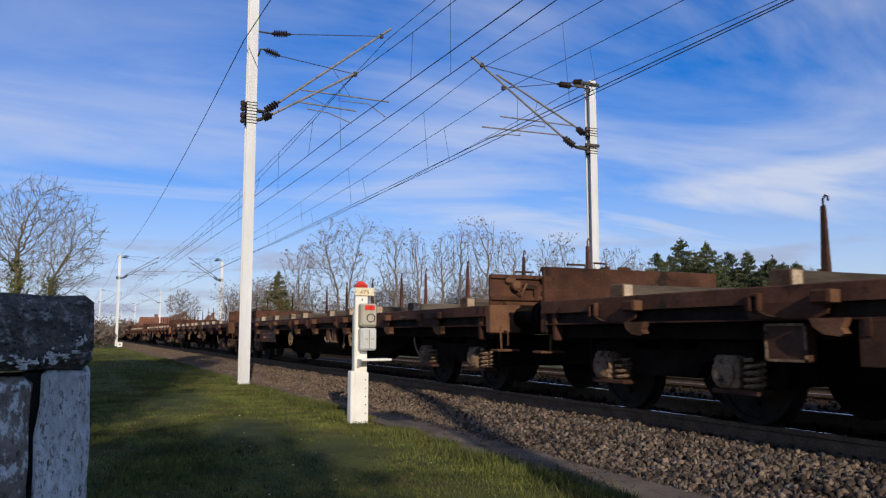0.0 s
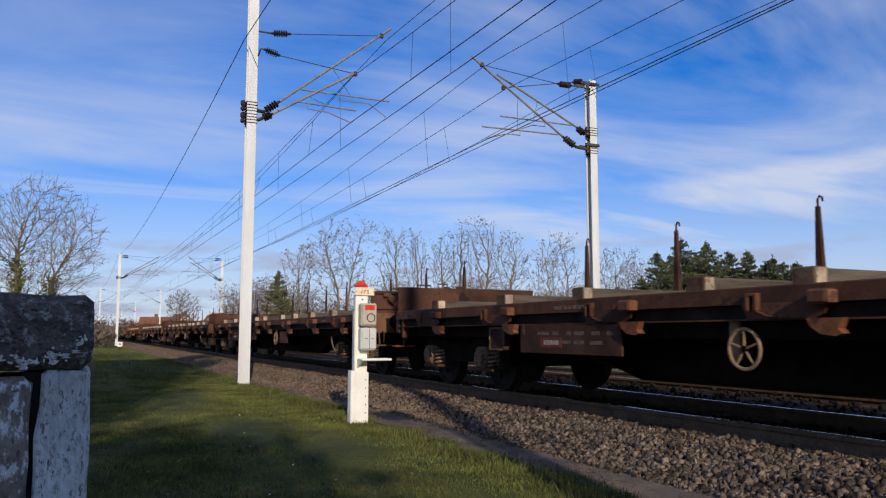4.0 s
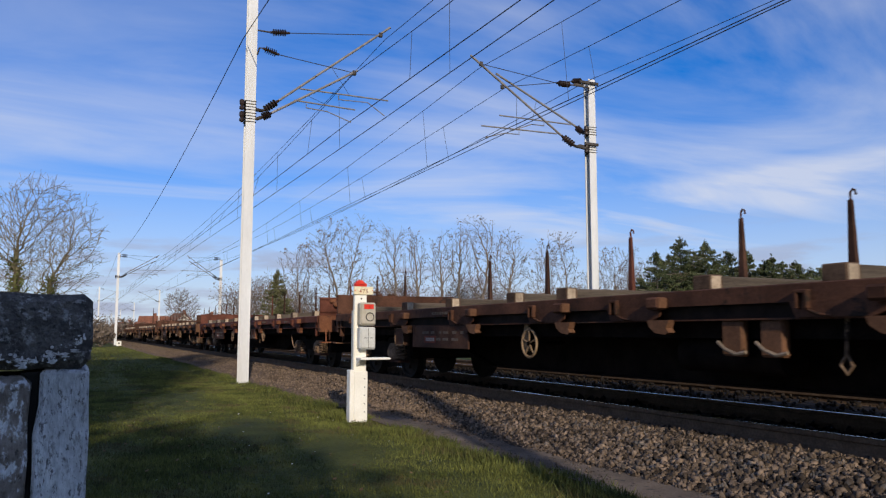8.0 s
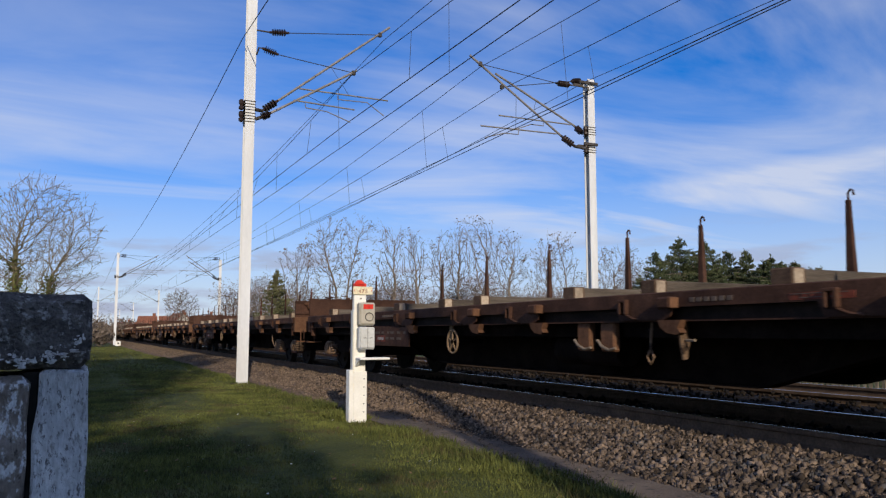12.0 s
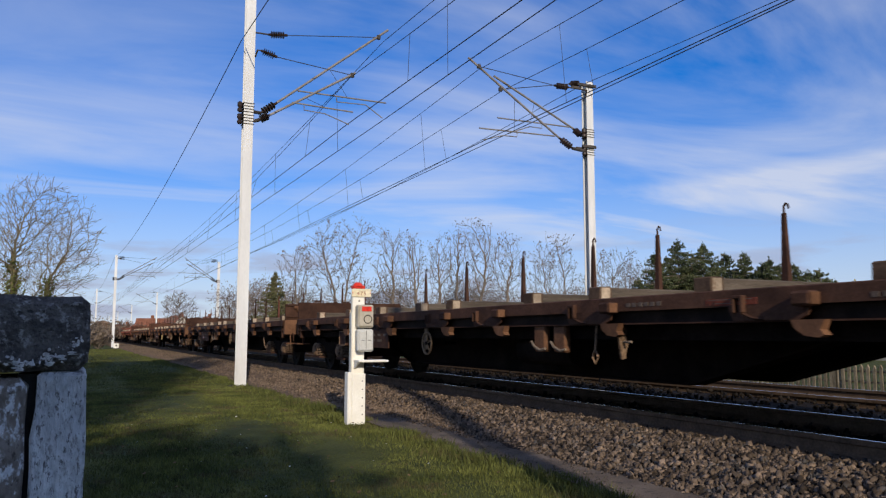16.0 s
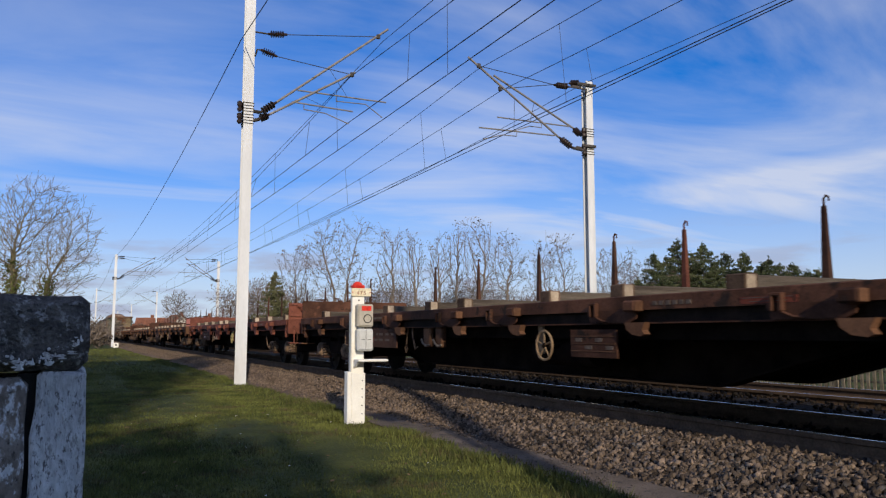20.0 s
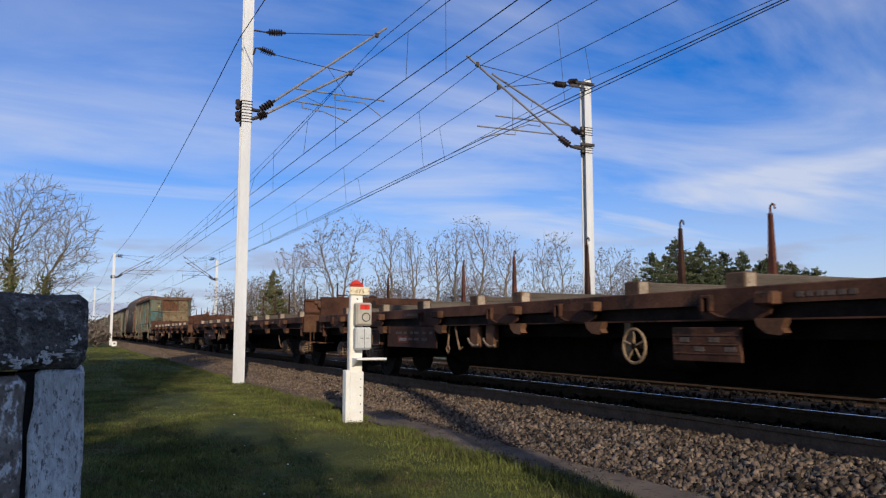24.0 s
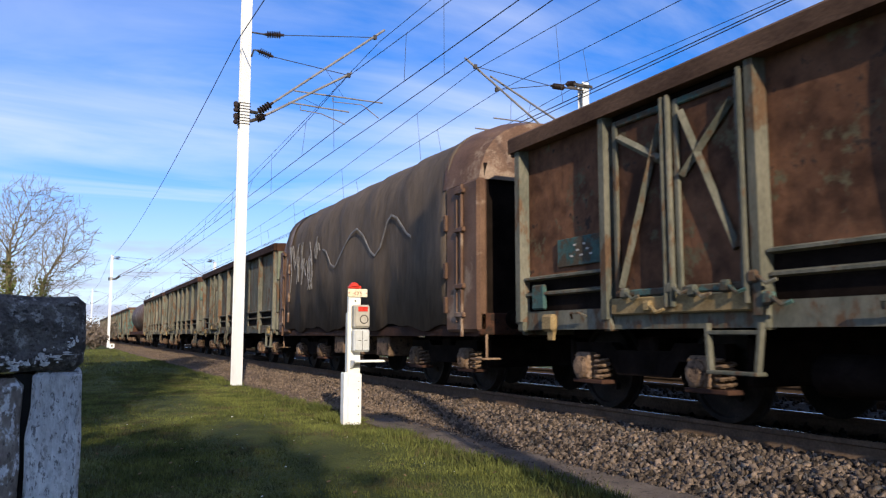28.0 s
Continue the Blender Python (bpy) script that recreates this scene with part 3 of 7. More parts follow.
line_set(XC, YA, (7.02, 8.42, 7.10, 6.38, 7.4, 8.5, 6.15, 6.35, 0.62), (6.14, 7.34, 6.07, 6.11, 6.6, 7.4, 5.95, 6.95, 0.92), (-0.35, -0.75))
line_set(XF, YB, (9.44, 7.80, 9.60, 5.90, 9.8, 7.7, 5.95, 9.8, 0.62), (10.18, 7.34, 10.38, 6.20, 10.2, 7.5, 6.45, 10.2, 0.62), (0, 0))
wire("earth_wire", [(3.30, YA - PITCH, 8.1), (3.38, YA, 7.85)] + [(3.40, YA + PITCH * i, 8.1) for i in range(1, 7)], 0.85, 0.011, "dark earth wire sagging between the near masts")
wire("feeder_wire", [(12.9, YB - PITCH, 8.0), (12.85, YB, 7.9)] + [(12.9, YB + PITCH * i, 7.9) for i in range(1, 7)], 0.6, 0.009, "dark wire along the tops of the far masts")


# ---- rolling stock: shared pieces. Local axes: x across, y backwards from the front headstock, z up from the rail ----
def wheel_mesh():
    bm = B()
    lathe(bm, (-0.0675, 0, 0), (0.0675, 0, 0), [(0.22, 0.10), (0.22, 0.40), (0.0, 0.41), (0.0, 0.455), (0.72, 0.46), (0.76, 0.488), (0.98, 0.488), (1, 0.47), (1, 0.40), (0.8, 0.10)], 28)
    for k in range(4):
        q = k * math.tau / 4
        lathe(bm, (-0.075, 0.26 * math.cos(q), 0.26 * math.sin(q)), (-0.03, 0.26 * math.cos(q), 0.26 * math.sin(q)), [(0, 0.035), (1, 0.04)], 8)
    return bm


def bogie(parent, y, lighter="bogie"):
    """A two-axle bogie with its centre at y."""
    bg = new("bogie"); bg.parent = parent
    for s in (-1, 1):
        bm = B()
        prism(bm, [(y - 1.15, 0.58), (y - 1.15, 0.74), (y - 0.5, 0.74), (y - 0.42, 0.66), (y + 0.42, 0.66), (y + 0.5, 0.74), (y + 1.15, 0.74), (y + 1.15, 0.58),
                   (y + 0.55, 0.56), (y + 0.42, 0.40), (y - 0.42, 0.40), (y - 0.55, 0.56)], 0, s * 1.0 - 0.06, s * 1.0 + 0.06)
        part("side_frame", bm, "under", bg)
        for a in (-0.9, 0.9):
            bm = B()
            box(bm, s * 1.06 - 0.12, s * 1.06 + 0.13, y + a - 0.15, y + a + 0.14, 0.32, 0.63, 0.035)
            lathe(bm, (s * 1.10, y + a, 0.47), (s * 1.22, y + a, 0.47), [(0, 0.13), (0.8, 0.13), (1, 0.08)], 12)
            part("axle_box", bm, lighter, bg)
            for o in ((-0.27,) if s < 0 else ()):
                bm = B()
                pts = [(s * 1.08 + 0.085 * math.cos(k * 0.8), y + a + o + 0.085 * math.sin(k * 0.8), 0.34 + 0.26 * k / 36) for k in range(37)]
                tube(bm, pts, 0.017, 5)
                part("coil_spring", bm, lighter, bg)
            bm = B()
            box(bm, s * 1.08 - 0.1, s * 1.08 + 0.1, y + a - 0.38, y + a + 0.16, 0.29, 0.335, 0.008)
            part("spring_plate", bm, "rust_dark", bg)
    for a in (-0.9, 0.9):
        ws = new("wheelset"); ws.parent = bg
        ws.location = (0, y + a, 0.46)
        for s in (-1, 1):
            w = part("wheel", wheel_mesh(), "wheel", ws, smooth=True)
            w.matrix_basis = pose(s * 0.75, 0, 0, 0, 0, 0 if s < 0 else 180)
        bm = B()
        tube(bm, [(-0.7, 0, 0), (0.7, 0, 0)], 0.08, 10)
        part("axle", bm, "under", ws)
        bm = B()
        box(bm, -0.98, 0.98, y + a * 1.5 - 0.05, y + a * 1.5 + 0.05, 0.36, 0.78, 0.02)
        part("end_transom", bm, "under", bg)
    bm = B()
    box(bm, -1.0, 1.0, y - 0.16, y + 0.16, 0.45, 0.8, 0.03)
    part("bolster", bm, "under", bg)


def buffers(parent, y, d, reach=0.62):
    """Two buffers and the coupling at an end; d is -1 at the front, +1 at the rear."""
    for x in (-0.875, 0.875):
        bm = B()
        lathe(bm, (x, y, 1.04), (x, y + d * reach, 1.04), [(0, 0.14), (0.08, 0.14), (0.1, 0.09), (0.6, 0.085), (0.62, 0.07), (0.92, 0.07), (0.93, 0.21), (0.98, 0.22), (1, 0.19)], 16)
        part("buffer", bm, "under", parent, smooth=True)
    bm = B()
    tube(bm, [(0, y, 1.0), (0, y + d * 0.35, 0.98), (0, y + d * 0.5, 0.8)], 0.035, 6)
    torus(bm, (0, y + d * 0.52, 0.86), 0, 0.1, 0.025, 12, 6)
    part("coupling_hook", bm, "under", parent)
    bm = B()
    tube(bm, [(-0.35 * d, y, 0.85), (-0.35 * d, y + d * 0.12, 0.68), (-0.3 * d, y + d * 0.3, 0.55), (-0.2 * d, y + d * 0.46, 0.53), (-0.1 * d, y + d * 0.6, 0.6)], 0.02, 6)
    part("brake_hose", bm, "under", parent)


M["block_brown"] = material("brown_timber_block", (0.065, 0.040, 0.027), (0.15, 0.098, 0.065), 4, 0.9, bump=0.3, vary=0.2)
M["pink"] = material("faded_pink_primer", (0.30, 0.115, 0.10), (0.40, 0.17, 0.15), 4, 0.8, bump=0.1, spots=(0.16, 0.06, 0.05), spot_scale=5, spot_lo=0.62)
# sill colour darkened for the shade under the side board
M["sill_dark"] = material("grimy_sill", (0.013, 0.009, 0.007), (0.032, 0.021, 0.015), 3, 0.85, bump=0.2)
M["lever_pale"] = material("pale_worn_lever", (0.17, 0.13, 0.092), (0.27, 0.21, 0.155), 8, 0.7, bump=0.1)
M["red_faded"] = material("faded_red_paint", (0.14, 0.036, 0.022), (0.21, 0.06, 0.038), 6, 0.8, bump=0.15, spots=(0.06, 0.03, 0.022), spot_scale=8, spot_lo=0.55)
M["wheel_yellow"] = material("pale_yellow_worn_paint", (0.42, 0.31, 0.12), (0.55, 0.42, 0.18), 8, 0.7, bump=0.1, spots=(0.2, 0.13, 0.07), spot_scale=12, spot_lo=0.6)
M["rust_block"] = material("dull_orange_rust", (0.15, 0.058, 0.030), (0.22, 0.092, 0.046), 4, 0.8, bump=0.15, spots=(0.07, 0.038, 0.026), spot_scale=6, spot_lo=0.55, vary=0.25)


def hand_wheel(parent, y, mat, x=-1.36, z=0.72, R=0.185):
    hw = new("hand_wheel"); hw.parent = parent
    bm = B()
    torus(bm, (x, y, z), 0, R, 0.016, 24, 6)
    part("rim", bm, mat, hw, smooth=True)
    for k in range(5):
        a = k * math.tau / 5 + 0.3
        bm = B()
        tube(bm, [(x, y, z), (x, y + R * math.cos(a), z + R * math.sin(a))], 0.010, 5)
        part("spoke", bm, mat, hw)
    bm = B()
    tube(bm, [(x - 0.02, y, z), (x + 0.5, y, z)], 0.03, 8)
    part("shaft", bm, "under", hw)
    bm = B()
    box(bm, x + 0.05, x + 0.08, y + 0.1, y + 0.22, z - 0.1, z + 0.3, 0.01)
    part("wheel_bracket", bm, mat, hw)


STAKES = (1.55, 3.65, 6.05, 8.35, 9.95, 12.2, 14.6, 16.8)
BUNKS = (1.1, 3.15, 4.95, 6.6, 8.0, 10.3, 11.5, 13.4, 15.2, 17.35)
DECK = 1.20


def stake(parent, x, y, lean=0.0, name="stake", h=2.42):
    bm = B()
    c = 0.6 if x > 0 else -0.6
    lo, hi = (0.085, 0.13), (0.035, 0.05)
    v = []
    for z, (a, b) in ((DECK - 0.22, lo), (h - 0.12, hi)):
        v.append([bm.verts.new((x + i * a / 2, y + j * b / 2 + lean * (z - DECK), z)) for i, j in ((-1, -1), (1, -1), (1, 1), (-1, 1))])
    for k in range(4):
        bm.faces.new((v[0][k], v[0][(k + 1) % 4], v[1][(k + 1) % 4], v[1][k]))
    bm.faces.new(v[0][::-1]); bm.faces.new(v[1])
    yt = y + lean * (h - DECK)
    tube(bm, [(x, yt, h - 0.14), (x, yt, h - 0.04), (x, yt - 0.03, h), (x, yt - 0.065, h - 0.02), (x, yt - 0.075, h - 0.07)], 0.014, 5)
    return part(name, bm, "rust_dark", parent, "upright tapered steel stake with a hook")


def flat_wagon(turned=False):
    w = thing("flat_wagon", "rusty brown bogie flat wagon with upright stakes, empty", "freight wagon", "flat wagons of the train")
    LEN = 18.6
    # floor of cross planks
    bm = B()
    box(bm, -1.28, 1.28, 0.1, LEN - 0.1, DECK - 0.085, DECK - 0.004)
    part("floor", bm, "plank", w)
    # side sills: channel with lips
    for s in (-1, 1):
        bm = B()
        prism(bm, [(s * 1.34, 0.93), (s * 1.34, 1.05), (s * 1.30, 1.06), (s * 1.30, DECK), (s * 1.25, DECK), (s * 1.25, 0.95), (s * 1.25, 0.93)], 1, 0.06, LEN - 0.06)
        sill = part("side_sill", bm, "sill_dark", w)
        bm = B()
        prism(bm, [(s * 1.41, 1.055), (s * 1.40, 1.19), (s * 1.385, DECK), (s * 1.31, DECK), (s * 1.31, DECK - 0.02), (s * 1.385, DECK - 0.03), (s * 1.39, 1.06)], 1, 0.06, LEN - 0.06)
        part("side_board", bm, "rust", sill)
        if s < 0:
            bm = B()
            box(bm, -1.385, -1.335, 0.08, LEN - 0.08, 0.922, 0.936)
            part("sill_lip", bm, "rust", sill)
            # clips behind the pockets
            for a in [q + 0.68 for q in STAKES]:
                bm = B()
                for e in (-0.045, 0.045):
                    box(bm, -1.455, -1.40, a + e - 0.016, a + e + 0.016, 1.0, 1.145, 0.006)
                box(bm, -1.455, -1.40, a - 0.055, a + 0.055, 1.118, 1.146, 0.006)
                tube(bm, [(-1.43, a - 0.03, 1.0), (-1.42, a - 0.14, 0.955), (-1.41, a - 0.24, 0.945)], 0.014, 5)
                part("lashing_clip", bm, "rust", sill)
            for a, ln, z in ((5.3, 0.55, 1.115), (12.9, 0.75, 1.11), (2.9, 0.35, 1.1)):
                bm = B()
                for k in range(int(ln / 0.09)):
                    box(bm, -1.4125, -1.405, a + 0.09 * k, a + 0.09 * k + 0.06, z - 0.02, z + 0.02)
                part("lettering", bm, "mark_dim", sill)
        for y in STAKES if s < 0 else ():
            bm = B()
            box(bm, -1.515, -1.37, y - 0.085, y + 0.095, 1.035, 1.15, 0.02)
            pk = part("stake_pocket", bm, "rust", w)
            bm = B()
            prism(bm, [(y - 0.02, 1.062), (y + 0.82, 1.062), (y + 0.76, 0.936), (y + 0.1, 0.936), (y + 0.02, 0.97)], 0, -1.412, -1.392)
            part("skirt_plate", bm, "rust", pk)
            bm = B()
            prism(bm, [(y - 0.16, 0.935), (y + 0.15, 0.935), (y + 0.12, 0.87), (y + 0.03, 0.815), (y - 0.10, 0.80), (y - 0.15, 0.82), (y - 0.115, 0.86)], 0, -1.45, -1.37)
            part("pocket_bracket", bm, "rust_light", pk, "bright rusty bracket under the sill")
            # thin plate in paler rust: sunlight on the pocket's front put into colour
            bm = B()
            box(bm, -1.505, -1.38, y - 0.093, y - 0.083, 1.045, 1.14, 0.004)
            part("pocket_face", bm, "rust_light", pk, "rusty pocket face, paler to look sunlit")
    for y in STAKES:
        stake(w, 1.40, y, lean=0.0)
    # cross bunks with light painted ends
    for y in BUNKS:
        hgt = 0.135
        bm = B()
        box(bm, -1.16, 1.22, y - 0.085, y + 0.085, DECK - 0.002, DECK + hgt, 0.012)
        bk = part("bunk", bm, "wood", w, "grey weathered timber bunk")
        for e in (-1.21,):
            bm = B()
            box(bm, e, e + 0.16, y - 0.1, y + 0.13, DECK, DECK + hgt + 0.012, 0.012)
            ec = part("end_block", bm, "block_brown", bk, "dark timber end block")
            bm = B()
            box(bm, e + 0.012, e + 0.125, y - 0.106, y - 0.0995, DECK + 0.004, DECK + hgt, 0.002)
            part("painted_face", bm, "cream", ec, "cream painted face")
    # ends
    for y, d in ((0, -1), (LEN, 1)):
        # black stands for the shadow of the wagon ahead on the headstock
        bm = B()
        box(bm, -1.37, 1.37, min(y, y - d * 0.10), max(y, y - d * 0.10), 0.81, DECK + 0.004, 0.015)
        hs = part("headstock", bm, "under", w, "headstock coloured black for the shade between wagons")
        # ends that the sun reaches, kept brown and paler at the front
        for x0, x1 in ((-1.374, -0.90), (1.06, 1.374)):
            bm = B()
            box(bm, x0, x1, min(y + d * 0.02, y - d * 0.11), max(y + d * 0.02, y - d * 0.11), 0.83, DECK + 0.008, 0.012)
            part("corner_block", bm, "rust_light" if d < 0 else "rust", hs, "rusty end of the headstock, left out of the painted shade")
        bm = B()
        y0, y1 = (y, y + 0.05) if d < 0 else (y - 0.05, y)
        box(bm, -1.36, 1.36, y0, y1, DECK + 0.005, 1.62, 0.008)
        eb = part("end_board", bm, "rust", w)
        for z in (1.30, 1.595):
            bm = B()
            box(bm, -1.36, 1.36, min(y, y + d * 0.04), max(y, y + d * 0.04), z - 0.03, z + 0.025, 0.008)
            part("board_rail", bm, "rust", eb)
        near, far = (lambda e: min(y, y + d * e)), (lambda e: max(y, y + d * e))
        # angled stiffeners: an upright with a short arm at its head
        for x, side in ((-0.66, -1), (0.02, -1), (0.5, 1), (0.95, 1)):
            bm = B()
            box(bm, x - 0.03, x + 0.03, near(0.05), far(0.05), DECK + 0.07, 1.47, 0.008)
            box(bm, min(x, x + side * 0.2), max(x, x + side * 0.2), near(0.05), far(0.05), 1.43, 1.49, 0.008)
            part("board_rib", bm, "rust", eb)
        for x0, x1, hgt in ((-0.98, -0.72, 0.03), (-0.58, -0.40, 0.06)):
            bm = B()
            tube(bm, [(x0, y, 1.61), (x0, y + d * 0.02, 1.635 + hgt), (x1, y + d * 0.02, 1.635 + hgt), (x1, y, 1.61)], 0.014, 5)
            part("board_handle", bm, "rust_dark", eb)
        bm = B()
        box(bm, -0.22, -0.02, near(0.03), far(0.03), 1.61, 1.66, 0.01)
        part("board_stop", bm, "rust_dark", eb)
        bm = B()
        box(bm, -0.43, -0.34, near(0.12), far(0.12), DECK + 0.02, 1.655, 0.012)
        part("end_hinge", bm, "rust_light" if d < 0 else "rust", eb)
        bm = B()
        box(bm, -1.14, -0.98, near(0.07), far(0.07), 1.50, 1.575, 0.02)
        lathe(bm, (-1.0, y + d * 0.04, 1.47), (-1.0, y + d * 0.13, 1.47), [(0, 0.07), (0.7, 0.07), (1, 0.04)], 10)
        tube(bm, [(-1.0, y + d * 0.1, 1.45), (-0.94, y + d * 0.1, 1.34), (-0.84, y + d * 0.09, 1.5)], 0.022, 5)
        part("end_lock", bm, "rust_light" if d < 0 else "rust", eb)
        bm = B()
        tube(bm, [(-0.60, y + d * 0.07, 1.60), (-0.45, y + d * 0.08, 1.42), (-0.60, y + d * 0.07, 1.27)], 0.024, 5)
        part("latch_bar", bm, "rust", eb)
        for s in (-1,):
            bm = B()
            box(bm, s * 1.33 - 0.05, s * 1.33 + 0.05, y - d * 0.28 - 0.04, y - d * 0.28 + 0.04, 0.74, 1.14, 0.015)
            part("corner_hook", bm, "rust", hs)
            bm = B()
            tube(bm, [(s * 1.22, y + d * 0.02, 0.92), (s * 1.22, y + d * 0.05, 0.62)], 0.016, 5)
            box(bm, s * 1.2 - 0.17, s * 1.2 + 0.17, y - 0.1 + d * 0.12, y + 0.1 + d * 0.12, 0.585, 0.615, 0.006)
            part("shunter_step", bm, "rust_light", hs)
            bm = B()
            tube(bm, [(s * 1.16, y + d * 0.03, 0.86), (s * 1.16, y + d * 0.12, 0.84), (s * 1.16, y + d * 0.12, 0.66)], 0.014, 5)
            part("grab_iron", bm, "rust_dark", hs)
        buffers(w, y, d)
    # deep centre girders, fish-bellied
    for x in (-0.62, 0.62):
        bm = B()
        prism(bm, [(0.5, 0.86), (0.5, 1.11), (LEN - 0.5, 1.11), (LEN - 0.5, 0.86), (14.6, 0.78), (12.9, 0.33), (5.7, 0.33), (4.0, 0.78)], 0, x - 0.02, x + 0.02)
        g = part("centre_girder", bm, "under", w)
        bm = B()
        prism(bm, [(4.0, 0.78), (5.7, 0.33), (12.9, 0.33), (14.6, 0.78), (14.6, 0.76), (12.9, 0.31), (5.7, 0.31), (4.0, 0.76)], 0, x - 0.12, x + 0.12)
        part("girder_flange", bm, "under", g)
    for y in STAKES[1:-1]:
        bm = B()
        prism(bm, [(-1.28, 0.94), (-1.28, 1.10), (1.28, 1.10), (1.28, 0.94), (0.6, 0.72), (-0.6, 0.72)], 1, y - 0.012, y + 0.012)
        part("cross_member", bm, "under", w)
    # underslung fittings on the near side
    bm = B()
    box(bm, -1.40, -1.37, 12.38, 14.38, 0.585, 0.918, 0.006)
    pl = part("label_panel", bm, "rust_dark", w)
    rnd = random.Random(3)
    for row in range(2):
        y = 12.5 + 0.2 * row
        bm = B()
        while y < 13.9:
            ln = rnd.uniform(0.08, 0.24)
            box(bm, -1.4035, -1.4005, y, y + ln, 0.80 - 0.10 * row, 0.84 - 0.10 * row)
            y += ln + rnd.uniform(0.05, 0.2)
        part("lettering", bm, "mark_dim", pl)
    bm = B()
    box(bm, -1.4045, -1.4005, 13.46, 13.9, 0.66, 0.77)
    rp = part("red_panel", bm, "red_faded", pl, "red panel with a white mark")
    for k in range(5):
        bm = B()
        box(bm, -1.4075, -1.4047, 13.52 + 0.065 * k, 13.57 + 0.065 * k, 0.69, 0.74)
        part("marking_bar", bm, "mark_pale", rp)
    for y in (12.4, 14.3):
        bm = B()
        box(bm, -1.412, -1.40, y - 0.03, y + 0.03, 0.80, 0.935, 0.004)
        part("panel_bracket", bm, "rust_dark", pl)
    bm = B()
    box(bm, -1.36, -1.25, 14.85, 15.25, 0.60, 0.90, 0.012)
    tb = part("tool_box", bm, "rust_dark", w)
    bm = B()
    for a, b, c, d2 in ((14.85, 15.25, 0.88, 0.90), (14.85, 15.25, 0.60, 0.62), (14.85, 14.87, 0.6, 0.9), (15.23, 15.25, 0.6, 0.9)):
        box(bm, -1.372, -1.36, a, b, c, d2)
    part("box_frame", bm, "bogie", tb)
    bm = B()
    tube(bm, [(-1.0, 7.2, 0.62), (-1.0, 8.4, 0.62)], 0.17, 14)
    part("air_tank", bm, "under", w, smooth=True)
    for y in ((11.2, 10.75) if turned else (7.5, 7.08)):
        bm = B()
        box(bm, -1.36, -1.27, y - 0.10, y + 0.14, 0.62, 0.93, 0.02)
        lv = part("lever_box", bm, "rust_light", w)
        bm = B()
        tube(bm, [(-1.38, y + 0.16, 0.74), (-1.40, y + 0.06, 0.68), (-1.40, y - 0.06, 0.64), (-1.39, y - 0.16, 0.66)], 0.016, 6)
        part("lever", bm, "lever_pale", lv, "pale worn brake lever")
    y = 12.1 if turned else 6.45
    bm = B()
    tube(bm, [(-1.30, y, 0.94), (-1.33, y, 0.66), (-1.33, y + 0.05, 0.58), (-1.33, y, 0.52), (-1.33, y - 0.05, 0.58), (-1.33, y, 0.66)], 0.014, 6)
    part("release_ring", bm, "bogie", w)
    if not turned:
        bm = B()
        prism(bm, [(-1.40, 0.93), (-1.30, 0.93), (-1.29, 0.80), (-1.27, 0.74), (-1.30, 0.66), (-1.31, 0.58), (-1.36, 0.57), (-1.385, 0.72)], 1, 5.96, 5.985)
        pt = part("changeover_plate", bm, "bogie", w)
        bm = B()
        tube(bm, [(-1.34, 5.97, 0.75), (-1.35, 5.82, 0.75)], 0.014, 6)
        part("changeover_knob", bm, "lever_pale", pt)
    if turned:
        bm = B()
        box(bm, -1.39, -1.36, 6.4, 7.22, 0.57, 0.87, 0.006)
        bp = part("brake_panel", bm, "rust", w)
        for z in (0.64, 0.72, 0.80):
            bm = B()
            box(bm, -1.396, -1.389, 6.42, 7.2, z - 0.004, z + 0.004)
            part("panel_rib", bm, "rust_light", bp)
        bm = B()
        for k in range(4):
            box(bm, -1.394, -1.3895, 6.46 + 0.18 * k, 6.58 + 0.18 * k, 0.66 + 0.08 * (k % 2), 0.70 + 0.08 * (k % 2))
        part("lettering", bm, "mark_dim", bp)
        bm = B()
        tube(bm, [(-1.33, 11.85, 0.93), (-1.36, 11.75, 0.78), (-1.36, 11.65, 0.58), (-1.34, 11.6, 0.62)], 0.016, 6)
        part("air_hose", bm, "bogie", w)
    bm = B()
    tube(bm, [(-1.29, 2.3 + 0.24 * (1 + math.cos(q)), 0.66 - 0.2 * math.sin(q) + 0.1 * math.cos(q)) for q in [i * math.pi / 10 for i in range(11)]], 0.016, 6)
    part("brake_hose", bm, "bogie", w)
    # added black board that keeps the sky from showing under the sill
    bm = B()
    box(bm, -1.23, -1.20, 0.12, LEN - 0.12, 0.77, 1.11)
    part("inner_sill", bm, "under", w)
    bm = B()
    tube(bm, [(-1.25, 0.8, 0.90), (-1.2, 4.4, 0.86), (-1.2, 14.2, 0.86), (-1.25, 17.8, 0.90)], 0.018, 5)
    part("main_pipe", bm, "under", w)
    hand_wheel(w, 7.8 if turned else 10.8, "wheel_tan", z=0.69, R=0.168)
    bogie(w, 1.8)
    bogie(w, LEN - 1.8)
    return w


def repaint(w, swaps):
    for o in w.children_recursive:
        if o.type != "MESH" or not o.material_slots or o.material_slots[0].material is None:
            continue
        key = o.material_slots[0].material.name
        if key in swaps:
            o.material_slots[0].link = "OBJECT"
            o.material_slots[0].material = M[swaps[key]]


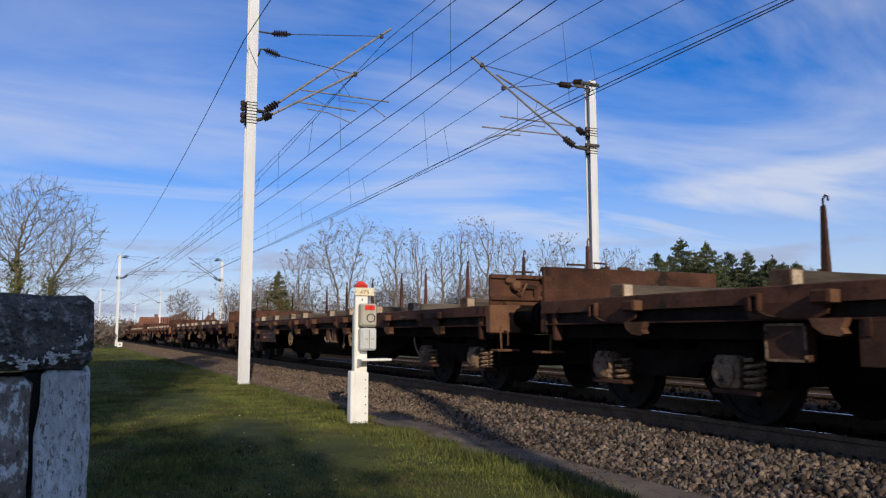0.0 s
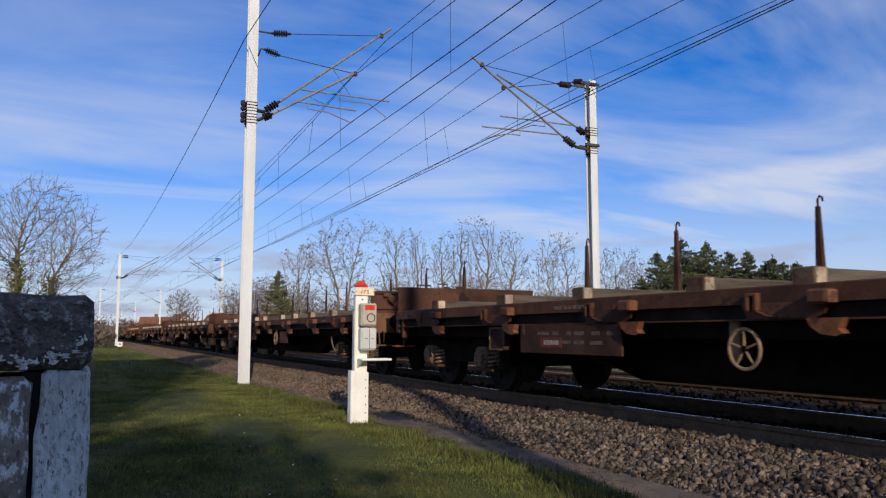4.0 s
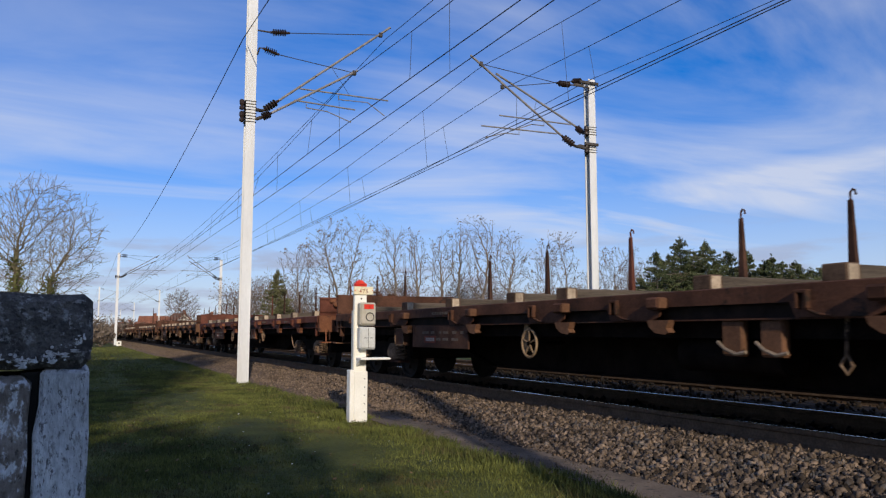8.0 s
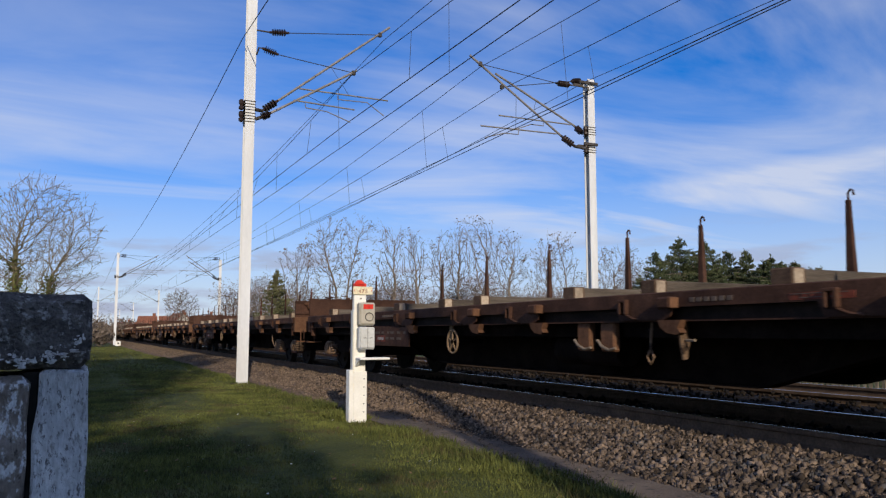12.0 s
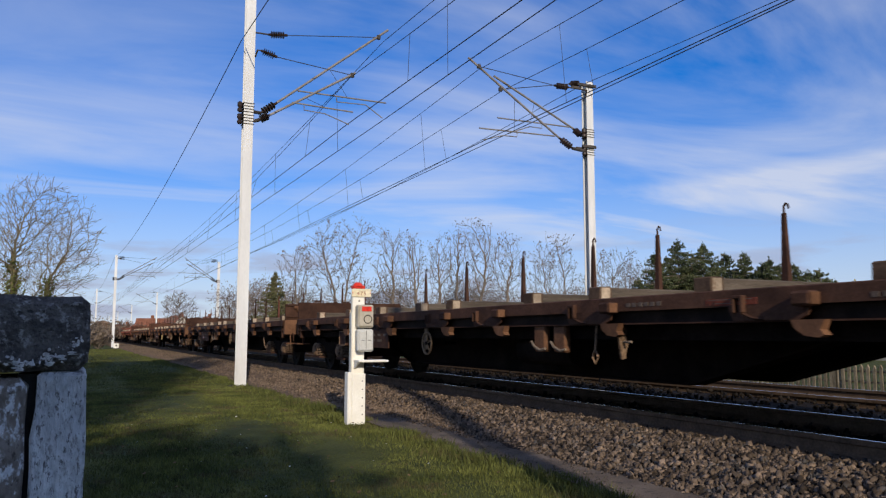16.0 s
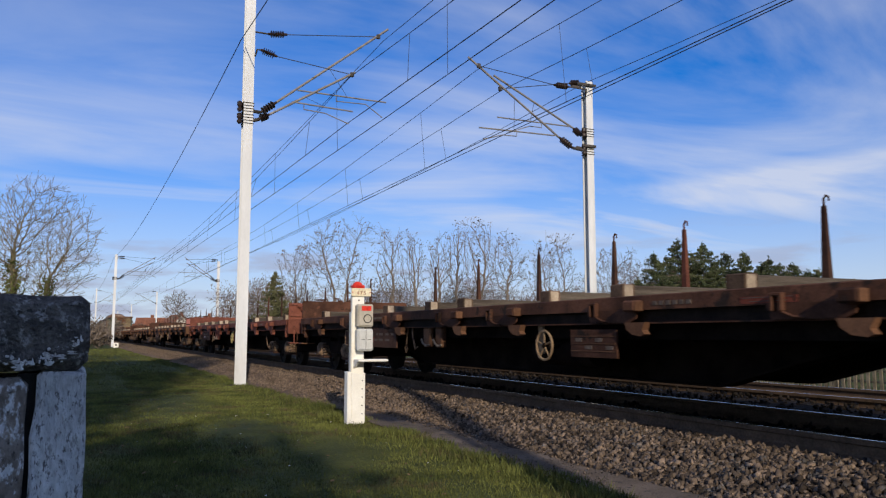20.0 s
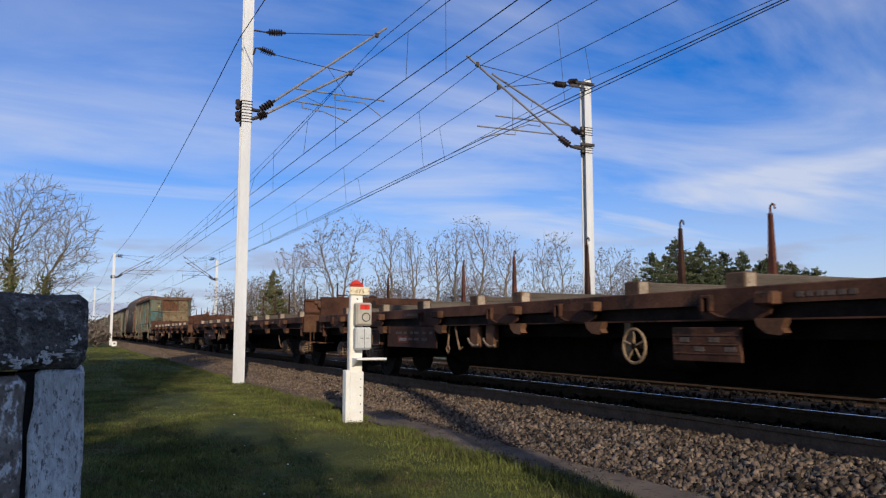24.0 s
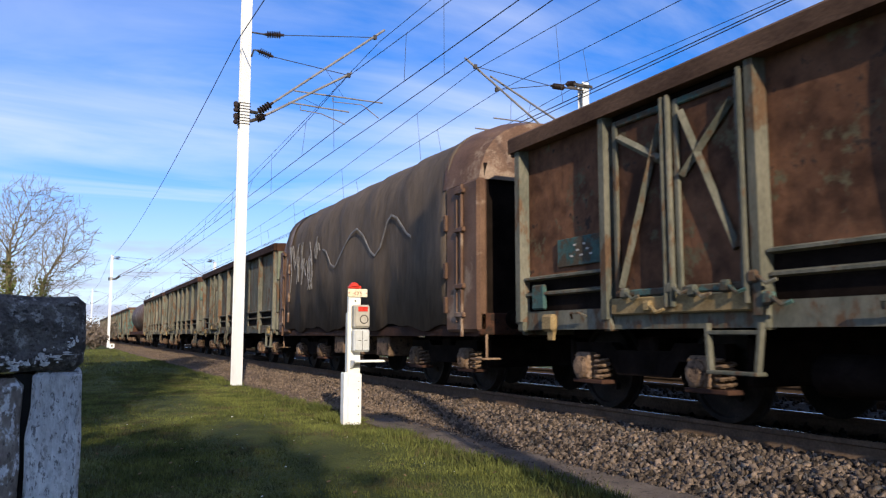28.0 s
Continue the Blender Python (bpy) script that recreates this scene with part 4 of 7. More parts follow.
RB, RD, RL, TAN = M["rust"].name, M["rust_dark"].name, M["rust_light"].name, M["wheel_tan"].name
FLATS = {}
FLATS[0] = flat_wagon()
FLATS[3] = flat_wagon(True)
TURNED = (3, 4, 12, 14, 15, 16, 17, 18, 19)
for k in [-1] + list(range(1, 20)):
    if k != 3:
        FLATS[k] = copy_thing(FLATS[3 if k in TURNED else 0], pose(XC, 19.9 * k, 0))
M["salmon"] = material("salmon_red_paint", (0.125, 0.042, 0.027), (0.225, 0.080, 0.052), 2.2, 0.75, bump=0.2, spots=(0.075, 0.034, 0.025), spot_scale=3.0, spot_lo=0.60, vary=0.15)
for k in (6, 15):
    repaint(FLATS[k], {RB: "salmon", RL: "salmon"} if k == 15 else {RB: "rust_red", RL: "rust_block"})
    tagged(FLATS[k], "red-brown painted bogie flat wagon with upright stakes, empty")
repaint(FLATS[2], {RL: "rust_block"})
for k in (4, 8, 9, 10, 11, 12):
    repaint(FLATS[k], {RB: "rust_dark"})
    tagged(FLATS[k], "dark brown bogie flat wagon with upright stakes, empty")
for k in (13, 15):
    repaint(FLATS[k], {TAN: "wheel_yellow"})
# faded red panel with pale bars on some side boards
for k in (2, 5, 8, 11, 12, 14, 17, 18):
    for y0, y1, z0, z1, mt in ((4.15, 4.72, 1.068, 1.125, "red_faded"), (4.2, 4.7, 1.112, 1.119, "mark_dim"), (4.25, 4.62, 1.082, 1.088, "mark_dim")):
        bm = B()
        e = 0.004 if mt == "red_faded" else 0.006
        box(bm, -1.408 - e, -1.402, y0, y1, z0, z1)
        part("painted_panel" if mt == "red_faded" else "marking_bar", bm, mt, FLATS[k], "faded red painted panel" if mt == "red_faded" else "")
# odd stakes, some rusted redder than the rest
rnd = random.Random(31)
for k in FLATS:
    for o in FLATS[k].children:
        if o.name.split(".")[0] == "stake":
            o.location.y += -0.38 if k == 19 and o.data.vertices[0].co.y < 2 else {8: 0.25, 11: 0.24, 10: 0.3, 19: 0.37, 15: -0.08, 17: 0.18, 1: 0.14}.get(k, 0.07)
        if o.name.split(".")[0] == "stake" and rnd.random() < 0.28:
            o.material_slots[0].link = "OBJECT"
            o.material_slots[0].material = M[rnd.choice(("rust_red", "rust_red", "rust"))]
LABELS = {4: (0.74, 3.62), 19: (0.65, 5.17)}
# a salmon-red end board
for o in FLATS[16].children:
    if o.name.split(".")[0] == "end_board" and o.data.vertices[0].co.y < 1:
        o.material_slots[0].link = "OBJECT"
        o.material_slots[0].material = M["pink"]
for k in LABELS:
    for o in FLATS[k].children:
        if o.name.split(".")[0] == "label_panel":
            o.scale.y, o.location.y = LABELS[k]
for k in (8,):
    stake(FLATS[k], -1.36, 1.84, h=2.55)


# ---- open wagons ----
M["teal"] = material("teal_paint_worn", (0.048, 0.100, 0.088), (0.088, 0.150, 0.130), 3, 0.8, bump=0.2, spots=(0.095, 0.072, 0.048), spot_scale=2.6, spot_lo=0.49, spots2=((0.13, 0.075, 0.045), 7, 0.60), vary=0.12)
M["panel_green"] = material("yellow_green_worn_panel", (0.145, 0.108, 0.060), (0.24, 0.182, 0.105), 3, 0.85, bump=0.2, spots=(0.15, 0.075, 0.038), spot_scale=3.2, spot_lo=0.54, spots2=((0.06, 0.042, 0.03), 5.0, 0.62), vary=0.15)
M["teal_worn"] = material("teal_paint_over_rust", (0.14, 0.15, 0.10), (0.20, 0.21, 0.15), 3, 0.8, bump=0.2, spots=(0.16, 0.085, 0.045), spot_scale=3.0, spot_lo=0.50, spots2=((0.075, 0.14, 0.12), 2.2, 0.56), vary=0.1)
M["panel_rust"] = material("rusted_wall_panel", (0.060, 0.029, 0.017), (0.178, 0.084, 0.044), 1.5, 0.85, bump=0.3, fine=6, spots=(0.125, 0.105, 0.06), spot_scale=2.2, spot_lo=0.56, spots2=((0.045, 0.03, 0.022), 3.0, 0.58), vary=0.12, depth=0.05)
M["rib_green"] = material("grey_green_rib", (0.092, 0.094, 0.070), (0.188, 0.173, 0.128), 3, 0.85, bump=0.2, spots=(0.13, 0.078, 0.045), spot_scale=4, spot_lo=0.52, stretch=(1, 1, 0.4), vary=0.15)
M["rim_rust"] = material("rust_rim", (0.085, 0.048, 0.030), (0.155, 0.09, 0.056), 3, 0.85, bump=0.2, stretch=(1, 0.4, 1))
M["ochre"] = material("ochre_paint", (0.24, 0.165, 0.075), (0.36, 0.255, 0.12), 5, 0.8, bump=0.1)
GP = (0.10, 1.93, 3.70, 5.33, 6.93, 8.61, 10.63, 12.35)


def open_wagon():
    w = thing("open_wagon", "high-sided open wagon with rusted panels and teal-green ribs", "freight wagon", "open wagons of the train")
    LEN, TOP, HW = 12.45, 3.32, 1.28
    for s in (-1, 1):
        sd = new("side_wall"); sd.parent = w
        bm = B()
        prism(bm, [(s * (HW + 0.14), TOP - 0.2), (s * (HW + 0.15), TOP - 0.03), (s * (HW + 0.12), TOP), (s * (HW - 0.08), TOP), (s * (HW - 0.08), TOP - 0.15), (s * (HW - 0.02), TOP - 0.2)], 1, -0.06, LEN + 0.06)
        part("top_rail", bm, "rim_rust", sd)
        for i, (a, b) in enumerate(zip(GP, GP[1:])):
            if i == 5:
                continue
            bm = B()
            v = []
            n = 5
            for q in range(n):
                for r in range(4):
                    u, z = a + (b - a) * q / (n - 1), 1.50 + 1.66 * r / 3
                    bulge = 0.025 * math.sin(math.pi * q / (n - 1)) * math.sin(math.pi * r / 3) * (1 if (i % 2) else -1)
                    v.append(bm.verts.new((s * (HW - 0.02 + bulge), u, z)))
            for q in range(n - 1):
                for r in range(3):
                    bm.faces.new((v[q * 4 + r], v[q * 4 + r + 1], v[(q + 1) * 4 + r + 1], v[(q + 1) * 4 + r]))
            ret = bmesh.ops.extrude_face_region(bm, geom=bm.faces[:])
            bmesh.ops.translate(bm, vec=(-s * 0.03, 0, 0), verts=[g for g in ret["geom"] if isinstance(g, bmesh.types.BMVert)])
            pn = part("wall_panel", bm, "panel_rust", sd, smooth=True)
            if s > 0:
                continue
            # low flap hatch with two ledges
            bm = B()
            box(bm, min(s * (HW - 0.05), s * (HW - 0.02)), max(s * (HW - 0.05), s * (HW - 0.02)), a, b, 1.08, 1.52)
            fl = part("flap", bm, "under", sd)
            for z, dd in ((1.50, 0.07), (1.31, 0.05)):
                bm = B()
                prism(bm, [(s * (HW - 0.03), z - 0.03), (s * (HW + dd), z - 0.015), (s * (HW + dd), z + 0.01), (s * (HW - 0.03), z + 0.035)], 1, a + 0.08, b - 0.08)
                part("ledge", bm, "rib_green", fl)
            bm = B()
            tube(bm, [(s * (HW + 0.08), a + 0.35, 1.02), (s * (HW + 0.11), a + 0.45, 1.06), (s * (HW + 0.11), a + 0.6, 1.06), (s * (HW + 0.08), a + 0.62, 1.0)], 0.014, 5)
            part("flap_hook", bm, "rib_green", fl)
        for i, y in enumerate(GP):
            bm = B()
            wd = 0.075 if 0 < i < 7 else 0.09
            prism(bm, [(y - wd, 0.0), (y + wd, 0.0), (y + wd * 0.6, s * 0.12), (y - wd * 0.6, s * 0.12)], 2, 0.98, TOP - 0.15)
            bmesh.ops.transform(bm, matrix=Matrix(((0, 1, 0, s * (HW - 0.01)), (1, 0, 0, 0), (0, 0, 1, 0), (0, 0, 0, 1))), verts=bm.verts[:])
            rb = part("rib", bm, "teal" if i in (3, 0) else "rib_green", sd)
            bm = B()
            box(bm, min(s * (HW - 0.05), s * (HW + 0.08)), max(s * (HW - 0.05), s * (HW + 0.08)), y - 0.07, y + 0.07, 0.86, 1.15, 0.02)
            part("rib_foot", bm, "rib_green", rb)
        # sill
        bm = B()
        prism(bm, [(s * (HW + 0.03), 0.88), (s * (HW + 0.03), 1.10), (s * (HW - 0.06), 1.10), (s * (HW - 0.06), 1.08), (s * (HW + 0.01), 1.08), (s * (HW + 0.01), 0.90), (s * (HW - 0.06), 0.90), (s * (HW - 0.06), 0.88)], 1, 0.02, LEN - 0.02)
        sl = part("sill", bm, "rib_green", sd)
        for y in (0.75, 11.75):
            bm = B()
            box(bm, min(s * HW, s * (HW + 0.1)), max(s * HW, s * (HW + 0.1)), y - 0.13, y + 0.11, 0.86, 1.06, 0.03)
            prism(bm, [(y - 0.1, 0.9), (y + 0.05, 0.9), (y + 0.02, 0.76), (y - 0.07, 0.76)], 0, s * HW + s * 0.02, s * HW + s * 0.06)
            part("lashing_bracket", bm, "ochre", sl, "ochre painted bracket")
        for y0, n in ((2.2, 8), (1.2, 5)):
            bm = B()
            for k in range(n):
                x = s * (HW + 0.031)
                box(bm, min(x, x + s * 0.003), max(x, x + s * 0.003), y0 + 0.07 * k, y0 + 0.07 * k + 0.05, 0.985, 1.025)
            part("lettering", bm, "mark_dim", sl)
        if s > 0:
            bm = B()
            box(bm, HW - 0.05, HW - 0.02, 0.05, LEN - 0.05, 1.08, TOP - 0.13)
            part("far_panel", bm, "panel_rust", sd)
            continue
        # added black sheet that stops sky showing through gaps round the door
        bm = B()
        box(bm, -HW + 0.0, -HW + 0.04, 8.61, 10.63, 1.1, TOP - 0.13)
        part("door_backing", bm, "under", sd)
        bm = B()
        box(bm, -HW - 0.008, -HW + 0.022, 10.80, 11.62, 1.60, 1.92, 0.004)
        lp = part("label_plate", bm, "teal", sd, "teal painted label patch")
        bm = B()
        for k in range(7):
            box(bm, -HW - 0.012, -HW - 0.007, 10.95 + 0.06 * k, 11.0 + 0.06 * k, 1.70 + 0.06 * (k % 3), 1.72 + 0.06 * (k % 3))
        part("lettering", bm, "mark", lp)
        bm = B()
        box(bm, -HW - 0.06, -HW + 0.0, 11.85, 12.12, 1.12, 1.42, 0.02)
        part("card_holder", bm, "teal", sd)
        # double door with crossed braces
        dr = new("door"); dr.parent = w
        x0, x1 = sorted((s * (HW - 0.01), s * (HW + 0.03)))
        for a, b in ((8.75, 9.58), (9.66, 10.49)):
            bm = B()
            box(bm, x0, x1, a, b, 1.2, 3.04, 0.01)
            lf = part("door_leaf", bm, "panel_rust", dr)
            fx0, fx1 = sorted((s * (HW + 0.03), s * (HW + 0.07)))
            for q in (a, b - 0.07):
                bm = B()
                box(bm, fx0, fx1, q, q + 0.07, 1.2, 3.04, 0.012)
                part("leaf_stile", bm, "rib_green", lf)
            for z in (1.2, 2.97):
                bm = B()
                box(bm, fx0, fx1, a + 0.07, b - 0.07, z, z + 0.07, 0.012)
                part("leaf_rail", bm, "teal", lf)
            for za, zb in ((1.55, 2.9), (2.85, 2.3)) if a < 9 else ((2.85, 1.3), (2.5, 2.85)):
                bm = B()
                tube(bm, [(s * (HW + 0.055), a + 0.1, za), (s * (HW + 0.055), b - 0.1, zb)], 0.045, 4)
                part("brace", bm, "rib_green", lf)
        for y in (8.72, 9.60, 9.68):
            bm = B()
            tube(bm, [(s * (HW + 0.10), y, 1.08), (s * (HW + 0.10), y, 3.08)], 0.03, 8)
            part("lock_bar", bm, "rib_green", dr)
        bm = B()
        box(bm, *sorted((s * (HW - 0.02), s * (HW + 0.09))), 8.7, 10.54, 1.02, 1.19, 0.015)
        part("door_sill", bm, "ochre", dr)
        # worn latches and handles along the foot of the door
        for y, z, mt in ((8.95, 1.24, "teal"), (9.35, 1.22, "rib_green"), (9.62, 1.26, "rib_green"), (9.95, 1.1, "ochre"), (10.3, 1.24, "rib_green"), (8.64, 1.3, "rib_green"), (8.5, 1.12, "teal")):
            bm = B()
            box(bm, *sorted((s * (HW + 0.06), s * (HW + 0.13))), y - 0.05, y + 0.06, z - 0.06, z + 0.05, 0.02)
            tube(bm, [(s * (HW + 0.11), y - 0.04, z), (s * (HW + 0.14), y - 0.16, z - 0.07), (s * (HW + 0.12), y - 0.24, z - 0.04)], 0.018, 5)
            part("door_latch", bm, mt, dr)
    # ends
    for y, d in ((0, -1), (LEN, 1)):
        ew = new("end_wall"); ew.parent = w
        back, fore = (lambda e: (min(y, y - d * e), max(y, y - d * e))), (lambda e: (min(y, y + d * e), max(y, y + d * e)))
        bm = B()
        box(bm, -HW, HW, *back(0.05), 0.9, TOP - 0.15)
        part("end_panel", bm, "panel_rust", ew)
        bm = B()
        prism(bm, [(y + d * 0.13, TOP - 0.22), (y + d * 0.15, TOP - 0.03), (y + d * 0.12, TOP), (y - d * 0.06, TOP), (y - d * 0.06, TOP - 0.2)], 0, -HW - 0.06, HW + 0.17)
        part("end_top_rail", bm, "rim_rust", ew)
        # greenish far panel and three low panels under the middle rail
        for x0, x1, z0, z1 in ((0.56, HW - 0.06, 2.34, TOP - 0.24), (0.50, HW - 0.06, 1.2, 2.24), (0.06, 0.40, 1.2, 2.24), (-0.5, -0.06, 1.2, 2.24)):
            bm = B()
            box(bm, x0, x1, *fore(0.012), z0, z1, 0.004)
            part("low_panel" if z1 < 2.3 else "green_panel", bm, "panel_green", ew, "yellow-green worn panel")
        for z, w0 in ((2.29, 0.055), (1.15, 0.06)):
            bm = B()
            box(bm, -0.56, HW - 0.04, *fore(0.09), z - w0, z + w0, 0.012)
            part("end_rail", bm, "panel_green" if z > 2 else "rim_rust", ew)
        for x, wd, z0, z1, mt in ((-0.56, 0.07, 0.86, TOP - 0.2, "rim_rust"), (0.49, 0.065, 2.34, TOP - 0.2, "rim_rust"), (0.0, 0.06, 1.2, 2.24, "panel_green"), (0.45, 0.05, 1.2, 2.24, "panel_green"), (HW - 0.05, 0.06, 0.86, TOP - 0.2, "rib_green")):
            bm = B()
            box(bm, x - wd, x + wd, *fore(0.10), z0, z1, 0.02)
            part("end_post", bm, mt, ew)
        # closed corner box with the ladder on it: worn upper half, teal lower half
        for z0, z1, mt in ((2.31, TOP - 0.2, "teal_worn"), (1.43, 2.29, "teal"), (0.95, 1.41, "rib_green")):
            bm = B()
            box(bm, -HW - 0.03, -0.63, *fore(0.11), z0, z1, 0.02)
            part("corner_plate", bm, mt, ew, "teal painted corner plate")
        bm = B()
        tube(bm, [(-0.93, y + d * 0.11, 2.86), (-0.93, y + d * 0.19, 2.9), (-0.7, y + d * 0.19, 2.9), (-0.7, y + d * 0.11, 2.86)], 0.014, 6)
        part("hand_rail", bm, "rim_rust", ew)
        bm = B()
        for x in (-0.82, -0.54):
            tube(bm, [(x, y + d * 0.11, 2.58), (x, y + d * 0.24, 2.5), (x, y + d * 0.24, 1.3), (x, y + d * 0.11, 1.26)], 0.018, 6)
        for k in range(5):
            tube(bm, [(-0.82, y + d * 0.24, 1.46 + 0.21 * k), (-0.54, y + d * 0.24, 1.46 + 0.21 * k)], 0.014, 5)
        part("ladder", bm, "teal", ew, "teal steel ladder")
        bm = B()
        prism(bm, [(-0.82, 2.65), (-0.72, 2.65), (-0.77, 2.74)], 1, *sorted((y + d * 0.112, y + d * 0.116)))
        part("warning_sign", bm, "yellow", ew, "small yellow warning triangle")
        bm = B()
        box(bm, -HW, HW, min(y, y - d * 0.1), max(y, y - d * 0.1), 0.82, 1.1, 0.015)
        part("headstock", bm, "rib_green", ew)
        buffers(w, y, d, 0.42)
        for s in (-1, 1):
            bm = B()
            yy = y - d * (3.55 if d > 0 else 0.5)
            for q in (-0.3, 0.3):
                tube(bm, [(s * 1.36, yy + q, 0.92), (s * 1.38, yy + q * 0.85, 0.5)], 0.034, 6)
            box(bm, s * 1.36 - 0.06, s * 1.36 + 0.06, yy - 0.28, yy + 0.28, 0.485, 0.52, 0.008)
            box(bm, s * 1.36 - 0.03, s * 1.36 + 0.03, yy - 0.3, yy + 0.3, 0.82, 0.86, 0.008)
            part("step", bm, "rib_green", w)
    bm = B()
    box(bm, -HW + 0.03, HW - 0.03, 0.05, LEN - 0.05, 1.09, 1.15)
    part("floor", bm, "under", w)
    for x in (-0.5, 0.5):
        bm = B()
        box(bm, x - 0.06, x + 0.06, 0.1, LEN - 0.1, 0.78, 1.08)
        part("centre_girder", bm, "under", w)
    for y, z in ((5.2, 0.55), (7.4, 0.5)):
        bm = B()
        tube(bm, [(-0.9, y, z), (-0.9, y + 1.0, z)], 0.17, 12)
        part("air_tank", bm, "under", w, smooth=True)
    for y in (6.6, 6.95, 5.55):
        bm = B()
        tube(bm, [(-1.36, y, 0.95), (-1.42, y + 0.02, 0.75), (-1.38, y + 0.1, 0.52), (-1.34, y + 0.16, 0.62)], 0.03, 6)
        part("flap_lever", bm, "rib_green", w)
    hand_wheel(w, 6.2, "rust_dark", z=0.62, R=0.15)
    bogie(w, 1.62)
    bogie(w, LEN - 2.0)
    return w


# ---- covered wagon with a brown sheet ----
M["tarp"] = material("brown_tarpaulin", (0.098, 0.073, 0.052), (0.155, 0.116, 0.083), 1.2, 0.75, bump=0.35, fine=9, vary=0.0, depth=0.05, stretch=(1, 1, 0.35))
M["hood"] = material("brown_end_hood", (0.10, 0.055, 0.034), (0.175, 0.10, 0.062), 1.8, 0.55, bump=0.15, spots=(0.27, 0.19, 0.13), spot_scale=1.2, spot_lo=0.54)
M["spray"] = material("white_spray_paint", (0.17, 0.155, 0.14), (0.28, 0.26, 0.24), 9, 0.7, bump=0)


def arch(half=1.42, z0=0.95, shoulder=2.95, top=4.03, n=7):
    """Outline across the wagon, from the near sill over the roof to the far sill."""
    pts = [(-half, z0), (-half, shoulder - 0.7), (-half + 0.01, shoulder)]
    for i in range(1, 2 * n):
        a = math.pi * (1 - i / (2 * n))
        pts.append(((half - 0.02) * math.copysign(abs(math.cos(a)) ** 0.75, math.cos(a)), shoulder + (top - shoulder) * math.sin(a) ** 0.85))
    return pts + [(half - 0.01, shoulder), (half, shoulder - 0.7), (half, z0)]


def covered_wagon():
    LEN = 11.0
    w = thing("covered_wagon", "covered wagon with a dirty brown sheet and white graffiti", "freight wagon")
    out = arch()
    me = bpy.data.meshes.new("sheet_cover")
    ny = 44
    v, f = [], []
    for j in range(ny + 1):
        y = 1.0 + (LEN - 1.55) * j / ny
        for i, (x, z) in enumerate(out):
            side = 0.5 < i < len(out) - 1.5
            hoop = 0.018 * math.cos(j / ny * math.tau * 6)
            fold = 0.02 * math.sin(y * 3.1 + z * 1.7) * max(0, 2.2 - z) + 0.016 * math.sin(y * 7.3 - z * 3.3)
            k = 1 + (hoop + fold) / 1.6
            zz = z if i not in (0, len(out) - 1) else z + 0.05 * math.sin(y * 2.6) + 0.03 * math.sin(y * 6.1)
            v.append((x * k, y, zz + (hoop * 0.5 if side else 0)))
    n = len(out)
    for j in range(ny):
        for i in range(n - 1):
            f.append((j * n + i, j * n + i + 1, (j + 1) * n + i + 1, (j + 1) * n + i))
    me.from_pydata(v, [], f)
    me.materials.append(M["tarp"])
    me.shade_smooth()
    tp = new("sheet_cover", me); tp.parent = w
    mod = tp.modifiers.new("thickness", "SOLIDIFY"); mod.thickness = 0.012
    # scrawled lines, sprayed on the cloth
    def scrawl(pts, r=0.03):
        bm = B()
        for (a, b), (c, d) in zip(pts, pts[1:]):
            n2 = Vector((-(d - b), c - a)).normalized() * r
            xs = -1.452
            vs = [bm.verts.new((xs, a + n2.x, b + n2.y)), bm.verts.new((xs, a - n2.x, b - n2.y)), bm.verts.new((xs, c - n2.x, d - n2.y)), bm.verts.new((xs, c + n2.x, d + n2.y))]
            fc = bm.faces.new(vs)
        ret = bmesh.ops.extrude_face_region(bm, geom=bm.faces[:])
        bmesh.ops.translate(bm, vec=(0.012, 0, 0), verts=[g for g in ret["geom"] if isinstance(g, bmesh.types.BMVert)])
        part("graffiti_stroke", bm, "spray", tp, "white sprayed stroke")
    key = ((6.2, 2.68), (5.95, 2.62), (5.6, 2.30), (5.3, 2.22), (4.9, 2.48), (4.3, 2.80), (3.95, 2.86), (3.6, 2.70), (3.2, 2.35), (2.95, 2.24), (2.7, 2.36), (2.35, 2.78), (2.15, 2.88), (1.9, 2.80), (1.5, 2.50), (1.2, 2.36))
    zig = []
    key = [(p + 1.0, q) for p, q in key]
    for (p0, q0), (p1, q1) in zip(key, key[1:]):
        zig += [(p0 + (p1 - p0) * k / 3, q0 + (q1 - q0) * k / 3) for k in range(3)]
    scrawl(zig, 0.017)
    rnd = random.Random(12)
    for c in (7.75, 8.0, 8.3, 8.6, 8.9, 9.2, 9.5, 9.8):
        p, q = c, rnd.uniform(2.2, 2.9)
        pts = [(p, q)]
        for k in range(6):
            p, q = p + rnd.uniform(-0.24, 0.22), min(3.0, max(1.85, q + rnd.choice((-1, 1)) * rnd.uniform(0.15, 0.65)))
            pts.append((p, q))
        scrawl(pts, rnd.uniform(0.010, 0.018))
    # metal ends with rounded hoods
    for y, d in ((0, 1), (LEN, -1)):
        hood = new("end_hood"); hood.parent = w
        bm = B()
        rings = []
        for q, (yy, k, dz) in enumerate(((y + d * 1.12, 1.0, 0.0), (y + d * 0.5, 0.985, -0.03), (y + d * 0.1, 0.95, -0.10), (y, 0.86, -0.22))):
            ring = []
            for x, z in out[2:-2]:
                ring.append(bm.verts.new((x * (1.012 if q < 2 else k + 0.02), yy, 2.95 + (z - 2.95) * (k if q else 1.0) + dz * (z > 3.2) + 0.012)))
            rings.append(ring)
        for a, b in zip(rings, rings[1:]):
            for i in range(len(a) - 1):
                bm.faces.new((a[i], a[i + 1], b[i + 1], b[i]))
        bm.faces.new(rings[-1])
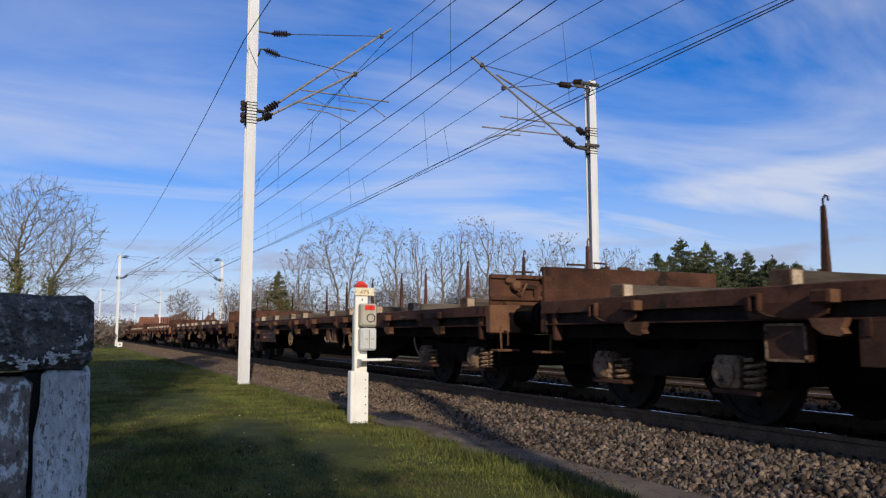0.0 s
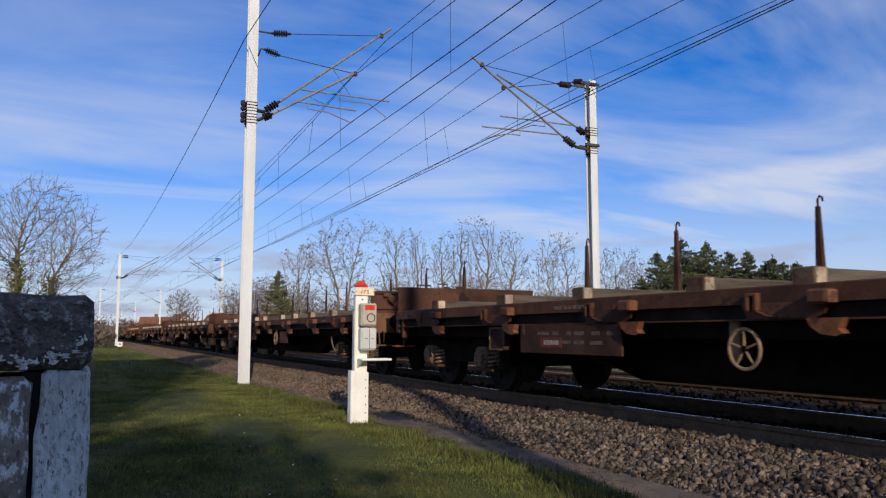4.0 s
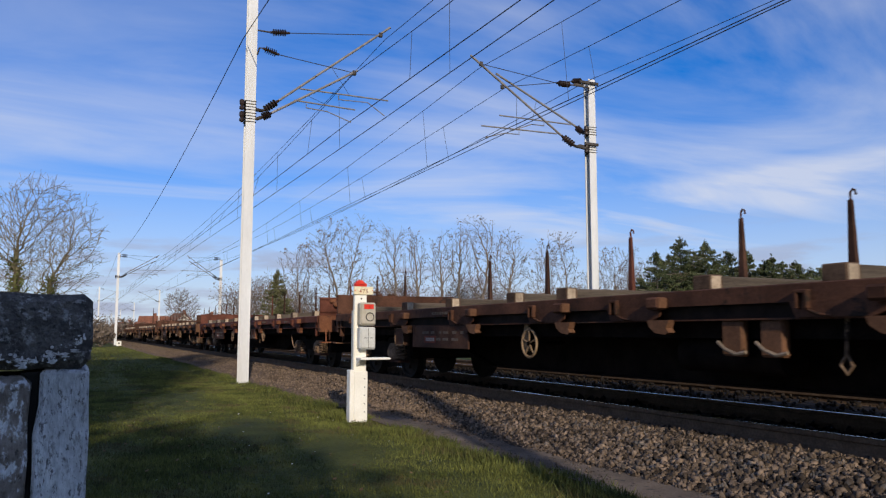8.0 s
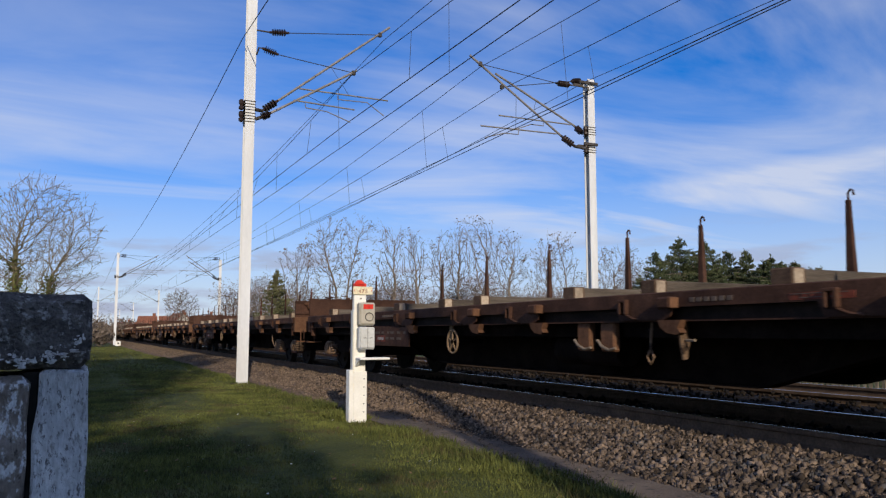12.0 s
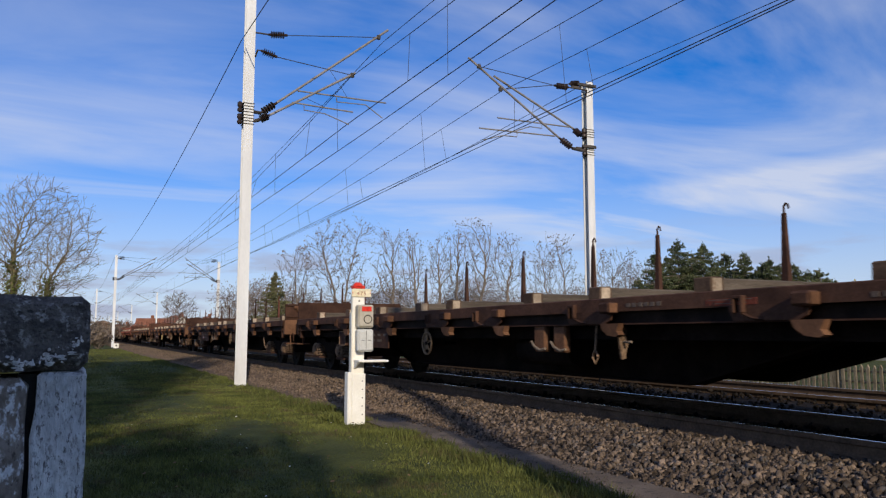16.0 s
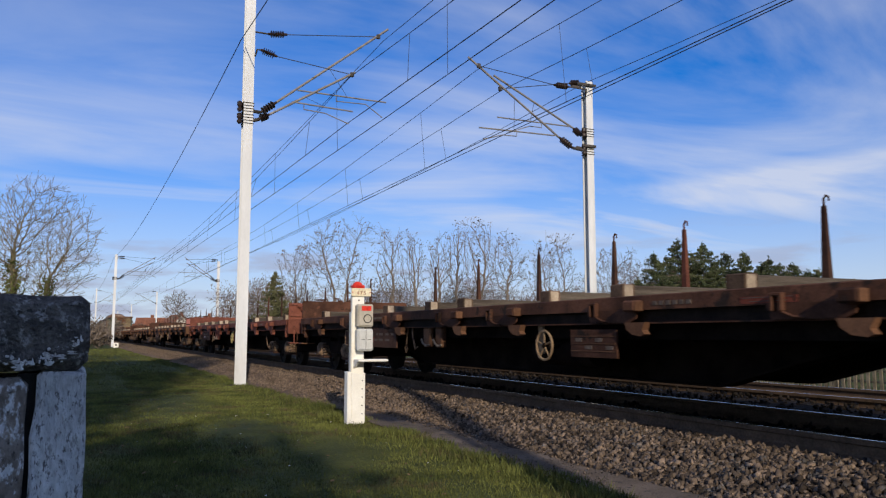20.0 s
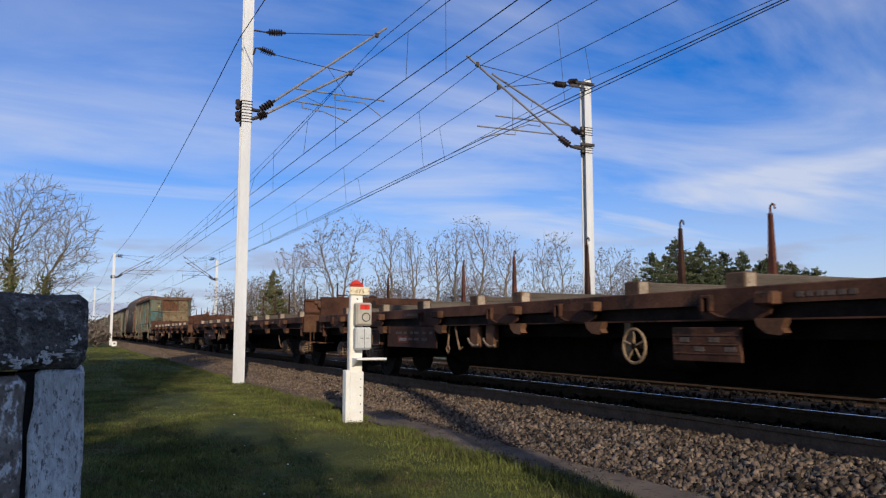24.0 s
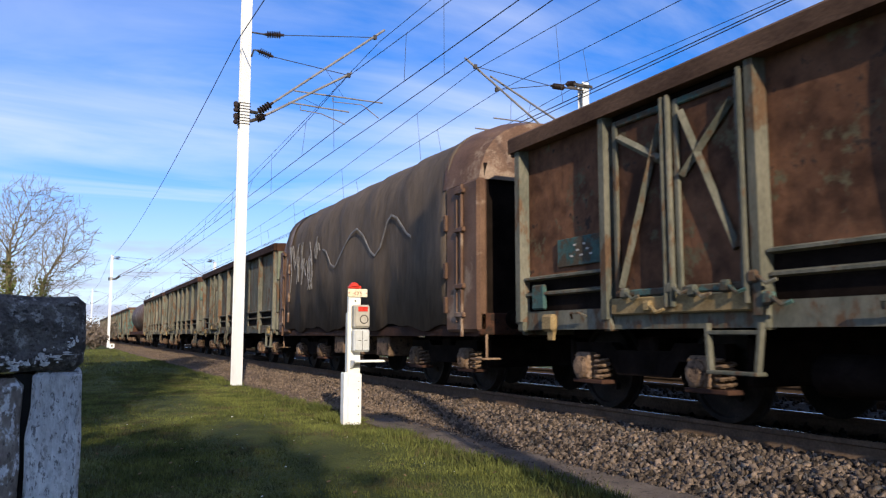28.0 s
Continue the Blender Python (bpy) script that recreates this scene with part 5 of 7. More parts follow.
        part("hood_shell", bm, "hood", hood, "brown sheet-metal hood", smooth=True)
        # bulkhead coloured black in place of the dark recess under the hood
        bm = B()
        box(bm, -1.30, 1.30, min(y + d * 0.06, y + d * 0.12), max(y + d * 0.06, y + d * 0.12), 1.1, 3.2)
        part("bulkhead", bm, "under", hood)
        for x in (-1.36, 1.36):
            bm = B()
            box(bm, x - 0.08, x + 0.08, min(y, y + d * 1.0), max(y, y + d * 1.0), 0.86, 2.98, 0.04)
            cp = part("corner_post", bm, "hood", hood)
            bm = B()
            tube(bm, [(x * 1.07, y + d * 0.45, 0.8), (x * 1.07, y + d * 0.45, 2.95)], 0.026, 6)
            tube(bm, [(x * 1.065, y + d * 0.62, 1.0), (x * 1.065, y + d * 0.62, 2.75)], 0.016, 6)
            for z in (1.1, 1.5, 2.3, 2.85):
                box(bm, x * 1.05 - 0.06, x * 1.05 + 0.06, y + d * 0.5 - 0.13, y + d * 0.5 + 0.13, z - 0.035, z + 0.035, 0.012)
            for z in (1.25, 1.75, 2.45):
                box(bm, x * 1.05 - 0.05, x * 1.05 + 0.05, y + d * 0.98 - 0.04, y + d * 0.98 + 0.04, z - 0.12, z + 0.12, 0.012)
            part("tension_bar", bm, "hood", cp)
        bm = B()
        box(bm, -1.4, 1.4, min(y, y + d * 0.12), max(y, y + d * 0.12), 0.82, 1.12, 0.015)
        part("headstock", bm, "rust", hood)
        buffers(w, y, -d, 0.42)
        bm = B()
        for s in (-1, 1):
            tube(bm, [(s * 1.3, y + d * 0.02, 0.85), (s * 1.3, y + d * 0.02, 0.5)], 0.02, 5)
            box(bm, s * 1.3 - 0.17, s * 1.3 + 0.17, y - 0.1, y + 0.1, 0.49, 0.515, 0.006)
        part("step", bm, "bogie", w)
    bm = B()
    box(bm, -1.36, 1.36, 0.1, LEN - 0.1, 0.98, 1.12)
    part("floor", bm, "under", w)
    for s in (-1, 1):
        bm = B()
        box(bm, s * 1.33 - 0.04, s * 1.33 + 0.04, 0.1, LEN - 0.1, 0.80, 0.97, 0.01)
        part("side_sill", bm, "rust_dark", w)
    for y in (3.9, 5.3, 6.4):
        bm = B()
        box(bm, -1.3, -0.7, y - 0.3, y + 0.3, 0.45, 0.8, 0.02)
        part("equipment_case", bm, "bogie", w)
    bogie(w, 1.9)
    bogie(w, LEN - 1.9)
    return w


def tank_wagon():
    LEN = 12.8
    w = thing("tank_wagon", "dirty brown tank wagon with a pale domed end", "freight wagon")
    bm = B()
    lathe(bm, (0, 0.5, 2.35), (0, LEN - 0.5, 2.35), [(0, 0.5), (0.01, 0.9), (0.03, 1.2), (0.05, 1.28), (0.95, 1.28), (0.97, 1.2), (0.99, 0.9), (1, 0.5)], 28)
    part("barrel", bm, "hood", w, smooth=True)
    bm = B()
    lathe(bm, (0, 0.46, 2.35), (0, 0.70, 2.35), [(0, 0.45), (0.3, 0.9), (0.9, 1.21), (1, 1.21)], 28)
    part("end_dome", bm, "cream", w, "pale domed tank end", smooth=True)
    bm = B()
    box(bm, -0.5, 0.5, 4.5, 8.5, 3.66, 3.7)
    tube(bm, [(-0.5, 4.5, 4.0), (-0.5, 8.5, 4.0)], 0.02, 5)
    for y in (4.5, 5.8, 7.2, 8.5):
        tube(bm, [(-0.5, y, 3.66), (-0.5, y, 4.0)], 0.02, 5)
    part("walkway", bm, "rust_dark", w)
    bm = B()
    for s in (-1, 1):
        box(bm, s * 1.2 - 0.06, s * 1.2 + 0.06, 0, LEN, 0.85, 1.1, 0.01)
    part("frame", bm, "rust", w)
    for y in (1.6, LEN - 1.6):
        bm = B()
        prism(bm, [(-1.2, 1.1), (1.2, 1.1), (1.1, 1.8), (0.6, 1.3), (-0.6, 1.3), (-1.1, 1.8)], 1, y - 0.2, y + 0.2)
        part("saddle", bm, "rust", w)
    for y, d in ((0, -1), (LEN, 1)):
        bm = B()
        box(bm, -1.3, 1.3, min(y, y - d * 0.1), max(y, y - d * 0.1), 0.82, 1.12, 0.015)
        part("headstock", bm, "rust", w)
        buffers(w, y, d)
    bogie(w, 1.9)
    bogie(w, LEN - 1.9)
    return w


OPEN_FIRST = open_wagon()
COVERED = covered_wagon()
TANK = tank_wagon()
# distance of each wagon's front behind that of wagon 20
TAIL = [(OPEN_FIRST, 0.27), (COVERED, 13.58)]
GREEN = {M["panel_rust"].name: "rib_green", M["rim_rust"].name: "rust_dark", M["teal"].name: "rib_green"}
for i, off in enumerate((25.5, 39.3, 53.1)):
    o = copy_thing(OPEN_FIRST, pose(XC, 0, 0))
    repaint(o, GREEN)
    tagged(o, "high-sided open wagon with grimy grey-green panels and ribs")
    TAIL.append((o, off))
TAIL.append((TANK, 66.9))
for i in range(5):
    o = copy_thing(OPEN_FIRST, pose(XC, 0, 0))
    repaint(o, {M["panel_rust"].name: "teal"} if i < 3 else GREEN)
    tagged(o, "high-sided open wagon with teal-green panels and ribs" if i < 3 else "high-sided open wagon with grimy grey-green panels and ribs")
    TAIL.append((o, 80.9 + 13.8 * i))


# ---- telephone post beside the track ----
M["box_beige"] = material("beige_grey_box_paint", (0.40, 0.36, 0.285), (0.50, 0.46, 0.375), 6, 0.5, bump=0.05, grain=0.08, spots=(0.27, 0.23, 0.17), spot_scale=9, spot_lo=0.62)
M["numeral"] = material("red_brown_numerals", (0.25, 0.07, 0.045), (0.34, 0.11, 0.07), 9, 0.6, bump=0)


def telephone():
    t = thing("lineside_telephone", "white lineside telephone post with grey boxes and a red top", "telephone post", at=(3.5, 10.22, 0))
    bm = B()
    box(bm, -0.055, 0.12, -0.035, 0.035, GROUND - 0.2, 1.35, 0.008)
    part("post", bm, "white_post", t)
    bm = B()
    box(bm, -0.12, -0.058, -0.07, 0.07, GROUND - 0.2, 0.32, 0.008)
    box(bm, -0.058, 0.13, -0.075, -0.04, GROUND - 0.2, 0.30, 0.008)
    lw = part("lower_channel", bm, "white_post", t, "white painted steel channel with bolt holes")
    for k in range(6):
        bm = B()
        lathe(bm, (0.085, -0.075, 0.2 - 0.11 * k), (0.085, -0.079, 0.2 - 0.11 * k), [(0, 0.008), (1, 0.008)], 8)
        part("bolt_hole", bm, "black", lw)
    for z0, z1, nm in ((0.915, 1.225, "telephone_box"), (0.595, 0.895, "cable_box")):
        bm = B()
        box(bm, -0.02, 0.205, -0.17, -0.04, z0, z1, 0.02)
        b = part(nm, bm, "box_beige" if nm == "telephone_box" else "box_grey", t, "grey painted metal box")
        bm = B()
        box(bm, -0.005, 0.19, -0.183, -0.17, z0 + 0.02, z1 - 0.02, 0.008)
        dr = part("box_door", bm, "box_beige" if nm == "telephone_box" else "box_grey", b)
        bm = B()
        if nm == "telephone_box":
            torus(bm, (0.115, -0.185, z0 + 0.115), 1, 0.055, 0.007, 16, 6)
            part("dial_ring", bm, "bracket", dr)
            bm = B()
            box(bm, 0.03, 0.165, -0.189, -0.1835, z1 - 0.09, z1 - 0.025)
            part("red_label", bm, "red", dr, "red label plate")
        else:
            for x in (0.03, 0.12):
                box(bm, x, x + 0.045, -0.187, -0.1835, z0 + 0.15, z0 + 0.157)
            part("door_slot", bm, "bracket", dr)
            bm = B()
            tube(bm, [(0.095, -0.184, z0 + 0.02), (0.095, -0.184, z1 - 0.02)], 0.003, 4)
            part("door_seam", bm, "bracket", dr)
    bm = B()
    box(bm, -0.03, 0.40, -0.24, -0.02, 0.455, 0.485, 0.008)
    prism(bm, [(-0.2, 0.455), (-0.04, 0.455), (-0.04, 0.36)], 0, -0.03, 0.0)
    part("writing_shelf", bm, "white_post", t, "white folding writing shelf")
    bm = B()
    box(bm, -0.075, -0.06, -0.05, 0.03, 0.32, 1.12, 0.004)
    part("cable_duct", bm, "box_grey", t)
    bm = B()
    box(bm, -0.075, 0.205, -0.06, -0.04, 1.335, 1.445, 0.006)
    pl = part("number_plate", bm, "plate", t, "cream enamel plate with faded marks")
    cu = bpy.data.curves.new("numerals", "FONT")
    cu.body, cu.size, cu.align_x, cu.extrude, cu.space_character = "475", 0.076, "CENTER", 0.001, 1.25
    nm = new("numerals", cu)
    nm.parent = pl
    nm.matrix_basis = pose(0.065, -0.0615, 1.356, 90, 0, 0)
    cu.materials.append(M["numeral"])
    tagged(nm, "red-brown painted numerals")
    for x in (-0.06, 0.19):
        bm = B()
        lathe(bm, (x, -0.06, 1.39), (x, -0.066, 1.39), [(0, 0.008), (1, 0.006)], 8)
        part("rivet", bm, "red", pl)
    bm = B()
    box(bm, -0.05, 0.12, -0.05, 0.05, 1.447, 1.49, 0.01)
    lathe(bm, (0.03, 0, 1.48), (0.03, 0, 1.535), [(0, 0.075), (0.6, 0.06), (1, 0.03)], 12)
    part("red_top", bm, "red", t, "red painted cap")
    bm = B()
    lathe(bm, (0.04, -0.036, 1.28), (0.04, -0.045, 1.28), [(0, 0.012), (1, 0.010)], 8)
    part("post_bolt", bm, "bracket", t)


telephone()


# ---- concrete pillar by the camera ----
def rough_block(bm, x0, x1, y0, y1, z0, z1, amp, seed, cuts=9, bevel=0.012):
    box(bm, x0, x1, y0, y1, z0, z1, bevel)
    bmesh.ops.subdivide_edges(bm, edges=bm.edges[:], cuts=cuts, use_grid_fill=True)
    for v in bm.verts:
        n = noise.noise_vector(v.co * 14 + Vector((seed, seed * 2, 0))) * amp + noise.noise_vector(v.co * 45 + Vector((seed, 0, 9))) * amp * 0.5
        v.co += n


def pillar():
    p = thing("concrete_pillar", "old concrete fence pillar with lichen-dark cap and flaking whitewash", "pillar", at=(0, 1.9, 0))
    bm = B()
    rough_block(bm, -0.34, 0.0365, 0.0, 0.33, 0.742, 0.905, 0.006, 1.0, 11, 0.018)
    part("cap", bm, "cap", p, "dark mossy concrete cap")
    bm = B()
    rough_block(bm, -0.070, 0.037, 0.008, 0.31, GROUND - 0.1, 0.739, 0.005, 4.0, 17, 0.008)
    # the slot beside it is torn wide at the top
    for v in bm.verts:
        if v.co.x < -0.03:
            v.co.x += 0.008 * max(0.0, min(1.0, (v.co.z - 0.60) / 0.04)) + 0.005 * noise.noise(Vector((0, 0, v.co.z * 30)))
    part("shaft", bm, "pillar", p, "whitewash flaking off grey concrete")
    bm = B()
    rough_block(bm, -0.33, -0.079, 0.0, 0.30, GROUND - 0.1, 0.727, 0.006, 7.0, 13, 0.016)
    part("panel_end", bm, "pillar_brown", p, "bare brown concrete with patches of whitewash")
    # ragged lines of flaked paint along the foot of the cap
    rnd = random.Random(12)
    for x0, x1, zc, amp in ((-0.335, -0.235, 0.758, 0.014), (-0.225, -0.105, 0.764, 0.018), (-0.11, -0.03, 0.760, 0.012), (-0.06, 0.012, 0.775, 0.016), (0.0, 0.034, 0.812, 0.018)):
        # ragged flakes, thick in the middle of the band and torn towards its ends
        bm = B()
        for k in range(int((x1 - x0) * 330)):
            x, z = rnd.uniform(x0, x1), zc + rnd.gauss(0, amp * 0.5)
            rx, rz = 0.002 + 0.010 * rnd.random() ** 2, 0.0015 + 0.005 * rnd.random() ** 2
            e = -0.009 - rnd.uniform(0.0, 0.002)
            prism(bm, [(x + rx * rnd.uniform(0.5, 1.2) * math.cos(q), z + rz * rnd.uniform(0.5, 1.2) * math.sin(q)) for q in (0.2, 1.1, 2.0, 2.9, 3.9, 4.7, 5.6)], 1, e, 0.0)
        part("paint_line", bm, "flake", p, "ragged line of white paint flakes")
    # black filler: the slot's inner shade is painted, not left to the light
    bm = B()
    box(bm, -0.10, -0.05, 0.05, 0.29, GROUND - 0.1, 0.735)
    part("slot", bm, "black", p, "black filler that darkens the slot between pillar and panel")


pillar()


# ---- trees ----
M["bark"] = material("grey_bark", (0.14, 0.11, 0.085), (0.26, 0.21, 0.165), 3, 0.9, bump=0.4, stretch=(3, 3, 0.6))
M["twig"] = material("bare_twigs", (0.11, 0.09, 0.075), (0.20, 0.165, 0.138), 1.0, 0.9, bump=0, vary=0.25, island=True)
M["pod"] = material("dry_seed_pods", (0.115, 0.09, 0.07), (0.21, 0.165, 0.125), 1.0, 0.9, bump=0, vary=0.3, island=True)
M["needle"] = material("dark_needles", (0.040, 0.053, 0.023), (0.112, 0.128, 0.055), 0.8, 0.8, bump=0, spec=0.2, vary=0.35, island=True)
M["needle_olive"] = material("olive_needles", (0.075, 0.078, 0.034), (0.17, 0.165, 0.075), 0.8, 0.8, bump=0, spec=0.2, vary=0.35, island=True)
M["brush"] = material("grey_brown_brush", (0.15, 0.12, 0.10), (0.26, 0.21, 0.18), 1.0, 0.9, bump=0, vary=0.3, island=True)
M["ivy"] = material("ivy_leaves", (0.055, 0.072, 0.018), (0.15, 0.165, 0.045), 1.0, 0.6, bump=0, vary=0.3, island=True)
M["autumn"] = material("yellowing_leaves", (0.20, 0.16, 0.05), (0.34, 0.27, 0.09), 0.8, 0.8, bump=0, vary=0.3, island=True)


def mesh_part(name, v, f, mat, parent, label=""):
    me = bpy.data.meshes.new(name)
    me.from_pydata(v, [], f)
    me.materials.append(M[mat])
    ob = new(name, me)
    ob.parent = parent
    if label:
        tagged(ob, label)
    return ob


def limb_mesh(segs, sides):
    v, f = [], []
    for p, q, r0, r1 in segs:
        d = (q - p).normalized()
        u = d.cross(Vector((0.3, 0.2, 1)) if abs(d.z) < 0.9 else Vector((1, 0, 0))).normalized()
        w = d.cross(u)
        b = len(v)
        for c, r in ((p, r0), (q, r1)):
            for k in range(sides):
                a = k * math.tau / sides
                v.append(tuple(c + r * (math.cos(a) * u + math.sin(a) * w)))
        for k in range(sides):
            f.append((b + k, b + (k + 1) % sides, b + sides + (k + 1) % sides, b + sides + k))
    return v, f


def leaf_mesh(points, size, rnd, n=3):
    v, f = [], []
    for p in points:
        a = Vector((rnd.gauss(0, 1), rnd.gauss(0, 1), rnd.gauss(0, 1))).normalized()
        b = a.orthogonal().normalized()
        c = a.cross(b)
        s = size * rnd.uniform(0.5, 1.4)
        k = len(v)
        v += [tuple(p + s * b), tuple(p + s * 0.45 * c), tuple(p - s * b), tuple(p - s * 0.45 * c)]
        f.append((k, k + 1, k + 2, k + 3))
    return v, f


def colonise(roots, targets, step, kill, reach, rise, rnd, limit=140, smooth=4):
    """Branches that grow step by step towards free points of the crown. Returns nodes, parents and node radii."""
    P, par = [r for r in roots[0]], list(roots[1])
    T = np.array(targets)
    pos = np.array(P)
    used = {}
    near = np.full(len(T), 1e9)
    who = np.zeros(len(T), int)
    fresh = 0
    for _ in range(limit):
        block = pos[fresh:]
        d = np.linalg.norm(T[:, None, :] - block[None, :, :], axis=2)
        j = d.argmin(1); dm = d[np.arange(len(T)), j]
        better = dm < near
        near[better], who[better] = dm[better], j[better] + fresh
        keep = near > kill
        T, near, who = T[keep], near[keep], who[keep]
        if not len(T):
            break
        pull = {}
        for t, w, q in zip(T, who, near):
            if q < reach:
                pull.setdefault(int(w), []).append((t - pos[w]) / q)
        add = []
        for w, ds in pull.items():
            if used.get(w, 0) > 2:
                continue
            used[w] = used.get(w, 0) + 1
            v = np.sum(ds, axis=0) / len(ds) + np.array((rnd.gauss(0, 0.10), rnd.gauss(0, 0.10), rise + rnd.gauss(0, 0.08)))
            add.append(pos[w] + v / (np.linalg.norm(v) + 1e-6) * step)
            par.append(w)
        if not add:
            break
        fresh = len(pos)
        pos = np.concatenate([pos, np.array(add)])
    kids = np.zeros(len(pos), int)
    for p in par:
        if p >= 0:
            kids[p] += 1
    # straighten the limbs
    pa = np.array(par)
    inner = (pa >= 0) & (kids > 0)
    for _ in range(smooth):
        kid_sum = np.zeros_like(pos)
        np.add.at(kid_sum, pa[pa >= 0], pos[pa >= 0])
        mean = (pos[pa] + kid_sum / np.maximum(kids, 1)[:, None]) / 2
        pos = np.where(inner[:, None], 0.35 * pos + 0.65 * mean, pos)
    area = np.zeros(len(pos))
    for i in range(len(pos) - 1, -1, -1):
        area[i] = max(area[i], 1.0)
        if par[i] >= 0:
            area[par[i]] += area[i]
    return pos, par, area ** 0.55, kids


def crown_points(n, rx, z0, z1, h, rnd, low=0.0):
    """Points in an egg-shaped crown, most of them near its skin; low keeps the bottom open."""
    out = []
    while len(out) < n:
        a, u, r = rnd.uniform(0, math.tau), rnd.uniform(-1, 1), rnd.random() ** 0.30
        if u < -1 + low:
            continue
        w = math.sqrt(1 - u * u) * rx * r * rnd.uniform(0.85, 1.1)
        out.append((w * math.cos(a), w * math.sin(a), (z0 + z1) / 2 + u * r * (z1 - z0) / 2))
    return out


def twigs_of(pos, par, kids, rnd, per, length, spread):
    """Short fine shoots on the outer branches, and their tips."""
    segs, tips = [], []
    for i in range(len(pos)):
        if kids[i] > 1 or par[i] < 0:
            continue
        base = Vector(pos[i]); d = (base - Vector(pos[par[i]])).normalized()
        for _ in range(per + (kids[i] == 0)):
            e = (d + Vector((rnd.gauss(0, spread), rnd.gauss(0, spread), rnd.gauss(0.12, spread)))).normalized()
            mid = base + e * length * rnd.uniform(0.3, 0.7)
            tip = mid + (e + Vector((rnd.gauss(0, 0.3), rnd.gauss(0, 0.3), rnd.gauss(0.15, 0.3)))).normalized() * length * rnd.uniform(0.3, 0.7)
            segs.append((base, mid, 0.011, 0.009)); segs.append((mid, tip, 0.009, 0.006))
            if kids[i] == 0:
                tips.append(tip)
    return segs, tips


def branch_segments(pos, par, radii, thin, power):
    top = radii.max()
    r = lambda i: max(thin, float(power * radii[i] / top))
    return [(Vector(pos[p]), Vector(pos[i]), min(r(p), 1.35 * r(i)), r(i)) for i, p in enumerate(par) if p >= 0]


def bare_tree(at, h, seed, width=0.26, base=0.42, label="bare deciduous tree with fine grey-brown twigs", pods=0.7, stems=1, thin=0.012, density=2.0):
    """A tree in winter: forked limbs that fan out into a crown with a rounded, uneven skin."""
    rnd = random.Random(seed)
    t = thing("tree", label, "tree", "bare trees", at=at)
    rx = h * width
    pos, par = [], []
    for s in range(stems):
        x, y = rnd.gauss(0, 0.12) + 0.5 * s, rnd.gauss(0, 0.12)
        dx, dy = rnd.gauss(0, 0.03) + (0.06 * s), rnd.gauss(0, 0.03)
        n = int(h * base / 0.4)
        for i in range(n + 1):
            par.append((-1 if s == 0 else 0) if i == 0 else len(pos) - 1)
            pos.append((x + dx * i * 0.4 + rnd.gauss(0, 0.03), y + dy * i * 0.4, -0.2 + i * (h * base * 0.9 + 0.2) / n))
    # several overlapping lobes give the crown its uneven outline
    pts = crown_points(int(150 * density), rx, h * base * 0.75, h * 0.97, h, rnd, 0.1)
    for _ in range(5):
        a, q = rnd.uniform(0, math.tau), rnd.uniform(0.4, 0.85)
        c = (rx * q * math.cos(a), rx * q * math.sin(a), h * rnd.uniform(base + 0.12, 0.9))
        pts += [(c[0] + x, c[1] + y, min(h, c[2] + z)) for x, y, z in crown_points(int(34 * density), rx * 0.38, -0.11 * h, 0.11 * h, h, rnd)]
    P, pr, rad, kids = colonise((pos, par), pts, 0.32, 0.42, 3.4, 0.10, rnd)
    segs = branch_segments(P, pr, rad, thin, 0.0128 * h)
    mesh_part("trunk", *limb_mesh([q for q in segs if q[2] >= 0.04], 6), "bark", t)
    fine, tips = twigs_of(P, pr, kids, rnd, 2, 0.6, 0.5)
    mesh_part("crown", *limb_mesh([q for q in segs if q[2] < 0.04] + [(a, b, thin * 0.8, thin * 0.62) for a, b, _, _ in fine], 3), "twig", t)
    if pods:
        lumps = [p + Vector((rnd.gauss(0, 0.12), rnd.gauss(0, 0.12), rnd.gauss(-0.05, 0.1))) for p in tips if rnd.random() < pods for _ in range(2)]
        tagged(mesh_part("seed_growth", *leaf_mesh(lumps, 0.095, rnd), "pod", t), "dark dry seed pods", kind="stuff")
    return t


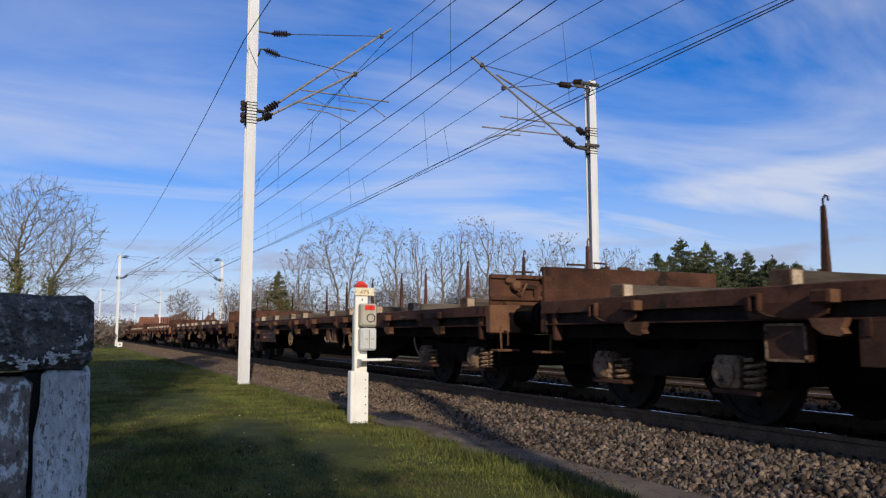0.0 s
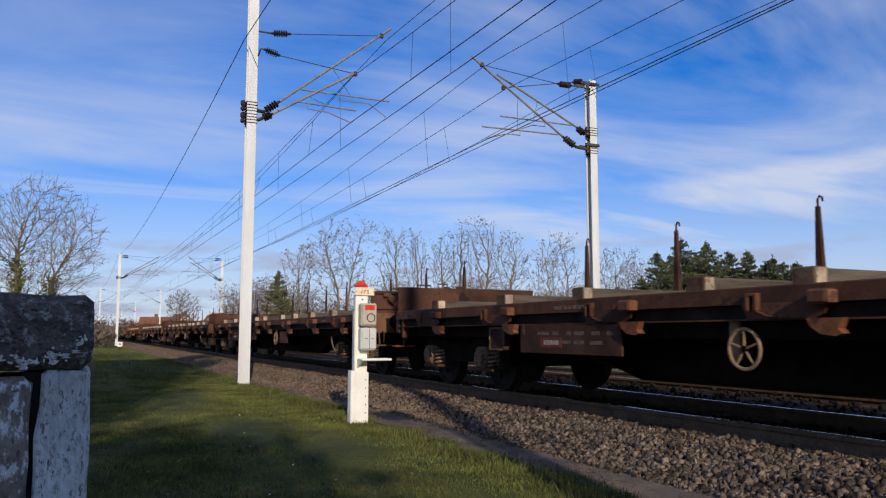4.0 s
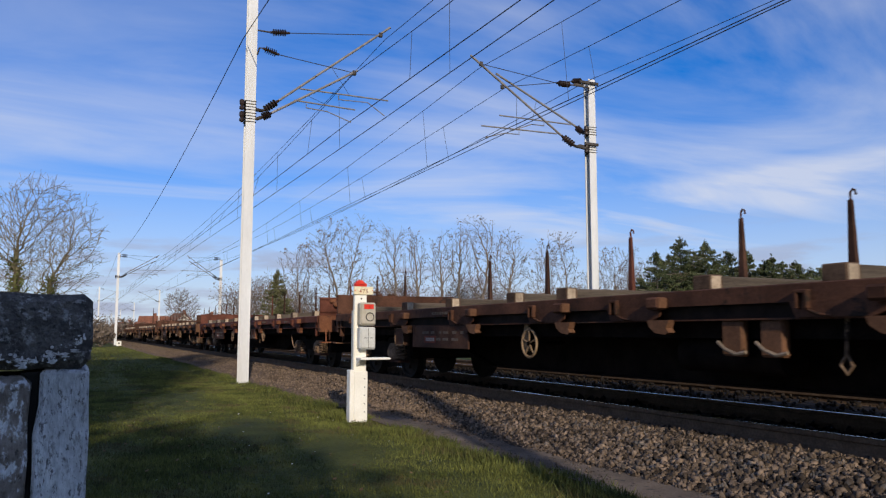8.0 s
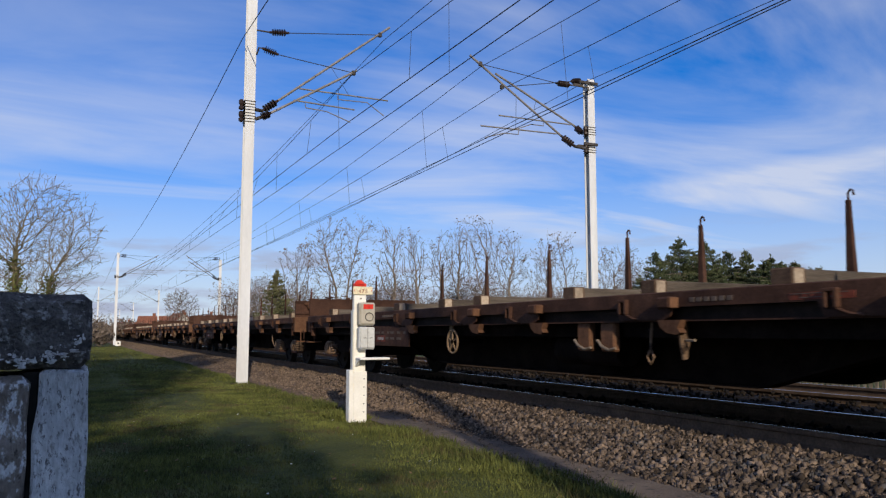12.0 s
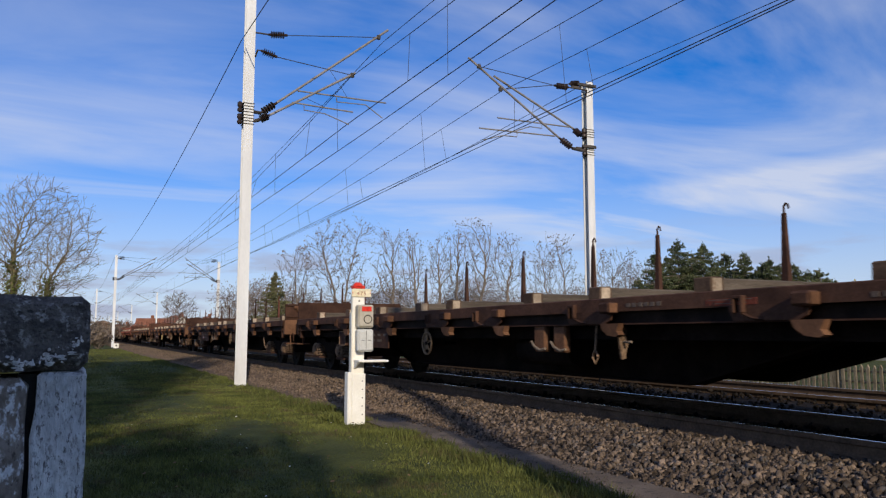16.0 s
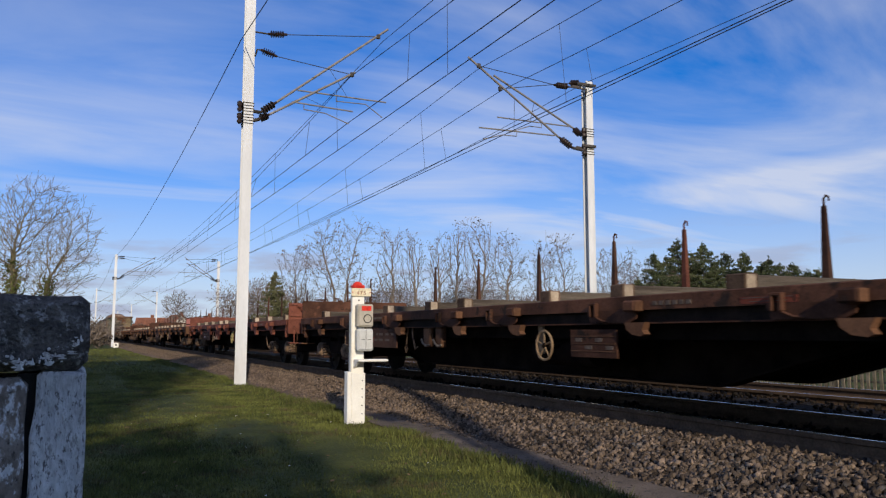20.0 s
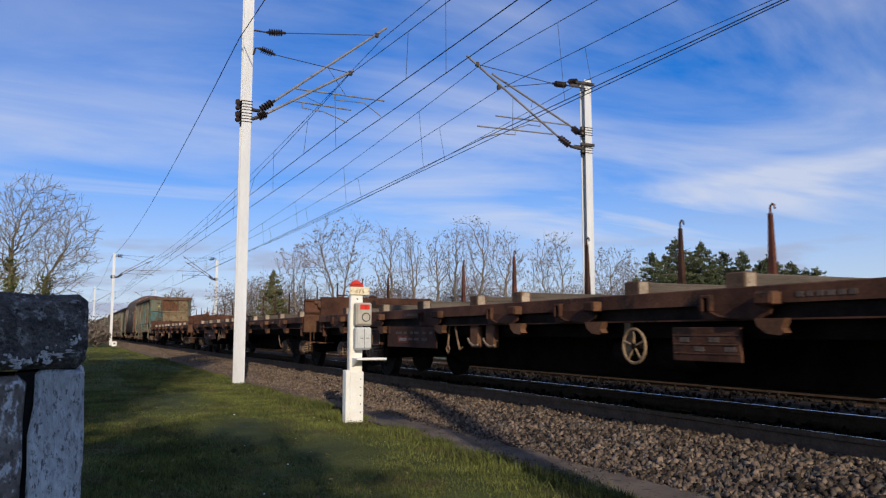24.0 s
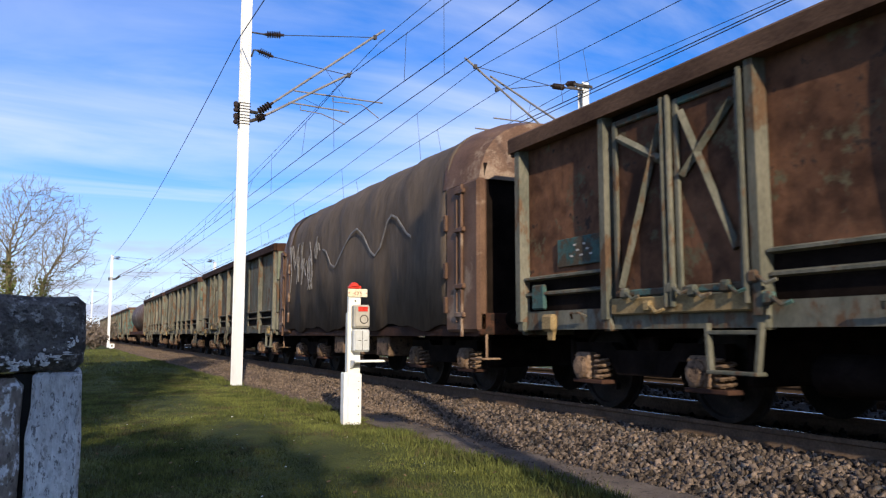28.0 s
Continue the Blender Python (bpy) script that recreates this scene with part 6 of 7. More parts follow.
def dome_tree(at, h, radius, seed, label):
    """Several ivy-clad stems that fan out into a dome of fine twigs."""
    rnd = random.Random(seed)
    t = thing("tree", label, "tree", "bare trees", at=at)
    pos, par, ivy_line = [], [], []
    for az, tilt, length in ((3.4, 0.05, 4.2), (0.3, 0.08, 3.8), (1.9, 0.16, 2.9), (4.9, 0.2, 2.6)):
        x, y = 0.38 * math.cos(az), 0.38 * math.sin(az)
        for i in range(int(length / 0.2)):
            par.append((0 if pos else -1) if i == 0 else len(pos) - 1)
            q = (x + tilt * i * 0.2 * math.cos(az) + rnd.gauss(0, 0.015), y + tilt * i * 0.2 * math.sin(az) + rnd.gauss(0, 0.015), -0.2 + 0.2 * i)
            pos.append(q)
            ivy_line.append(Vector(q))
    pts = crown_points(1500, radius, 1.9, h * 0.985, h, rnd, 0.05) + crown_points(900, radius * 0.8, 2.0, h * 0.85, h, rnd)
    P, pr, rad, kids = colonise((pos, par), pts, 0.16, 0.2, 2.6, 0.04, rnd, 220, 7)
    segs = branch_segments(P, pr, rad, 0.0072, 0.155)
    mesh_part("trunk", *limb_mesh([q for q in segs if q[2] >= 0.06], 8), "bark_olive", t)
    mesh_part("branch_work", *limb_mesh([q for q in segs if 0.02 <= q[2] < 0.06], 5), "twig_olive", t)
    fine, tips = twigs_of(P, pr, kids, rnd, 1, 0.34, 0.4)
    mesh_part("crown", *limb_mesh([q for q in segs if q[2] < 0.02] + [(a, b, 0.0068, 0.005) for a, b, _, _ in fine], 3), "twig_olive", t)
    leaves = []
    for p in ivy_line:
        for _ in range(int(170 * max(0, 1 - p.z / 6.0))):
            leaves.append(p + Vector((rnd.gauss(0, 1), rnd.gauss(0, 1), rnd.gauss(0, 0.8))) * 0.14)
    for _ in range(1500):
        a, q = rnd.uniform(0, math.tau), rnd.random() ** 0.5
        leaves.append(Vector((0.85 * q * math.cos(a), 0.85 * q * math.sin(a), rnd.uniform(0, 3.0) * (1 - 0.35 * q))))
    tagged(mesh_part("ivy", *leaf_mesh(leaves, 0.07, rnd), "ivy", t), "yellow-green ivy on the stems", kind="stuff")
    return t


M["bark_olive"] = material("mossy_bark", (0.12, 0.10, 0.055), (0.22, 0.185, 0.10), 3, 0.9, bump=0.4, stretch=(3, 3, 0.6))
M["twig_olive"] = material("olive_brown_twigs", (0.12, 0.095, 0.06), (0.22, 0.18, 0.115), 1.0, 0.9, bump=0, vary=0.25, island=True)


def conifer(at, h, width, seed, label="dark green pointed conifer beyond the railway", mat="needle"):
    rnd = random.Random(seed)
    t = thing("conifer", label, "tree", "conifers", at=at)
    mesh_part("trunk", *limb_mesh([(Vector((0, 0, -0.2)), Vector((0, 0, h * 0.97)), 0.014 * h, 0.015)], 6), "bark", t)
    pts, segs = [], []
    z = 0.05 * h
    while z < h * 0.97:
        R = 1.75 * width * (1 - z / h) ** 0.8 + 0.05
        for b in range(9):
            a = rnd.uniform(0, math.tau)
            rr = R * rnd.uniform(0.45, 1.2)
            base = Vector((0, 0, z + rnd.uniform(-0.1, 0.1)))
            tip = base + Vector((rr * math.cos(a), rr * math.sin(a), rr * rnd.uniform(-0.12, 0.28)))
            segs.append((base, tip, 0.022, 0.008))
            side = Vector((-math.sin(a), math.cos(a), 0))
            for _ in range(int(14 + 64 * rr)):
                u = rnd.random() ** 0.6
                w = 0.24 * (1.15 - u) * min(1.0, rr)
                pts.append(base.lerp(tip, u) + side * rnd.gauss(0, w) + Vector((0, 0, rnd.gauss(-0.05, 0.05) - 0.10 * u * (1 - u))))
        z += 0.17 + 0.012 * h
    for k in range(30):
        pts.append(Vector((rnd.gauss(0, 0.05), rnd.gauss(0, 0.05), h * rnd.uniform(0.9, 1.0))))
    mesh_part("branch_work", *limb_mesh(segs, 3), "bark", t)
    mesh_part("foliage", *leaf_mesh(pts, 0.066, rnd), mat, t)
    return t


def bush(at, h, w, seed, mat, label, leaf=0.12, n=900, cat="bush", count=9, lobe=(0.2, 0.36), reach=(0.35, 0.72)):
    rnd = random.Random(seed)
    t = thing("bush", label, cat, "bushes", at=at)
    segs, pts = [], []
    lobes = [(Vector((rnd.uniform(-w, w), rnd.uniform(-w * 0.6, w * 0.6), h * rnd.uniform(*reach))), rnd.uniform(*lobe) * h) for _ in range(count)]
    for c, r in lobes:
        for _ in range(18):
            d = Vector((rnd.gauss(0, 1), rnd.gauss(0, 1), rnd.gauss(0, 1))).normalized()
            segs.append((Vector((c.x * 0.5, c.y * 0.5, -0.1)), c, 0.02, 0.012)); segs.append((c, c + d * r * rnd.uniform(0.8, 1.3), 0.012, 0.006))
        for _ in range(n // count):
            d = Vector((rnd.gauss(0, 1), rnd.gauss(0, 1), rnd.gauss(0, 1))).normalized()
            pts.append(c + d * r * rnd.uniform(0.5, 1.12))
    mesh_part("branch_work", *limb_mesh(segs, 3), "twig", t)
    mesh_part("foliage", *leaf_mesh(pts, leaf, rnd), mat, t)
    return t


def polar(az, dist, z=GROUND):
    return (dist * math.sin(radians(az)), dist * math.cos(radians(az)), z)


# far row of bare trees behind the line: bearing from the track's line, distance, height, crown width, clear stem, stems
for i, (az, dist, h, wide, clear, stems) in enumerate(((14.6, 68, 8.6, 0.16, 0.40, 1), (17.5, 62, 10.4, 0.23, 0.40, 2), (21.3, 66, 10.1, 0.115, 0.46, 1), (23.05, 68, 10.2, 0.105, 0.46, 1),
                                                       (25.0, 66, 9.7, 0.125, 0.46, 1), (26.4, 70, 10.5, 0.10, 0.5, 1), (28.0, 64, 10.7, 0.135, 0.42, 1), (29.9, 66, 9.9, 0.15, 0.45, 1),
                                                       (33.3, 64, 9.1, 0.215, 0.36, 2), (37.4, 64, 8.0, 0.24, 0.38, 1), (39.3, 70, 7.6, 0.24, 0.4, 1), (12.0, 80, 6.8, 0.25, 0.4, 1))):
    bare_tree(polar(az, dist), h + 0.2, 20 + i, wide, clear, stems=stems)
dome_tree(polar(-2.6, 33), 7.1, 2.4, 8, "bare multi-stemmed tree with ivy on its stems")
bare_tree(polar(6.7, 150), 9.3, 5, 0.34, 0.3, pods=0, thin=0.03, label="bare rounded tree near the far houses")
bare_tree(polar(10.3, 140), 7.6, 6, 0.36, 0.3, pods=0, thin=0.03, label="bare rounded tree near the far houses")
conifer(polar(13.15, 62), 6.1, 1.25, 11, "olive green yew-like conifer with a broad crown", "needle_olive")
for i, (az, dist, h, w) in enumerate(((40.4, 58, 6.8, 1.7), (42.0, 60, 7.9, 2.1), (43.7, 60, 7.6, 2.1), (46.3, 62, 7.0, 1.9), (47.9, 60, 6.4, 1.8), (49.4, 60, 5.9, 1.8), (41.2, 64, 7.0, 1.9), (51.0, 62, 5.6, 1.9), (45.1, 66, 7.4, 2.0), (39.3, 62, 5.2, 1.8), (42.9, 66, 7.6, 2.0), (48.6, 66, 6.4, 1.9), (50.3, 68, 6.0, 1.8))):
    conifer(polar(az, dist), h + 0.36, w, 40 + i)
for i, (az, h) in enumerate(((41.6, 6.0), (42.6, 6.4), (44.4, 6.2), (45.6, 6.0), (46.8, 5.6), (47.4, 6.0), (49.0, 5.2), (50.0, 5.0), (51.6, 4.6), (40.0, 4.8))):
    conifer(polar(az, 63 + 3 * math.sin(i * 2.1)), h + 0.36, 2.2, 170 + i)
for i, (az, dist, h, w) in enumerate(((52.5, 60, 4.9, 2.6), (54.6, 64, 4.6, 3.0), (50.6, 70, 4.4, 2.4), (56.5, 62, 4.2, 2.6))):
    bush(polar(az, dist), h, w, 60 + i, "autumn", "rounded bush with yellowing leaves", 0.14, 1400)
for i in range(15):
    az = 11.5 + 2.0 * i
    bush(polar(az, 76 + 6 * math.sin(i * 2.3)), 6.3 + 0.9 * math.sin(i * 1.7), 3.0, 80 + i, "brush", "leafless grey-brown thicket behind the trees", 0.085, 4200, "thicket", 22, (0.16, 0.3), (0.25, 0.75))
for i, (az, dist, h, w) in enumerate(((1.7, 95, 3.2, 2.2), (2.4, 130, 3.6, 3.4), (1.2, 72, 2.1, 1.4), (4.2, 165, 3.2, 4.0), (0.7, 82, 2.7, 1.4), (9.0, 130, 3.6, 4.5), (7.6, 128, 4.0, 2.6), (0.2, 110, 4.0, 3.5))):
    bush(polar(az, dist), h, w, 110 + i, "autumn" if i == 5 else "pod", "brown leafless hedge beside the line", 0.16, 700, "hedge")

# unseen hedge, tall pine and poles, added behind the viewer to shade the lawn
for i, (x, y, h, w) in enumerate(((-4.9, -16.0, 11.0, 0.6), (-6.0, -16.5, 10.8, 1.2), (-8.2, -16.0, 10.8, 1.4), (-10.8, -16.5, 11.0, 1.6), (-13.6, -16.0, 11.0, 1.8))):
    bush((x, y, GROUND), h, w, 140 + i, "needle", "tall dense evergreen shrub, unseen, added behind the viewer for its shade", 0.2, 22000, "shrub", 20, (0.11, 0.19), (0.12, 0.86))
pine = thing("pine", "tall pine with a bare trunk, unseen, added behind the viewer for its shade", "tree", at=(-6.6, -12.0, GROUND))
mesh_part("trunk", *limb_mesh([(Vector((0, 0, -0.3)), Vector((0.1, 0, 19.0)), 0.28, 0.06)], 8), "bark", pine)
rnd = random.Random(77)
pts = []
for _ in range(95):
    c = Vector((min(0.9, rnd.gauss(-1.0, 2.2)), rnd.gauss(0, 1.2), rnd.uniform(9.6, 19.5)))
    pts += [c + Vector((rnd.gauss(0, 0.6), rnd.gauss(0, 0.6), rnd.gauss(0, 0.35))) for _ in range(260)]
mesh_part("crown", *leaf_mesh(pts, 0.16, rnd), "needle", pine)
M["pole_wood"] = material("pole_wood", (0.12, 0.09, 0.07), (0.22, 0.17, 0.13), 3, 0.9, bump=0.3, stretch=(4, 4, 0.4))
up = thing("utility_pole", "thick wooden pole, unseen, added behind the viewer for its shadow", "pole", at=(0.75, -8.0, GROUND))
bm = B(); tube(bm, [(0, 0, -0.3), (0, 0, 11.0)], 0.17, 12, 0.13)
part("pole_shaft", bm, "pole_wood", up, smooth=True)
lp = thing("street_lamp", "slim lamp post, unseen, added behind the viewer for its shadow", "street lamp", at=(1.4, -4.0, GROUND))
bm = B(); tube(bm, [(0, 0, -0.3), (0, 0, 5.2), (-0.1, 0.2, 5.55), (-0.3, 0.5, 5.65)], 0.06, 8, 0.045)
part("lamp_pole", bm, "mast", lp, smooth=True)
bm = B(); box(bm, -0.5, -0.1, 0.4, 1.1, 5.55, 5.78, 0.03)
part("lamp_head", bm, "box_grey", lp)


# ---- far houses ----
M["plaster"] = material("pale_plaster", (0.55, 0.50, 0.43), (0.68, 0.63, 0.55), 1.5, 0.9, bump=0.1)
M["plaster_pink"] = material("pink_plaster", (0.46, 0.31, 0.25), (0.55, 0.39, 0.32), 1.5, 0.9, bump=0.1)
M["tiles"] = material("orange_roof_tiles", (0.16, 0.065, 0.04), (0.26, 0.11, 0.065), 2.0, 0.85, bump=0.4, fine=8)
M["window"] = material("dark_window_glass", (0.02, 0.025, 0.03), (0.05, 0.06, 0.07), 2, 0.1, bump=0)


def house(az, dist, w, d, eave, ridge, wall, turn, label):
    h = thing("house", label, "house", "houses of the far village", at=polar(az, dist), turn=turn)
    bm = B()
    prism(bm, [(-w / 2, 0), (w / 2, 0), (w / 2, eave), (0, ridge), (-w / 2, eave)], 1, -d / 2, d / 2)
    wl = part("wall", bm, wall, h)
    for s in (-1, 1):
        bm = B()
        e, r = Vector((s * (w / 2 + 0.4), eave - 0.35 * (ridge - eave) / (w / 2) * 1.0)), Vector((0, ridge + 0.05))
        prism(bm, [(e.x, e.y), (r.x, r.y), (r.x, r.y + 0.22), (e.x, e.y + 0.22)], 1, -d / 2 - 0.4, d / 2 + 0.4)
        part("roof", bm, "tiles", h, "orange tiled roof slope")
    bm = B(); box(bm, w * 0.15, w * 0.15 + 0.6, -0.3, 0.3, ridge - 1.2, ridge + 0.9, 0.02)
    part("chimney", bm, "tiles", h)
    for x in (-w / 4, w / 4):
        for z in (0.9, eave - 0.2):
            wn = new("window"); wn.parent = h
            bm = B(); box(bm, x - 0.55, x + 0.55, -d / 2 - 0.03, -d / 2 + 0.02, z, z + 1.25, 0.02)
            part("window_frame", bm, "plaster", wn)
            bm = B(); box(bm, x - 0.45, x + 0.45, -d / 2 - 0.045, -d / 2 - 0.034, z + 0.1, z + 1.15)
            part("pane", bm, "window", wn)


house(6.55, 170, 5.4, 6, 2.6, 4.9, "plaster", 12, "house with orange tiled roof and pale gable")
house(4.95, 182, 4.6, 5.5, 2.4, 4.5, "plaster", 75, "house with broad orange tiled roof")
house(8.55, 210, 2.6, 4, 3.9, 5.6, "plaster_pink", 8, "pale pink gabled house beyond the trees")
house(3.3, 225, 5, 6, 2.2, 3.7, "plaster_pink", 60, "small pink house with orange roof")


# ---- far-side fence, low wall and marker stone ----
M["fence"] = material("weathered_wooden_picket", (0.17, 0.135, 0.085), (0.29, 0.235, 0.155), 5, 0.9, bump=0.3, vary=0.2)
fn = thing("fence", "low weathered wooden picket fence beyond the tracks", "fence", at=(15.0, 0, 0))
bm = B(); prism(bm, [(-0.034, GROUND - 0.1), (0.034, GROUND - 0.1), (0.034, 0.13), (0, 0.2), (-0.034, 0.13)], 0, -0.02, 0.02)
pk = part("picket", bm, "fence", fn)
pk.location.y = 7.0
for i in range(1, 88):
    o = new("picket", pk.data); o.parent = fn
    o.matrix_basis = pose(0, 7.0 + 0.147 * i, 0.012 * math.sin(i * 2.7), 1.5 * math.sin(i * 1.9), 0, 0)
for z in (-0.16, 0.06):
    bm = B(); box(bm, 0.022, 0.06, 6.9, 35, z - 0.02, z + 0.02, 0.004)
    part("fence_rail", bm, "fence", fn)
for y in (7.0, 9.4, 11.9, 14.4, 16.9, 19.4, 24, 29, 34):
    bm = B(); box(bm, -0.02, 0.11, y - 0.07, y + 0.07, GROUND - 0.2, 0.26, 0.015)
    part("fence_post", bm, "fence", fn)
M["old_render"] = material("old_wall_render", (0.30, 0.27, 0.21), (0.42, 0.385, 0.31), 1.5, 0.9, bump=0.2, spots=(0.2, 0.19, 0.13), spot_scale=2, spot_lo=0.58)
wl = thing("garden_wall", "low pale rendered garden wall beyond the fence", "wall", at=(34, 8, GROUND))
for i in range(8):
    bm = B(); box(bm, -0.12, 0.12, 11.0 + 2.5 * i, 13.1 + 2.5 * i, -0.1, 1.25 + 0.08 * (i % 3), 0.02)
    part("wall_bay", bm, "old_render", wl)
ms = thing("marker_stone", "small white painted marker stone in the grass", "marker stone", at=(3.7, 76.0, GROUND))
bm = B(); box(bm, -0.22, 0.22, -0.12, 0.12, -0.1, 0.42, 0.05)
part("stone_block", bm, "white_post", ms)
bm = B(); box(bm, -0.06, 0.06, -0.126, -0.1205, 0.16, 0.3)
part("marking_bar", bm, "black", ms)


# ---- grass blades ----
def blades(name, n, x0, x1, y0, y1, h, label, seed, edge=False):
    r = np.random.RandomState(seed)
    y = y0 + (y1 - y0) * r.rand(n) ** 1.6
    x = x0 + (x1 - x0) * r.rand(n)
    if edge:
        x = x0 + (x1 - x0) * (0.5 + 0.22 * r.randn(n)) + edge_wave(y)
    x = np.minimum(x, 3.75 + edge_wave(y) + 0.05 * r.randn(n))
    # trodden short at the foot of the telephone post
    worn = np.where((np.abs(x - 3.5) < 0.28) & (y > 9.3) & (y < 10.25), 0.3, 1.0)
    tuft = 0.55 + 0.45 * np.sin(x * 5.3 + 2 * np.sin(y * 2.1)) * np.sin(y * 4.1 + 1.3 * np.sin(x * 3.3))
    hh = h * (0.45 + 0.55 * r.rand(n)) * (0.6 + 0.6 * tuft) * worn
    a = r.rand(n) * math.tau
    wd = 0.0035 + 0.0045 * r.rand(n) + 0.0004 * y
    lx, ly = hh * 0.6 * r.randn(n), hh * 0.6 * r.randn(n)
    z0 = np.full(n, GROUND - 0.03)
    dx, dy = np.cos(a) * wd, np.sin(a) * wd
    v = np.stack([np.stack([x - dx, y - dy, z0], 1), np.stack([x + dx, y + dy, z0], 1), np.stack([x + lx, y + ly, z0 + 0.03 + hh], 1)], 1).reshape(-1, 3)
    me = bpy.data.meshes.new(name)
    me.vertices.add(3 * n); me.loops.add(3 * n); me.polygons.add(n)
    me.vertices.foreach_set("co", v.astype(np.float32).ravel())
    me.loops.foreach_set("vertex_index", np.arange(3 * n, dtype=np.int32))
    me.polygons.foreach_set("loop_start", np.arange(0, 3 * n, 3, dtype=np.int32))
    me.update(calc_edges=True)
    me.materials.append(M["blade"])
    tagged(new(name, me), label, "grass", kind="stuff")


blades("grass_blades", 190000, -0.4, 3.85, 3.6, 26, 0.036, "short mown grass blades of the lawn", 1)
blades("grass_tufts", 14000, 3.25, 4.0, 3.6, 40, 0.10, "longer uneven grass along the gravel edge", 2, True)
blades("weed_tufts", 900, 3.2, 3.75, 10.3, 11.0, 0.13, "taller weeds round the foot of the telephone post", 6)
blades("weed_tufts", 700, 3.5, 4.15, 11.8, 12.6, 0.16, "small green weed on the edge of the gravel", 7, True)
blades("grass_far", 30000, -3, 3.8, 20, 70, 0.07, "short grass further along the lawn", 3)


# ---- daisies and fallen leaves in the lawn ----
def flecks(name, n, size, x0, x1, y0, y1, mat, label, category, seed):
    r = random.Random(seed)
    v, f = [], []
    for _ in range(n):
        c = Vector((r.uniform(x0, x1), r.uniform(y0, y1), GROUND + r.uniform(0.02, 0.05)))
        s = size * r.uniform(0.6, 1.3)
        tx, ty = r.uniform(-0.5, 0.5), r.uniform(-0.5, 0.5)
        k = len(v)
        for q in range(6):
            u, w = s * math.cos(q * math.tau / 6), s * r.uniform(0.5, 1) * math.sin(q * math.tau / 6)
            v.append((c.x + u, c.y + w, c.z + tx * u + ty * w))
        f.append(tuple(range(k, k + 6)))
    me = bpy.data.meshes.new(name)
    me.from_pydata(v, [], f)
    me.materials.append(M[mat])
    tagged(new(name, me), label, category, kind="stuff")


M["petal"] = material("white_petals", (0.6, 0.6, 0.56), (0.75, 0.75, 0.7), 9, 0.8, bump=0)
M["leaf_brown"] = material("dry_brown_leaves", (0.10, 0.065, 0.035), (0.20, 0.135, 0.075), 9, 0.9, bump=0, vary=0.4, island=True)
flecks("daisies", 34, 0.009, 0.4, 3.4, 5.5, 12, "petal", "small white daisies scattered in the lawn", "flowers", 3)
flecks("fallen_leaves", 160, 0.015, 0.3, 3.7, 4.8, 14, "leaf_brown", "small dry brown leaves in the grass", "leaves", 4)


# ---- ballast stones ----
def stone_shape(seed):
    """A broken angular stone: a block with skewed corners."""
    rnd = random.Random(seed)
    sx, sy, sz = rnd.uniform(0.85, 1.3), rnd.uniform(0.55, 0.85), rnd.uniform(0.45, 0.75)
    j = lambda s: s * (rnd.uniform(0.75, 1.1) if rnd.random() < 0.72 else rnd.uniform(0.1, 0.45))
    v = [(sx * j(x), sy * j(y), sz * j(z)) for z in (-1, 1) for x, y in ((-1, -1), (1, -1), (1, 1), (-1, 1))]
    f = [(0, 2, 1), (0, 3, 2), (4, 5, 6), (4, 6, 7)]
    for a in range(4):
        b = (a + 1) % 4
        f += [(a, b, 4 + b), (a, 4 + b, 4 + a)]
    return v, f


SHAPES = [stone_shape(s) for s in range(12)]


def stone_field(name, zones, size, seed, label, lift=0.0, mat="stone"):
    r = np.random.RandomState(seed)
    vs, fs, base = [], [], 0
    for x0, x1, y0, y1, n in zones:
        for i in range(n):
            x, y = x0 + (x1 - x0) * r.rand(), y0 + (y1 - y0) * r.rand()
            v, f = SHAPES[r.randint(12)]
            s = size * (0.6 + 0.8 * r.rand() ** 1.5)
            m = np.array(Euler((r.rand() * 6.3, r.rand() * 6.3, r.rand() * 6.3)).to_matrix())
            p = np.asarray(v) @ m.T * s + np.array((x, y, bed_z(x) + lift + s * (r.rand() * 1.5 - 0.1)))
            vs.append(p); fs.append(np.asarray(f) + base); base += 8
    V, F = np.concatenate(vs), np.concatenate(fs)
    me = bpy.data.meshes.new(name)
    me.vertices.add(len(V)); me.loops.add(3 * len(F)); me.polygons.add(len(F))
    me.vertices.foreach_set("co", V.astype(np.float32).ravel())
    me.loops.foreach_set("vertex_index", F.astype(np.int32).ravel())
    me.polygons.foreach_set("loop_start", np.arange(0, 3 * len(F), 3, dtype=np.int32))
    me.update(calc_edges=True)
    me.materials.append(M[mat])
    ob = tagged(new(name, me), label, "ballast", kind="stuff")
    return ob


